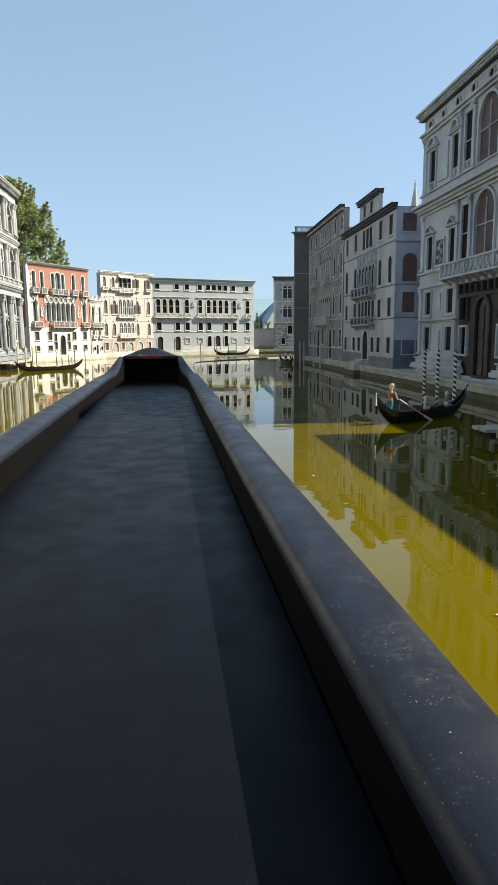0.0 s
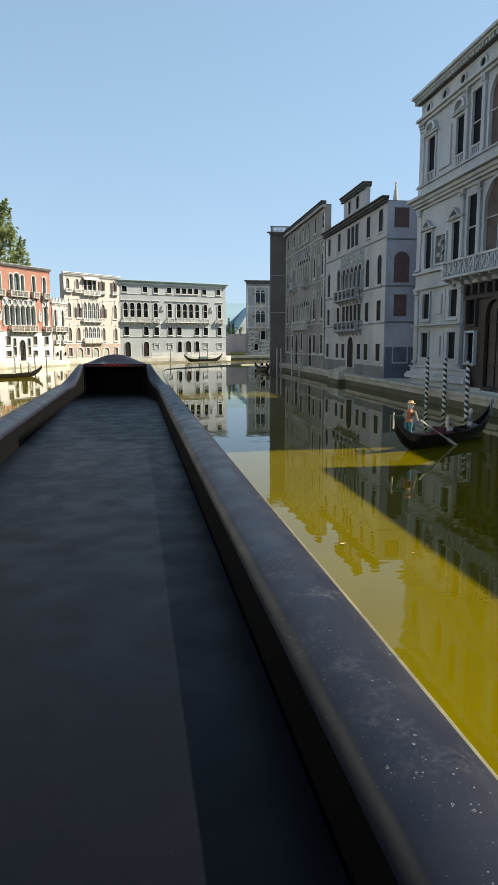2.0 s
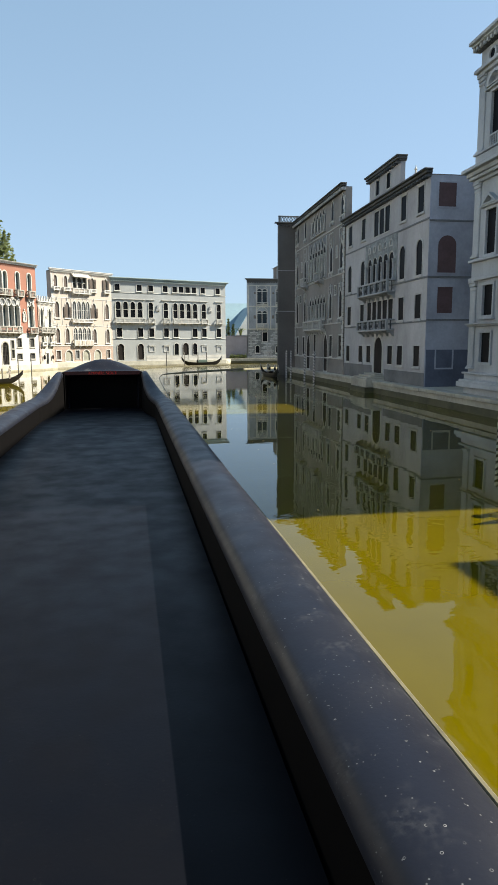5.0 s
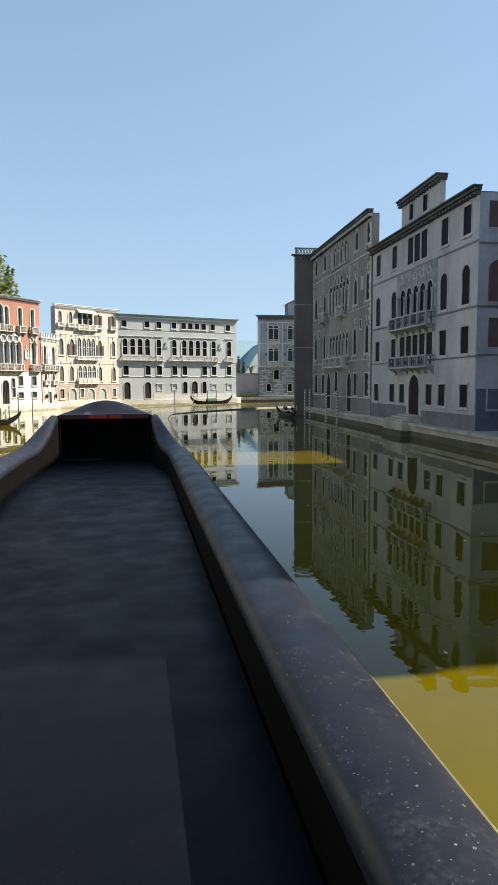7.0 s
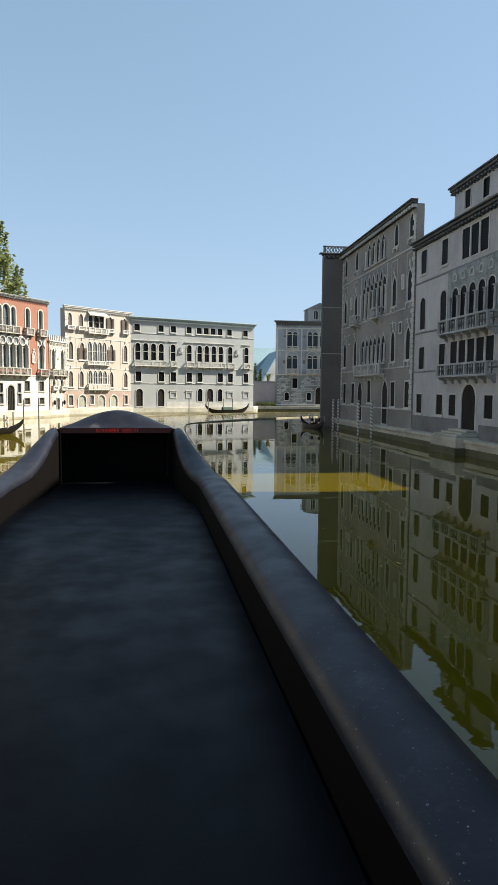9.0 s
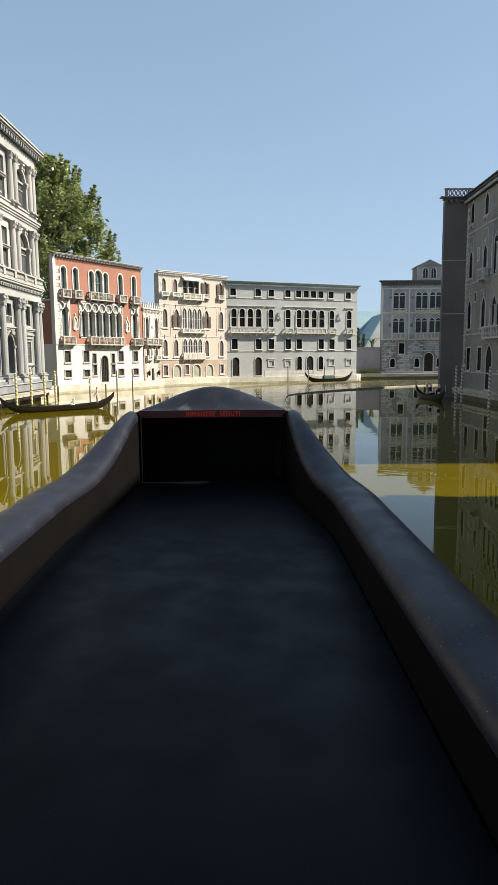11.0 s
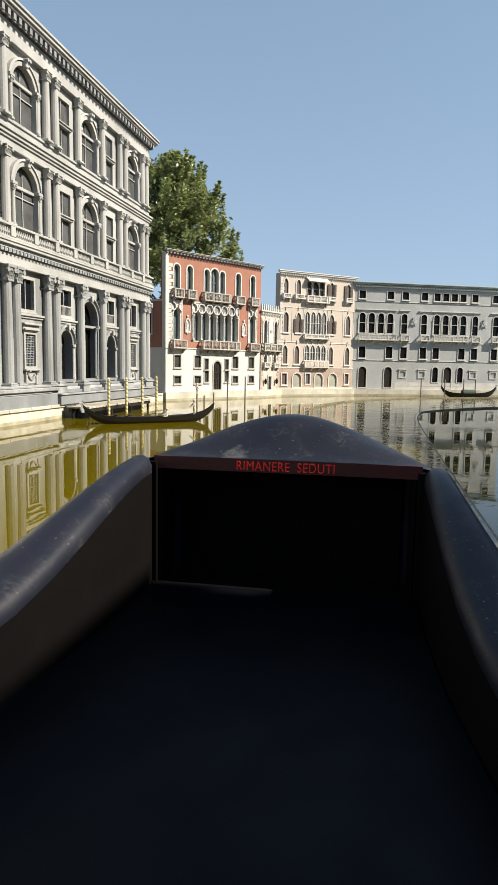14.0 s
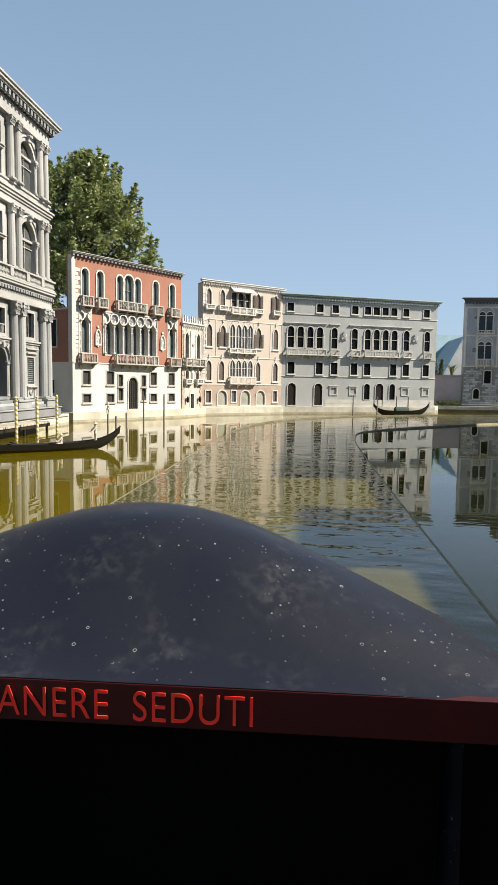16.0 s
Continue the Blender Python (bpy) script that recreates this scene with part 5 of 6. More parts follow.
        part("window_surround", boxes((u - 0.22, u - 0.18, -0.02, 0, 1.82, 2.98), (u + 0.18, u + 0.22, -0.02, 0, 1.82, 2.98), (u - 0.22, u + 0.22, -0.02, 0, 2.96, 3.0)), TRIM_DULL, r)
        part("window_head", boxes((u - 0.18, u + 0.18, -0.010, 0.0, 2.84, 2.96)), TRIM_DULL, r)
    part("tracery_lintel", boxes((1.02, 3.06, -0.035, 0.0, 2.96, 3.0), (1.0, 1.03, -0.03, 0.0, 1.82, 2.96), (3.045, 3.075, -0.03, 0.0, 1.82, 2.96), bevel=0.006), TRIM_DULL, r)
    for u in (0.84, 3.30):
        bm = bmesh.new()
        o = outline("gothic", 0.20, 0.40)
        o = [(x, z + (-0.05 if z < 0.01 and abs(x) < 0.11 else 0.0)) for x, z in o]
        ring(bm, [(x * 0.72, 0.18 + (z - 0.18) * 0.82) for x, z in o], o, -0.04, 0.0)
        lathe_side(bm, 0.0, -0.02, 0.45, 0.035, 0.03)
        lathe_side(bm, 0.0, -0.02, -0.06, 0.03, 0.03)
        f = part("medallion", bm, TRIM, r, at=(u, 0, 2.10))
        bm = bmesh.new()
        flat(bm, [(x * 0.74, 0.18 + (z - 0.18) * 0.83) for x, z in o], -0.005)
        for dx, dz, q in ((0, 0.06, 0.035), (0.01, -0.02, 0.05), (-0.015, -0.09, 0.03)):
            lathe_side(bm, dx, -0.014, 0.18 + dz, q, 0.02)
        part("relief", bm, TRIM_DULL, f)
    for u0, u1 in ((0.20, 0.62), (0.72, 1.12), (1.40, 2.58), (2.80, 3.24), (3.50, 3.94)):
        balcony(r, u0 + 0.02, u1 - 0.02, 3.04, 3.32, 0.17, BALCONY, 0.06)
    balcony(r, 0.18, 0.72, 1.55, 1.82, 0.17, BALCONY, 0.06)
    balcony(r, 3.50, 3.98, 1.55, 1.82, 0.17, BALCONY, 0.06)
    balcony(r, 1.34, 2.98, 1.55, 1.84, 0.20, BALCONY, 0.06)
    part("corner_pier", boxes((-0.02, 0.10, -0.02, 0.14, 1.58, H)), TRIM, r)
    quoins(r, 0.10, None, 1.62, H - 0.3, TRIM)
    part("string_course", moulding(0, W, 1.555, [(0.03, 0.02)], 0.0), TRIM, r)
    cornice(r, 0, W, H, [(0.025, 0.04), (0.03, 0.10), (0.02, 0.12)], BALCONY, 0.13, 0.04, 0.09, dent_mat=STONE_DARK, ends=0.4)
    for y0, a, b, k in ((0.5, 2.0, 2.7, 0), (0.6, 0.75, 1.1, 1)):
        bm = bmesh.new()
        ring(bm, outline("rect", 0.3, b - a), outline("rect", 0.3, b - a, 0.04), -0.02, 0.0)
        f = part("window", bm, TRIM, r, at=pose(-0.006, y0 + 0.3, a, 0, 0, -90))
        part("pane", flat(bmesh.new(), outline("rect", 0.3, b - a, 0.01), -0.004), PANE, f)


red_house()


# ---- narrow house ----
def narrow_house():
    W, H = 1.26, 2.88
    r = root("narrow_house", place((-3.06, 34.77), (-2.62, 35.95)), "narrow white house with banded corners and a battlemented top", "house")
    op = row("gothic", [0.18, 0.88], 0.22, 1.86, 2.66) + row("gothic", [0.20, 0.84], 0.22, 1.20, 1.52) + [("rect", 0.53, 0.74, 0.26, 0.72)]
    front(r, W, H, op, NARROW, z0=0.1)
    shell(r, W, H, 0.6, NARROW, z0=0.1)
    for kind, u0, u1, a, b in op:
        window(r, kind, u0, u1, a, b, TRIM, PANE_DIM if kind == "gothic" else DOOR, 0.04, 0.02, deep=0.06, name="window" if kind == "gothic" else "door")
    balcony(r, 0.03, 1.23, 1.58, 1.85, 0.16, BALCONY, 0.07)
    balcony(r, 0.10, 0.48, 1.02, 1.2, 0.12, TRIM, 0.07)
    balcony(r, 0.78, 1.16, 1.02, 1.2, 0.12, TRIM, 0.07)
    quoins(r, 0.0, None, 0.2, H - 0.1, BRICK)
    quoins(r, None, W, 0.2, H - 0.1, BRICK)
    cornice(r, 0, W, H, [(0.04, 0.04), (0.05, 0.08)], TRIM, 0.11, 0.04, 0.07)
    mer = shared(("merlon",), lambda: boxes((-0.035, 0.035, 0.0, 0.05, 0.0, 0.12), (-0.018, 0.018, 0.01, 0.04, 0.12, 0.22)), TRIM)
    for k in range(9):
        part("merlon", mer, TRIM, r, at=(0.07 + 0.14 * k, 0, H + 0.09))
    for u in (0.26, 1.02):
        part("wall_lantern", lathe(bmesh.new(), [(0.02, 0), (0.045, 0.03), (0.05, 0.14), (0.01, 0.2)], 8, 0, -0.07), DOOR, r, at=(u, 0, 0.45))
    part("centre_slab", boxes((0.50, 0.78, -0.025, 0.0, 1.86, 2.72), bevel=0.008), TRIM, r)
    bm = bmesh.new()
    lathe_side(bm, 0.64, -0.035, 2.28, 0.06, 0.03)
    part("medallion", bm, BALCONY, r)
    for u in (0.10, 0.48, 0.80, 1.16):
        column(r, u, 1.86, 2.60, 0.022, TRIM, False, 0.02, fancy=False)
    part("crest", boxes((0.56, 0.72, -0.03, 0.0, 1.05, 1.5), (0.6, 0.68, -0.05, -0.03, 1.12, 1.42), bevel=0.01), TRIM, r)
    part("footing", moulding(0, W, -0.3, [(0.5, 0.04)], 0.1), PLINTH, r)


narrow_house()


# ---- cream house ----
def cream_house():
    W, H = 3.43, 4.38
    r = root("cream_house", place((-2.66, 36.20), (-0.12, 38.51)), "cream-pink gothic house with a brick ground floor and balconies", "house")
    top = row("gothic", [0.14, 0.69, 2.20, 2.99], 0.20, 3.60, 4.22)
    main = row("gothic", [0.16, 0.71, 2.23, 3.01], 0.22, 2.32, 3.04) + row("gothic", [1.11, 1.37, 1.62, 1.87], 0.21, 2.26, 3.10)
    low = row("gothic", [0.15, 0.67, 2.23, 3.02], 0.21, 1.18, 1.84) + row("gothic", [1.12, 1.38, 1.63, 1.88], 0.21, 1.32, 1.88)
    ground = [("rect", 0.14, 0.36, 0.42, 0.82), ("rect", 1.20, 1.40, 0.44, 0.82), ("rect", 3.04, 3.23, 0.44, 0.82)] + row("round", [0.62, 1.61, 2.28], 0.38, 0.33, 0.83)
    log = [("rect", 1.17, 1.40, 3.68, 4.18), ("round", 1.44, 1.71, 3.68, 4.20), ("rect", 1.74, 1.97, 3.68, 4.18)]
    front(r, W, 1.03, ground, BRICK, name="lower_wall", z0=0.1)
    front(r, W, H, top + main + low + log, PINK, name="upper_wall", z0=1.03)
    shell(r, W, H, 0.3, PINK, z0=0.1)
    for kind, u0, u1, a, b in top + main + low + ground + log:
        blind = kind == "round"
        blind = blind and a < 1
        # open loggia bays get dim panes standing in for the shade within
        open_ = a == 3.68
        window(r, kind, u0, u1, a, b, TRIM_WHITE, BOARD if blind else (PANE_DIM if open_ else (PANE_PALE if 1.05 < u0 < 2.05 else SHUTTER)), 0.03 if open_ else 0.035, 0.018, sill=0.0 if 1.05 < u0 < 2.05 or blind else 0.02, bars=(1, 1) if 1.05 < u0 < 2.05 and 1 < a < 3.6 else ((0, 1) if open_ else (0, 0)), deep=0.07 if open_ else (0.03 if a < 1 else 0.02))
        if kind == "gothic" and not 1.05 < u0 < 2.05:
            tip = shared(("finial",), lambda: sheet(bmesh.new(), [[(-0.03, 0.0), (0.03, 0.0), (0.012, 0.05), (0.022, 0.08), (0.0, 0.11), (-0.022, 0.08), (-0.012, 0.05)]], -0.03, 0.0), TRIM_DULL)
            part("finial", tip, TRIM_DULL, r, at=((u0 + u1) / 2, 0, b + 0.10))
    # leaves of shutters standing open against the wall
    leaf_ = shared(("shutter_leaf",), lambda: boxes((-0.05, 0.05, -0.035, -0.014, 0.0, 0.46), *[(-0.045, 0.045, -0.041, -0.035, 0.03 + 0.05 * k, 0.055 + 0.05 * k) for k in range(8)]), SHUTTER)
    for u in (0.66, 0.98, 2.18, 2.50):
        part("shutter", leaf_, SHUTTER, r, at=(u, 0, 2.34))
    for u in (2.15, 2.45, 2.95, 3.24):
        part("shutter", leaf_, SHUTTER, r, at=(u, 0, 3.69))
    for u0, u1, z in ((0.07, 0.44, 3.52), (0.60, 0.99, 3.52), (2.13, 2.48, 3.52), (2.93, 3.28, 3.52)):
        balcony(r, u0, u1, z, z + 0.17, 0.12, TRIM_WHITE, 0.05, True)
    balcony(r, 1.09, 2.11, 3.42, 3.68, 0.16, TRIM_WHITE, 0.05)
    balcony(r, 1.03, 2.18, 2.10, 2.28, 0.14, TRIM_WHITE, 0.05)
    balcony(r, 1.06, 2.18, 1.04, 1.30, 0.14, TRIM_WHITE, 0.05)
    bm = bmesh.new()
    prof = [(0.0, 4.36), (-0.20, 4.20), (-0.20, 4.18), (0.0, 4.32)]
    ends = [[bm.verts.new((u, y, z)) for y, z in prof] for u in (1.12, 2.06)]
    bm.faces.new(ends[0])
    bm.faces.new(ends[1][::-1])
    for k in range(4):
        bm.faces.new((ends[0][k], ends[1][k], ends[1][(k + 1) % 4], ends[0][(k + 1) % 4]))
    part("awning", bm, TRIM_WHITE, r, "pale awning over the loggia")
    part("balcony_panel", boxes(*[(1.09 + 0.215 * k, 1.28 + 0.215 * k, -0.135, -0.12, 1.09, 1.26) for k in range(5)]), PINK, r)
    for z in (3.2, 1.95, 1.02):
        part("string_course", moulding(0, W, z, [(0.03, 0.015)], 0.0), TRIM_WHITE, r)
    for u in (0.02, 0.53, 1.03, 2.13, 2.87, W - 0.04):
        part("wall_rib", boxes((u, u + 0.02, -0.012, 0.0, 2.0, 3.2)), TRIM_WHITE, r)
    quoins(r, 0.0, None, 1.06, H - 0.1, TRIM_WHITE)
    cornice(r, 0, W, H, [(0.04, 0.04), (0.05, 0.08), (0.03, 0.1)], TRIM_WHITE, 0.1, 0.04, 0.06)
    part("footing", moulding(0, W, -0.3, [(0.5, 0.03), (0.10, 0.014)], 0.1), PLINTH, r)


cream_house()


# ---- grey house ----
def grey_house():
    W, H = 6.42, 4.23
    r = root("grey_house", place((-0.12, 38.51), (5.81, 41.0)), "wide light grey plaster palace with arcaded windows and balconies", "palace")
    top = row("rect", [0.17, 1.33, 1.95, 2.75, 3.28, 3.65, 4.02, 4.39, 4.91, 5.81], 0.26, 3.74, 4.03)
    main = row("round", [0.21, 0.59, 0.97, 1.35, 1.94, 2.77, 3.31, 3.69, 4.07, 4.45, 4.97, 5.88], 0.24, 2.43, 3.19)
    low = row("rect", [0.22, 1.34, 1.94, 2.76, 3.31, 4.42, 4.97, 5.85], 0.27, 1.47, 1.90)
    ground = row("round", [0.24, 1.30], 0.32, 0.32, 1.12) + [("round", 3.34, 3.58, 0.54, 1.14), ("round", 3.83, 4.16, 0.32, 1.15), ("round", 4.42, 4.66, 0.54, 1.14)]
    vents = row("rect", [1.95, 2.76, 4.98, 5.88], 0.25, 0.73, 0.96)
    front(r, W, H, top + main + low + ground + vents, GREY, z0=0.1)
    shell(r, W, H, 3.2, GREY, z0=0.1)
    for kind, u0, u1, a, b in top + main + low + ground:
        tall = (kind, a) == ("round", 2.43)
        window(r, kind, u0, u1, a, b, TRIM, DOOR if a == 0.32 else PANE, 0.03, 0.02, sill=0.025 if kind == "rect" else 0.0, bars=(0, 1) if tall else (0, 0), name="door" if a == 0.32 else "window")
    for kind, u0, u1, a, b in vents:
        window(r, kind, u0, u1, a, b, TRIM, STONE_GREY, 0.04, 0.02, hood=0.02, name="blind_window")
    for u0, u1 in ((0.14, 1.72), (1.88, 2.26), (2.70, 3.10), (3.26, 4.76), (4.90, 5.30), (5.80, 6.18)):
        balcony(r, u0, u1, 2.14, 2.38, 0.15, TRIM, 0.07)
    for u0, u1 in ((0.12, 1.70), (1.88, 2.24), (2.70, 3.08), (3.22, 4.76), (4.88, 5.28), (5.80, 6.2)):
        part("lintel_course", moulding(u0, u1, 3.27, [(0.03, 0.03), (0.025, 0.05)], 0.0), TRIM, r)
    for u in (0.17, 0.52, 0.90, 1.28, 1.63, 3.27, 3.62, 4.0, 4.38, 4.73):
        column(r, u, 2.4, 2.98, 0.022, TRIM, True, 0.025, fancy=False)
    for u in (2.32, 5.34):
        c = part("crest", boxes((u, u + 0.24, -0.02, 0.0, 2.74, 2.98), bevel=0.01), TRIM, r)
        bm = bmesh.new()
        for dx, dz, s in ((0.06, 0.08, 0.05), (0.18, 0.08, 0.05), (0.12, 0.2, 0.06), (0.12, 0.30, 0.045)):
            lathe_side(bm, u + dx, -0.035, 2.74 + dz, s, 0.03)
        part("relief", bm, STONE_GREY, c)
    for z in (3.62, 2.08, 1.36):
        part("string_course", moulding(0, W, z, [(0.03, 0.018)], 0.0), TRIM, r)
    part("ashlar_base", boxes(*[(1.75 + 0.005, W, -0.008, 0.0, 0.22 + 0.16 * k, 0.37 + 0.16 * k) for k in range(2)]), TRIM, r)
    cornice(r, 0, W, H, [(0.04, 0.04), (0.05, 0.10), (0.04, 0.14)], LEAD, 0.12, 0.06, 0.09, dent_mat=LEAD)
    part("footing", moulding(0, W, -0.3, [(0.48, 0.05)], 0.1), PLINTH, r)
    part("step", boxes((1.8, W + 0.1, -0.12, 0.0, 0.0, 0.17), bevel=0.01), PLINTH, r)


grey_house()


# ---- stone house at the bend ----
def bend_house():
    W, H = 5.2, 4.62
    r = root("bend_house", place((7.37, 43.3), (12.57, 43.3)), "shaded grey stone house with paired arches and rough stone base", "house")
    x = 7.37
    op = []
    for u in (7.94 - x, 9.06 - x, 9.74 - x):
        op += [("round", u, u + 0.26, 3.38, 4.24), ("round", u + 0.30, u + 0.56, 3.38, 4.24), ("round", u, u + 0.26, 2.28, 2.98), ("round", u + 0.30, u + 0.56, 2.28, 2.98)]
    lowop = row("round", [0.46, 1.68, 2.78], 0.24, 0.58, 1.0) + [("rect", 0.88, 1.16, 1.24, 1.76), ("round", 2.16, 2.60, 0.30, 1.28)]
    front(r, W, 1.92, lowop, STONE_DARK, name="lower_wall", z0=0.1)
    front(r, W, H, op, BEND, name="upper_wall", z0=1.92)
    shell(r, W, H, 0.34, BEND, z0=0.1)
    for kind, u0, u1, a, b in op + lowop:
        window(r, kind, u0, u1, a, b, TRIM, DOOR if a == 0.30 else (PANE_BLUE if a > 2 else PANE), 0.035, 0.02, sill=0.02 if a < 2 and a > 0.4 else 0.0, name="door" if a == 0.30 else "window")
    for u in (7.94 - x, 9.06 - x, 9.74 - x):
        for z in (4.10, 2.86):
            bm = bmesh.new()
            o = outline("round", 0.62, 0.34, 0.03)
            ring(bm, outline("round", 0.62, 0.34, 0.0), o, -0.05, 0.0)
            part("arch_hood", bm, TRIM, r, at=(u + 0.28, 0, z))
    balcony(r, 7.88 - x, 8.58 - x, 3.3, 3.48, 0.1, TRIM, 0.07)
    balcony(r, 7.88 - x, 8.58 - x, 1.98, 2.26, 0.16, TRIM, 0.07)
    balcony(r, 9.0 - x, 10.4 - x, 3.3, 3.48, 0.1, TRIM, 0.07)
    balcony(r, 9.0 - x, 10.4 - x, 1.98, 2.26, 0.16, TRIM, 0.07)
    for z in (3.22, 1.92, 4.4, 0.3):
        part("string_course", moulding(0, W, z, [(0.06, 0.03)], 0.0), TRIM, r)
    rnd = random.Random(11)
    stone = [shared(("rough_stone", k), lambda k=k: boxes((0, 0.13 + 0.05 * k, -0.016 - 0.006 * k, 0.0, 0, 0.075), bevel=0.01), m) for k, m in ((0, STONE_GREY), (1, STONE_GREY), (2, STONE_COOL))]
    for j in range(17):
        u = 0.05 + 0.08 * (j % 2)
        z = 0.38 + 0.088 * j
        while u < 3.0:
            k = rnd.randrange(3)
            w = 0.13 + 0.05 * k
            clear = all(u + w < u0 - 0.05 or u > u1 + 0.05 or z + 0.08 < a - 0.05 or z > b + 0.05 for _, u0, u1, a, b in lowop)
            if clear and rnd.random() < 0.85:
                part("rough_stone", stone[k], TRIM, r, at=(u, 0, z))
            u += w + 0.015
    for u in (0.04, 0.52, 1.36):
        column(r, u, 1.98, 4.4, 0.035, TRIM, True, 0.02, fancy=False)
    for u, z in ((0.42, 4.0), (1.5, 4.0)):
        bm = bmesh.new()
        lathe_side(bm, u, -0.02, z, 0.06, 0.04)
        part("roundel", bm, UMBER, r)
    for u, z in ((0.42, 2.55), (1.5, 2.55)):
        bm = bmesh.new()
        flat(bm, outline("round", 0.14, 0.2), -0.004)
        n = part("niche", bm, UMBER, r, at=(u, 0, z))
    cornice(r, 0, W, H, [(0.1, 0.05), (0.05, 0.10), (0.05, 0.16)], CORNICE, 0.14, 0.05, 0.09)
    d = part("dormer", sheet(bmesh.new(), [[(9.12 - x, H + 0.2), (10.26 - x, H + 0.2), (10.26 - x, 5.5), (9.12 - x, 5.5)]] + [[(u - x + a, 4.92 + b) for a, b in outline("round", 0.28, 0.52)] for u in (9.5, 9.9)], 0.05, 0.2), BEND, r)
    part("dormer_body", boxes((9.12 - x, 10.26 - x, 0.2, 1.2, H, 5.5)), UMBER, d)
    for u in (9.5, 9.9):
        f = part("dormer_window", ring(bmesh.new(), outline("round", 0.24, 0.48), outline("round", 0.24, 0.48, 0.03), 0.02, 0.12), TRIM, d, at=(u - x, 0, 4.93))
        part("pane", flat(bmesh.new(), outline("round", 0.24, 0.48, 0.01), 0.10), PANE_BLUE, f)
        part("mullion", boxes((-0.009, 0.009, 0.08, 0.098, 0.0, 0.45)), TRIM, f)
    bm = bmesh.new()
    for y0, y1, e, z in ((-0.03, 1.25, 0.1, 5.5),):
        a = [bm.verts.new(p) for p in ((9.12 - x - e, y0, z), (10.26 - x + e, y0, z), (9.69 - x, y0, 5.82))]
        b = [bm.verts.new(p) for p in ((9.12 - x - e, y1, z), (10.26 - x + e, y1, z), (9.69 - x, y1, 5.82))]
        bm.faces.new(a)
        bm.faces.new(b[::-1])
        for k in range(3):
            bm.faces.new((a[k], b[k], b[(k + 1) % 3], a[(k + 1) % 3]))
    part("pediment", bm, STONE_DARK, d)


bend_house()


# ---- beyond the bend ----
tagged(part("garden_wall", boxes((5.75, 7.36, 43.35, 43.55, 0.1, 1.53), (5.73, 7.36, 43.32, 43.58, 1.53, 1.58), bevel=0.01), BACKWALL), "plain violet-grey garden wall beside the stone house", "wall", kind="structure")


def hip_roof():
    bm = bmesh.new()
    v = [bm.verts.new(p) for p in ((6.85, 45, 1.6), (14, 45, 1.6), (14, 90, 1.6), (6.85, 90, 1.6), (8.5, 48.5, 3.62), (12.4, 48.5, 3.62), (12.4, 88, 3.62), (8.5, 88, 3.62))]
    for q in ((0, 1, 5, 4), (1, 2, 6, 5), (2, 3, 7, 6), (3, 0, 4, 7), (4, 5, 6, 7)):
        bm.faces.new([v[i] for i in q])
    return bm


hall = root("exhibition_hall", Matrix(), "low hall with a blue-grey sheet roof behind the garden wall", "hall")
part("roof", hip_roof(), BLUEROOF, hall)
bm = bmesh.new()
flat(bm, [(6.9, 1.62), (13.95, 1.62), (12.38, 3.62), (8.52, 3.62)], 0.0)
for v in bm.verts:
    v.co.y = 44.98 + (v.co.z - 1.62) * 1.75
part("end_slope", bm, GREYROOF, hall, "pale grey end slope of the roof")
bm = bmesh.new()
v = [bm.verts.new(p) for p in ((5.5, 50.2, 1.6), (9.4, 50.2, 1.6), (9.4, 53, 4.0), (5.5, 53, 4.0), (5.5, 55.8, 1.6), (9.4, 55.8, 1.6))]
for q in ((0, 1, 2, 3), (3, 2, 5, 4), (0, 3, 4), (1, 5, 2)):
    bm.faces.new([v[i] for i in q])
part("cross_roof", bm, BLUEROOF, hall)
part("wall", boxes((7.1, 13.8, 45.2, 89.8, 0.2, 1.62)), BACKWALL, hall)


def leaves(centres, per, size, seed, flat_spread=0.5, even=False):
    """Single leaves in loose clumps round the given centres: (x, y, z, radius)."""
    rnd = random.Random(seed)
    verts, faces = [], []
    for cx, cy, cz, cr in centres:
        for _ in range(max(16, int(per * (cr / 0.4) ** 2)) if even else per):
            d = Vector((rnd.gauss(0, 1), rnd.gauss(0, 1), rnd.gauss(0, 1))).normalized() * cr * rnd.random() ** 0.45
            p = Vector((cx, cy, cz)) + d
            a = Vector((rnd.gauss(0, 1), rnd.gauss(0, 1), rnd.gauss(0, flat_spread))).normalized()
            b = a.cross(Vector((rnd.gauss(0, 1), rnd.gauss(0, 1), rnd.gauss(0, 1)))).normalized()
            s = size * (0.6 + 0.8 * rnd.random())
            n = len(verts)
            verts += [p - a * s * 0.6, p + b * s * 0.3, p + a * s * 0.7, p - b * s * 0.3]
            faces.append((n, n + 1, n + 2, n + 3))
    me = bpy.data.meshes.new("leaves")
    me.from_pydata([tuple(v) for v in verts], [], faces)
    me.materials.append(LEAF)
    return me


def limb(bm, a, b, r0, r1, sides=7, bend=0.15, seed=1):
    rnd = random.Random(seed)
    a, b = Vector(a), Vector(b)
    ax = (b - a).normalized()
    u = ax.orthogonal().normalized()
    w = ax.cross(u)
    loops = []
    for k in range(6):
        f = k / 5
        c = a.lerp(b, f) + (u * rnd.uniform(-1, 1) + w * rnd.uniform(-1, 1)) * bend * math.sin(math.pi * f)
        r = r0 + (r1 - r0) * f
        loops.append([bm.verts.new(c + (u * math.cos(2 * math.pi * i / sides) + w * math.sin(2 * math.pi * i / sides)) * r) for i in range(sides)])
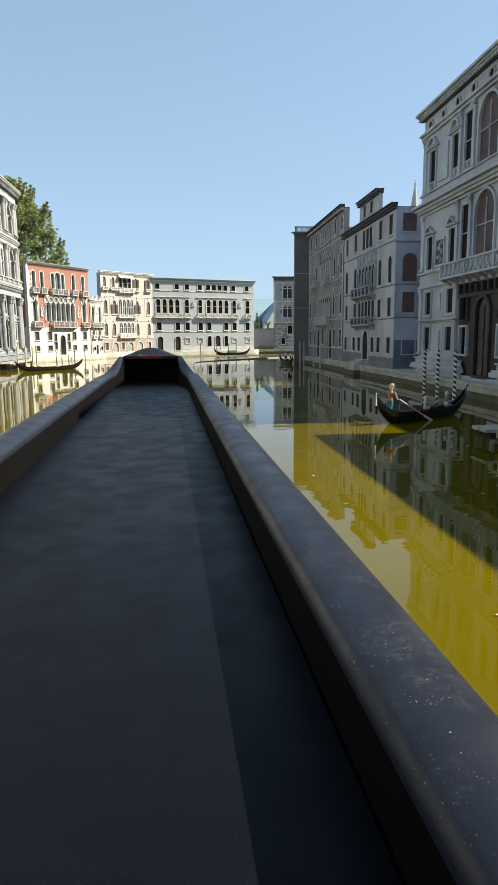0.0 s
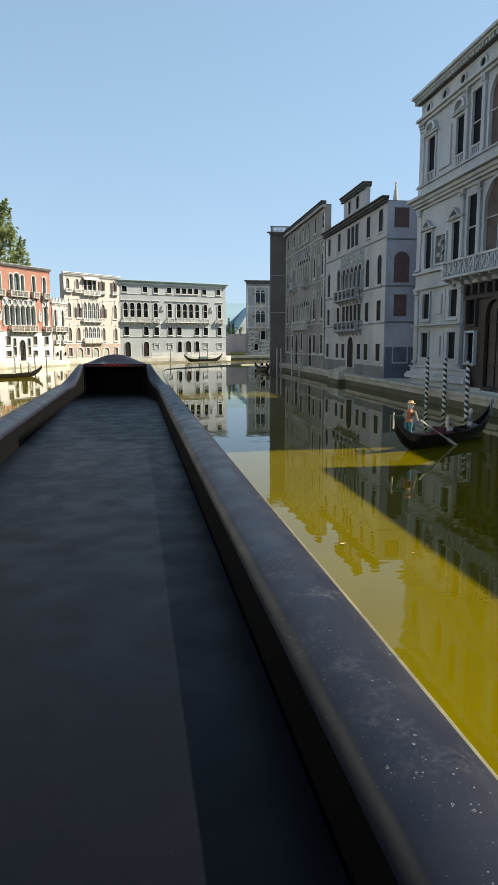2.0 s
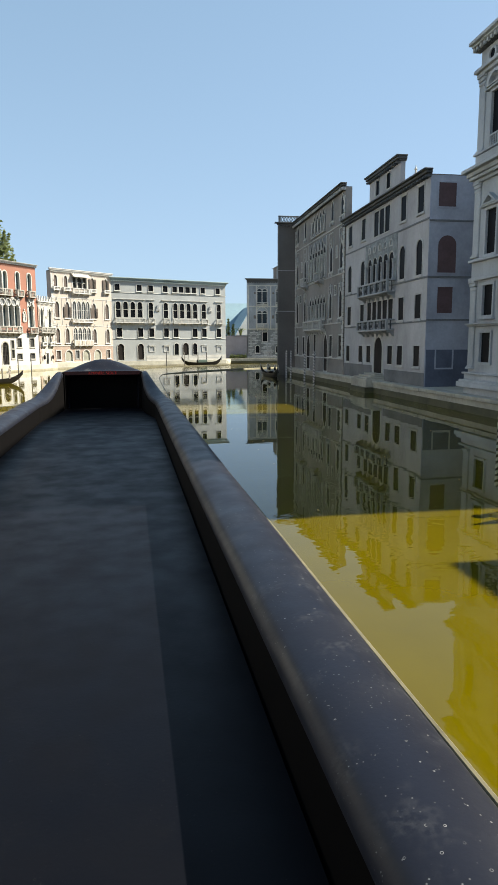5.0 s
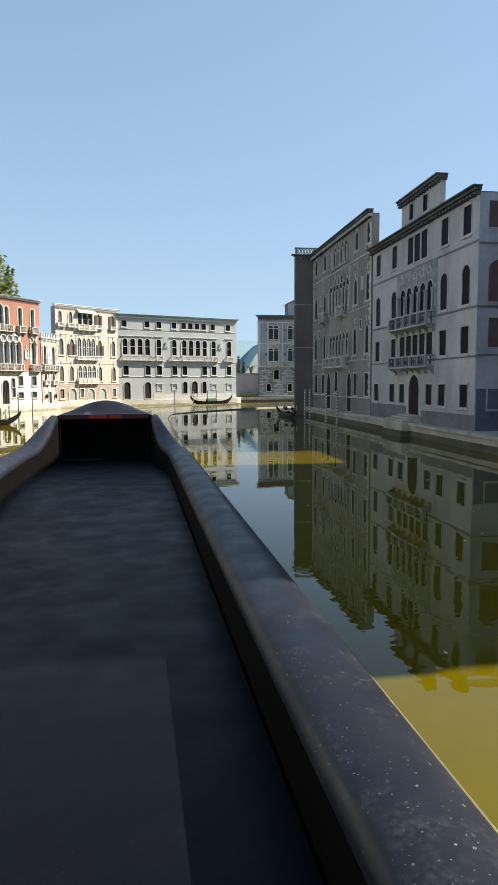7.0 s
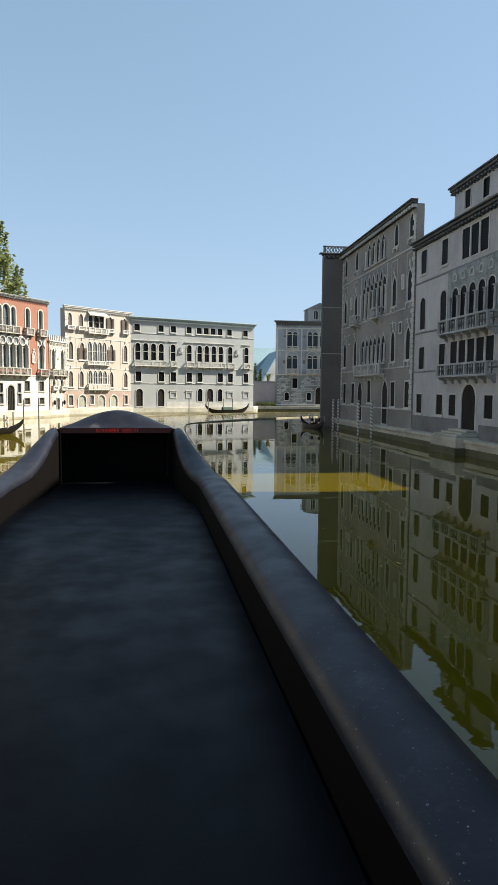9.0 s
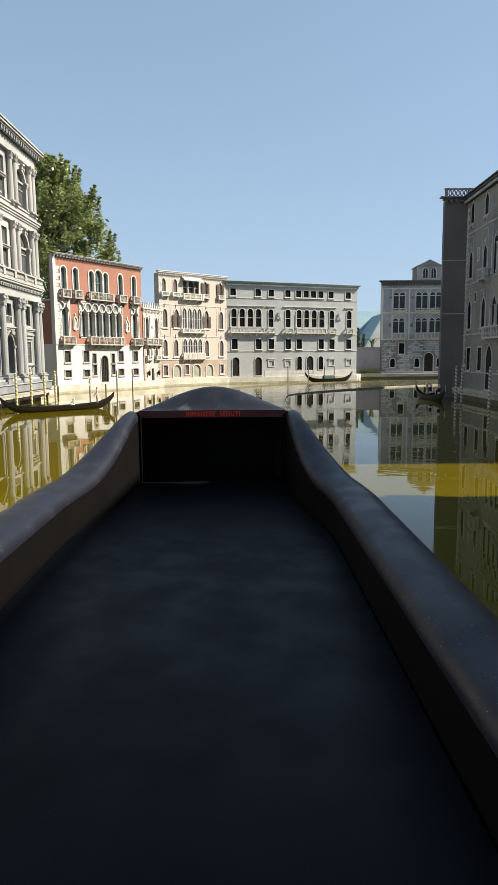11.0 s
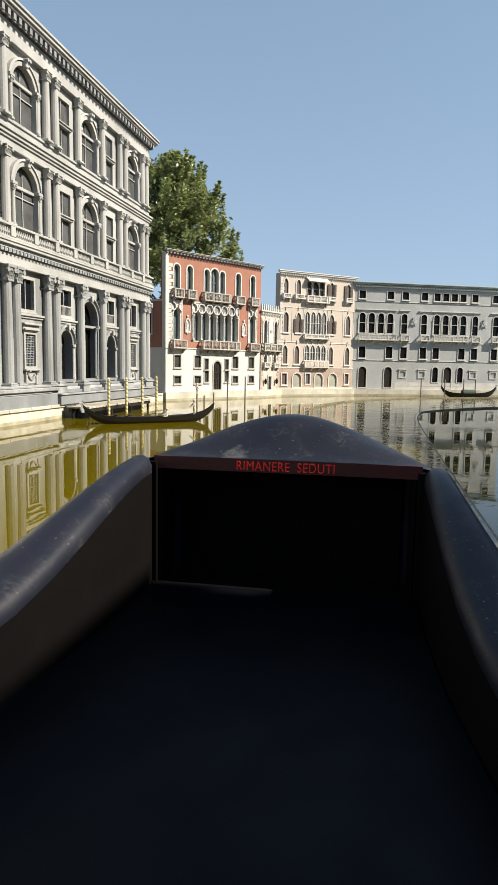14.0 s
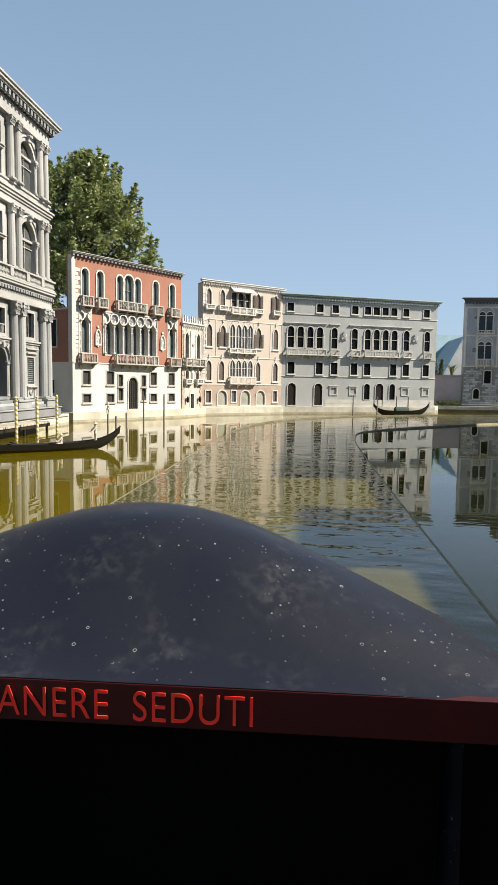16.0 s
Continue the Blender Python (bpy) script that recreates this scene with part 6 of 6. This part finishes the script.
    for p, q in zip(loops, loops[1:]):
        for i in range(sides):
            bm.faces.new((p[i], p[(i + 1) % sides], q[(i + 1) % sides], q[i]))
    return bm


def poplar():
    r = root("tree", Matrix.Translation((-7.6, 38.8, GROUND)), "tall green leafy tree standing behind the red house", "tree")
    rnd = random.Random(21)
    bm = bmesh.new()
    limb(bm, (0, 0, -0.2), (0.1, 0, 7.6), 0.22, 0.04, 9, 0.2, 3)
    centres = []
    tips = []

    def reach_at(z):
        return 2.98 * max(0.0, 1 - ((z - 3.6) / 5.5) ** 1.8) ** 0.8 if z > 3.6 else 2.98 * (0.6 + 0.4 * (z - 1.2) / 2.4)
    for k in range(60):
        z = 1.8 + 6.6 * rnd.random()
        ang = rnd.uniform(0, 2 * math.pi)
        reach = reach_at(z + 0.6) * (0.75 + 0.25 * rnd.random())
        tip = (reach * math.cos(ang), reach * math.sin(ang), z + 0.6)
        limb(bm, (0, 0, max(0.8, z - 1.0)), tip, 0.05, 0.012, 5, 0.12, 100 + k)
        centres.append((*tip, 0.32))
    for k in range(150):
        z = 1.6 + 6.2 * rnd.random()
        ang = rnd.uniform(0, 2 * math.pi)
        q = reach_at(z) * 0.55 * rnd.random() ** 0.6
        centres.append((q * math.cos(ang), q * math.sin(ang), z, 0.42))
    for k in range(430):
        z = 1.2 + 7.9 * rnd.random()
        ang = rnd.uniform(0, 2 * math.pi)
        q = reach_at(z) * (0.35 + 0.62 * rnd.random() ** 0.5) * (1 + 0.10 * math.sin(5 * ang + 3 * z))
        centres.append((q * math.cos(ang), q * math.sin(ang), z, 0.20 + 0.26 * rnd.random()))
    for k in range(70):
        z = 2.5 + 6.6 * rnd.random()
        ang = rnd.uniform(0, 2 * math.pi)
        q = reach_at(z) * (1.0 + 0.08 * rnd.random())
        centres.append((q * math.cos(ang), q * math.sin(ang), z + 0.2, 0.13))
    # upright shoots that stand out of the crown
    for k in range(110):
        z = 2.6 + 5.9 * rnd.random() ** 0.8
        ang = rnd.uniform(0, 2 * math.pi)
        q = reach_at(z) * (0.84 + 0.16 * rnd.random()) * (1 + 0.10 * math.sin(5 * ang + 3 * z))
        lean = 0.01 + 0.04 * rnd.random()
        for j in range(6):
            centres.append(((q + lean * j) * math.cos(ang), (q + lean * j) * math.sin(ang), z + 0.16 * j, 0.21 - 0.03 * j))
    part("trunk", bm, BARK, r)
    part("crown", leaves(centres, 70, 0.14, 5, 0.6, True), LEAF, r, "dense mid-green leaves")


poplar()


def conifer(x, y, h):
    r = root("conifer", Matrix.Translation((x, y, GROUND)), "small dark green conifer behind the garden wall", "tree", "conifers behind the wall")
    part("trunk", lathe(bmesh.new(), [(0.05, 0), (0.01, h)], 7), BARK, r)
    part("crown", leaves([(0, 0, 0.3 + (h - 0.3) * k / 14, 0.30 * (1 - k / 15) + 0.03) for k in range(15)], 45, 0.09, int(h * 100)), LEAF, r)


conifer(6.35, 44.2, 2.25)
conifer(6.66, 44.4, 1.95)


def palm(x, y, h):
    r = root("palm", Matrix.Translation((x, y, GROUND)), "small palm behind the garden wall", "palm")
    part("trunk", lathe(bmesh.new(), [(0.05, 0), (0.04, h * 0.5), (0.045, h)], 8), BARK, r)
    for k in range(9):
        ang = 2 * math.pi * k / 9
        bm = bmesh.new()
        prev = None
        for j in range(6):
            f = j / 5
            c = Vector((0.5 * f, 0, 0.28 * math.sin(f * 2.4)))
            w = 0.05 * (1 - f) + 0.004
            q = [bm.verts.new(c + Vector((0, -w, -w * 0.5))), bm.verts.new(c + Vector((0, 0, 0.01))), bm.verts.new(c + Vector((0, w, -w * 0.5)))]
            if prev:
                bm.faces.new((prev[0], prev[1], q[1], q[0]))
                bm.faces.new((prev[1], prev[2], q[2], q[1]))
            prev = q
        part("frond", bm, LEAF, r, at=pose(0, 0, h, 0, -12 - 8 * (k % 3), math.degrees(ang)))


palm(7.05, 44.0, 1.35)
for k in range(5):
    s = root("shrub", Matrix.Translation((6.35 + 0.2 * k, 43.12, GROUND)), "low dark shrub at the foot of the garden wall", "shrub", "shrubs at the wall")
    part("foliage", leaves([(0.02 * j, 0, 0.06 + 0.05 * j, 0.12) for j in range(3)], 50, 0.06, 60 + k), LEAF, s)

spire = root("spire", Matrix.Translation((11.16, 28.42, 0)), "pale pointed church spire behind the houses", "spire")
part("tower", boxes((-0.35, 0.35, -0.35, 0.35, 0.2, 5.4)), STONE_COOL, spire)
part("cone", lathe(bmesh.new(), [(0.28, 5.4), (0.27, 5.6), (0.03, 7.2)], 8), STONE, spire)
part("finial", lathe(bmesh.new(), [(0.02, 7.16), (0.06, 7.22), (0.02, 7.28), (0.01, 7.36)], 8), STONE, spire)

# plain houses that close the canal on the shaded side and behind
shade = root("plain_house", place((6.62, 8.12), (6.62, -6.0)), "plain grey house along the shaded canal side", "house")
part("wall", boxes((0, 14.1, 0, 3.0, 0.2, 3.05)), DUN, shade)
part("roof", boxes((-0.06, 14.2, -0.08, 3.0, 3.05, 3.14)), ROOF, shade)
# Unseen wall, set back and sized to end the alley's sunlit gap.
tagged(part("alley_wall", boxes((9.4, 9.6, 7.5, 17.4, 0.2, 4.7)), DUN), "plain wall closing the alleys", "wall", kind="structure")
near = root("plain_house", place((-4.95, 2.0), (-4.95, 21.6)), "plain pale house along the sunlit canal side", "house")
part("wall", boxes((0, 19.0, 0, 3.0, 0.2, 4.4)), WHITE, near)
part("roof", boxes((-0.06, 19.06, -0.06, 3.0, 4.4, 4.48)), ROOF, near)
tagged(part("closing_wall", boxes((-8, 10, -14.3, -14.0, -0.5, 4.0)), PAVE), "plain wall closing the canal behind", "wall", kind="structure")


# ---- fallen leaves on the water ----
def fallen_leaves():
    rnd = random.Random(77)
    bm = bmesh.new()
    for k in range(150):
        x, y, s, a = rnd.uniform(2.5, 6.2), rnd.uniform(3.0, 20.0), rnd.uniform(0.008, 0.02), rnd.uniform(0, 6.28)
        if k % 3 == 0:
            x = rnd.uniform(-4.6, -1.0)
            y = rnd.uniform(12.0, 30.0)
        c, d = math.cos(a) * s, math.sin(a) * s
        bm.faces.new([bm.verts.new(p) for p in ((x - c, y - d, 0.005), (x + d * 0.5, y - c * 0.5, 0.004), (x + c, y + d, 0.007), (x - d * 0.5, y + c * 0.5, 0.004))])
    return bm


tagged(part("fallen_leaves", fallen_leaves(), STRAW), "small dry leaves floating on the canal water", "leaves", kind="stuff")


# ---- mooring poles ----
def pole(x, y, top, mat, label, group, r=0.028, knob=True):
    p = root("mooring_pole", Matrix.Translation((x, y, 0)), label, "pole", group)
    part("shaft", shared(("pole_shaft", top, r), lambda: lathe(bmesh.new(), [(r, -0.6), (r, top - 0.05)], 12), mat), mat, p)
    if knob:
        part("cap", shared(("pole_cap", top, r), lambda: lathe(bmesh.new(), [(r * 1.15, top - 0.05), (r * 1.15, top - 0.03), (r * 0.6, top - 0.02), (r * 1.1, top + 0.015), (r * 0.2, top + 0.05)], 10), mat), mat if knob == 2 else DOOR, p)
    return p


for x, y in ((6.05, 13.1), (5.99, 12.3), (6.0, 11.58)):
    pole(x, y, 0.78, STRIPE_DARK, "mooring pole with black and white spiral stripes", "black and white poles")
for x, y in ((-4.34, 25.13), (-4.2, 25.72), (-4.08, 26.33), (-4.21, 27.6)):
    pole(x, y, 0.75, STRIPE_YELLOW, "mooring pole with yellow and white spiral stripes", "yellow and white poles", knob=2)
for x, y in ((6.02, 26.3), (6.18, 26.35), (6.17, 24.4), (6.25, 23.6)):
    pole(x, y, 0.82, STRIPE_PALE, "pale spiral-striped mooring pole beside the gothic house", "pale striped poles", knob=2)
for x, y, h in ((-3.32, 29.6, 0.40), (-3.33, 31.2, 0.77), (-3.02, 32.2, 0.80), (2.5, 38.6, 0.78), (3.42, 39.15, 0.72), (4.15, 39.4, 0.74), (4.62, 39.7, 0.72), (-3.9, 30.0, 0.34), (-3.65, 29.85, 0.30)):
    pole(x, y, h, POLE, "plain grey wooden mooring pole in the water", "plain poles", 0.022, knob=0)


# ---- gondolas and their figures ----
def gondola(m, L, label, cloth=True, hood=False, high=1.0):
    """A crescent hull with raised ends, a bow iron, a floor, thwarts and a lined seat."""
    r = root("gondola", m, label, "gondola")
    n = 24
    half = L / 2

    def station(f):
        s = -half + L * f
        w = 0.105 * L / 1.95 * max(0.0, 1 - abs(2 * f - 1) ** 2.6) + 0.006
        sheer = 0.125 + 0.05 * (2 * f - 1) ** 2 + 0.21 * abs(2 * f - 1) ** 7
        keel = -0.05 + 0.33 * abs(2 * f - 1) ** 5
        return s, w, sheer * high * L / 1.95, min(keel, sheer - 0.03) * high * L / 1.95
    bm = bmesh.new()
    prev = None
    for k in range(n + 1):
        s, w, top, keel = station(k / n)
        ring_ = [bm.verts.new(p) for p in ((s, -w, top), (s, -w * 0.8, (top + keel) / 2), (s, -w * 0.3, keel), (s, w * 0.3, keel), (s, w * 0.8, (top + keel) / 2), (s, w, top), (s, w * 0.8, top - 0.004), (s, w * 0.7, max(keel + 0.02, top - 0.06)), (s, -w * 0.7, max(keel + 0.02, top - 0.06)), (s, -w * 0.8, top - 0.004))]
        if prev:
            for i in range(10):
                bm.faces.new((prev[i], prev[(i + 1) % 10], ring_[(i + 1) % 10], ring_[i]))
        else:
            bm.faces.new(ring_)
        prev = ring_
    bm.faces.new(prev[::-1])
    part("hull", bm, BLACK, r)
    k = L / 1.95
    zk = k * high
    part("bow_iron", boxes((half - 0.03 * k, half + 0.012 * k, -0.007, 0.007, 0.22 * zk, 0.40 * zk), (half - 0.01 * k, half + 0.045 * k, -0.007, 0.007, 0.37 * zk, 0.41 * zk), (half - 0.0 * k, half + 0.03 * k, -0.006, 0.006, 0.30 * zk, 0.315 * zk), (half, half + 0.03 * k, -0.006, 0.006, 0.265 * zk, 0.28 * zk), bevel=0.003), STONE_GREY, r)
    part("stern_post", boxes((-half - 0.006 * k, -half + 0.014 * k, -0.006, 0.006, 0.24 * zk, 0.40 * zk), bevel=0.004), SKIN, r)
    if cloth:
        part("seat", boxes((-0.12 * k, 0.1 * k, -0.07 * k, 0.07 * k, 0.075 * k, 0.12 * k), (-0.16 * k, -0.12 * k, -0.075 * k, 0.075 * k, 0.075 * k, 0.19 * k), bevel=0.01), MAROON, r, "maroon cloth seat")
        part("cover", boxes((-0.62 * k, -0.25 * k, -0.075 * k, 0.075 * k, 0.10 * k, 0.135 * k), bevel=0.012), MAROON, r, "maroon cloth cover")
    for x in (0.3, 0.48):
        part("thwart", boxes((x * k, (x + 0.04) * k, -0.075 * k, 0.075 * k, 0.105 * k, 0.12 * k)), DOOR, r)
    if hood:
        bm = bmesh.new()
        pts = [(0.10 * math.cos(a * math.pi / 8), 0.12 + 0.13 * math.sin(a * math.pi / 8)) for a in range(9)]
        a = [bm.verts.new((-0.22 * k, y * k, z * k)) for y, z in pts]
        b = [bm.verts.new((0.22 * k, y * k, z * k)) for y, z in pts]
        bm.faces.new(a)
        bm.faces.new(b[::-1])
        for i in range(8):
            bm.faces.new((a[i], a[i + 1], b[i + 1], b[i]))
        part("cabin_hood", bm, CANOPY, r, "dark green cloth cabin hood")
    return r


def figure(m, label, standing=True, k=1.0, hat=True, pale=False, coat=None):
    """A small painted figure, one plain mesh."""
    bm = bmesh.new()

    def add(mat, make):
        n = len(bm.faces)
        make()
        bm.faces.ensure_lookup_table()
        for f in bm.faces[n:]:
            f.material_index = mat
    if standing:
        add(1, lambda: lathe(bm, [(0.012, 0.0), (0.015, 0.06), (0.020, 0.13)], 8, -0.018))
        add(1, lambda: lathe(bm, [(0.012, 0.0), (0.015, 0.06), (0.020, 0.13)], 8, 0.022))
        z = 0.12
    else:
        add(1, lambda: box(bm, -0.04, 0.04, -0.09, 0.02, 0.0, 0.04, bevel=0.01))
        z = 0.03
    add(2, lambda: lathe(bm, [(0.028, z), (0.023, z + 0.04), (0.031, z + 0.09), (0.016, z + 0.12)], 10))
    add(0, lambda: lathe(bm, [(0.014, z + 0.115), (0.024, z + 0.135), (0.027, z + 0.155), (0.018, z + 0.182), (0.004, z + 0.188)], 10))
    for s in (() if coat else (-1, 1)):
        add(0, lambda: limb(bm, (s * 0.042, 0, z + 0.105), (s * 0.04, -0.09, z + 0.03), 0.014, 0.011, 6, 0.0))
    if hat:
        add(3, lambda: lathe(bm, [(0.040, z + 0.166), (0.041, z + 0.171), (0.024, z + 0.175), (0.020, z + 0.194)], 12))
    bmesh.ops.scale(bm, vec=(k, k, k), verts=bm.verts[:])
    me = bpy.data.meshes.new("figure")
    bmesh.ops.recalc_face_normals(bm, faces=bm.faces[:])
    bm.to_mesh(me)
    bm.free()
    for mt in (SKIN, coat or (TROUSER if standing and not pale else SKIN), coat or (SHIRT if standing and not pale else SKIN), SKIN if pale else STRAW):
        me.materials.append(mt)
    ob = new("painted_figure", me)
    ob.matrix_world = m
    return tagged(ob, label, "figure")


RIGHT_TURN = 34.0
right_boat = pose(4.62, 9.28, 0, 0, 0, RIGHT_TURN)
gondola(right_boat, 1.94, "black gondola with maroon seat moored in the shade")
figure(right_boat @ pose(-0.72, 0, 0.14, 9, 0, 100), "small painted boatman in a straw hat, leaning on his oar astern", k=1.15)
figure(right_boat @ pose(0.02, 0, 0.12, 0, 0, 90), "small pale seated figure in the shaded gondola", False, 0.8, False)
figure(right_boat @ pose(0.50, 0.0, 0.12, 0, 0, 80), "small grey seated figure at the gondola's bow", False, 1.0, False, coat=STONE_DARK)
oar = root("oar", right_boat @ pose(-0.62, -0.08, 0.30, 0, 118, -8), "long pale wooden oar held over the gondola's side", "oar")
part("loom", lathe(bmesh.new(), [(0.008, 0), (0.008, 0.5)], 8), SKIN, oar)
part("blade", boxes((-0.016, 0.016, -0.004, 0.004, 0.48, 0.72), bevel=0.003), SKIN, oar)

left_boat = pose(-3.015, 24.06, 0, 0, 0, 221.0)
gondola(left_boat, 2.58, "long black gondola floating before the white palace", cloth=False, high=0.72)
figure(left_boat @ pose(-0.86, 0, 0.13, 0, 0, 90), "small pale boatman standing astern in the long gondola", k=0.95, pale=True)
figure(left_boat @ pose(-0.30, 0, 0.09, 0, 0, 90), "small pale seated figure in the long gondola", False, 0.8, True, True)
figure(pose(-3.9, 30.0, 0.29, 0, 0, 20), "small pale statue on a post in the water", k=0.95, hat=False, pale=True)
gondola(pose(4.36, 39.55, 0, 0, 0, 20.0), 2.3, "black gondola with a dark green cabin before the grey palace", False, True)
far_boat = pose(5.6, 27.1, 0, 0, 0, 98.0)
gondola(far_boat, 1.9, "small black boat lying off the corner house", False, high=1.0)
figure(far_boat @ pose(-0.12, 0.03, 0.12), "small seated figure in dark clothes in a far boat", False, 1.3, False, coat=DOOR)
figure(far_boat @ pose(0.25, -0.03, 0.12), "small seated figure with a white hat in a far boat", False, 1.35, True, True, coat=BALCONY)
figure(far_boat @ pose(-0.5, -0.03, 0.12), "small seated figure in dark clothes astern in a far boat", False, 1.3, False, coat=DOOR)


# ---- the visitors' boat, bow placed and hull stretched to fit the camera's view ----
def visitor_boat():
    r = root("visitor_boat", pose(0.818, 15.322, 0, 0, 0, 1.5), "long black plastic boat with domed bow and red lettering", "boat")
    # length, flare and dip set to suit the view along the camera's path
    STERN, BOW, BEAM, INNER, FLARE, DIP = -15.6, 0.8, 0.678, 0.57, 0.27, 0.30

    def smooth(f):
        f = min(1.0, max(0.0, f))
        return f * f * (3 - 2 * f)

    def wide(s):
        if s > 0:
            return max(0.012, BEAM * (1 - s / BOW) ** 0.7)
        return (BEAM + FLARE * smooth(-s / 1.7)) * (1 - 0.35 * max(0.0, (s - STERN - 1.6) / -1.6) ** 2)

    def gunwale(s):
        return 0.6455 - DIP * smooth(-s / 1.4)

    def crown(s, v):
        rise = 0.040 + 0.121 * smooth(s / 0.267) - 0.13 * smooth((s - 0.34) / 0.46)
        edge = 0.6455 + 0.05 * smooth(s / 0.3) - 0.16 * smooth((s - 0.35) / 0.45)
        k = smooth(s / 0.22)
        return edge + rise * ((1 - k) * (1 - abs(v) ** 8) + k * math.cos(math.pi * v / 2) ** 1.03)
    # bow deck
    bm = bmesh.new()
    S, V = 30, 36
    grid = [[bm.verts.new((wide(BOW * i / S) * (2 * j / V - 1), BOW * i / S, crown(BOW * i / S, 2 * j / V - 1))) for j in range(V + 1)] for i in range(S + 1)]
    for i in range(S):
        for j in range(V):
            bm.faces.new((grid[i][j], grid[i][j + 1], grid[i + 1][j + 1], grid[i + 1][j]))
    for f in bm.faces:
        f.smooth = True
    part("bow_deck", bm, HULL, r, "black domed bow deck, dusty with dried drops")
    # hull sides
    bm = bmesh.new()
    stations = [STERN * (1 - k / 48) ** 1.5 for k in range(48)] + [BOW * k / 20 for k in range(21)]
    rows = []
    for s in stations:
        w = wide(s)
        top = crown(s, 1.0) if s > 0 else gunwale(s)
        rows.append([bm.verts.new(p) for p in ((-w, s, top), (-w * 0.97, s, top - 0.08), (-w * 0.94, s, 0.0), (-w * 0.7, s, -0.25), (w * 0.7, s, -0.25), (w * 0.94, s, 0.0), (w * 0.97, s, top - 0.08), (w, s, top))])
    for a, b in zip(rows, rows[1:]):
        for k in range(7):
            bm.faces.new((a[k], a[k + 1], b[k + 1], b[k]))
    bm.faces.new(rows[0])
    for f in bm.faces:
        f.smooth = True
    part("hull", bm, HULL, r)
    # side decks with a rolled inner edge
    for side in (-1, 1):
        bm = bmesh.new()
        prev = None
        for k in range(49):
            s = (STERN + 0.2) * (1 - k / 48) ** 1.5
            w = wide(s)
            g = gunwale(s)
            b = 0.10 + 0.13 * smooth(-s / 1.2)
            prof = [(w, g), (w - b * 0.10, g + 0.022), (w - b * 0.32, g + 0.036), (w - b * 0.6, g + 0.036), (w - b * 0.85, g + 0.022), (w - b, g - 0.005), (w - b, g - 0.04)]
            q = [bm.verts.new((side * x, s, z)) for x, z in prof]
            if prev:
                for i in range(6):
                    bm.faces.new((prev[i], prev[i + 1], q[i + 1], q[i]))
            prev = q
        for f in bm.faces:
            f.smooth = True
        part("side_deck", bm, HULL, r)
        bm = bmesh.new()
        prev = None
        for k in range(49):
            s = (STERN + 0.2) * (1 - k / 48) ** 1.5
            x = wide(s) - 0.10 - 0.12 * smooth(-s / 1.2)
            q = [bm.verts.new((side * x, s, z)) for z in (gunwale(s) - 0.01, 0.04)]
            if prev:
                bm.faces.new((prev[0], prev[1], q[1], q[0]))
            prev = q
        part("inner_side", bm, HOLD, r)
    part("stern_deck", boxes((-0.54, 0.54, STERN, STERN + 0.25, 0.30, 0.365), bevel=0.015), HULL, r)
    bm = bmesh.new()
    prev = None
    for k in range(41):
        v = STERN + 0.1 + (-0.02 - STERN - 0.1) * k / 40
        w = wide(v) - 0.112 - 0.12 * smooth(-v / 1.2)
        now = [bm.verts.new(p) for p in ((-w, v, 0.06), (-w, v, 0.12), (w, v, 0.12), (w, v, 0.06))]
        if prev:
            for i in range(4):
                bm.faces.new((prev[i], prev[(i + 1) % 4], now[(i + 1) % 4], now[i]))
        else:
            bm.faces.new(now)
        prev = now
    bm.faces.new(prev[::-1])
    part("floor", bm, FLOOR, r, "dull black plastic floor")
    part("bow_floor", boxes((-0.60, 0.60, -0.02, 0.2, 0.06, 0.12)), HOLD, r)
    # black sheets added where only the shade under the bow deck would show
    part("bow_shade_sheet", boxes((-0.5, 0.5, 0.20, 0.22, 0.1, 0.64)), HOLD, r)
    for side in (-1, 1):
        part("bow_shade_side", boxes((side * 0.54 - 0.006, side * 0.54 + 0.006, 0.0, 0.2, 0.1, 0.66)), HOLD, r)
    lip = part("lip", boxes((-INNER, INNER, -0.002, 0.012, 0.629, 0.684)), LIP, r, "dark red rim under the bow deck")
    for side in (-1, 1):
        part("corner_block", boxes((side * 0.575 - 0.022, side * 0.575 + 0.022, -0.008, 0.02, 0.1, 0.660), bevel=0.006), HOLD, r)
    def word(text, u0, u1):
        """One painted word, thin stencil capitals from u0 to u1."""
        cu = bpy.data.curves.new("lettering", "FONT")
        cu.body = text
        cu.align_x, cu.align_y, cu.size, cu.extrude, cu.space_character, cu.offset = "CENTER", "CENTER", 0.058, 0.0006, 1.08, -0.0003
        tmp = new("lettering_source", cu)
        me = bpy.data.meshes.new_from_object(tmp.evaluated_get(bpy.context.evaluated_depsgraph_get()))
        bpy.data.objects.remove(tmp)
        me.materials.clear()
        me.materials.append(LETTER)
        xs = [v.co.x for v in me.vertices]
        k = (u1 - u0) / (max(xs) - min(xs))
        part("lettering", me, LETTER, lip, "red lettering", at=pose((u0 + u1) / 2, -0.004, 0.654, 90, 0, 0) @ Matrix.Diagonal((k, 1, 1, 1)))
    word("RIMANERE", -0.202, 0.025)
    word("SEDUTI", 0.060, 0.215)


visitor_boat()
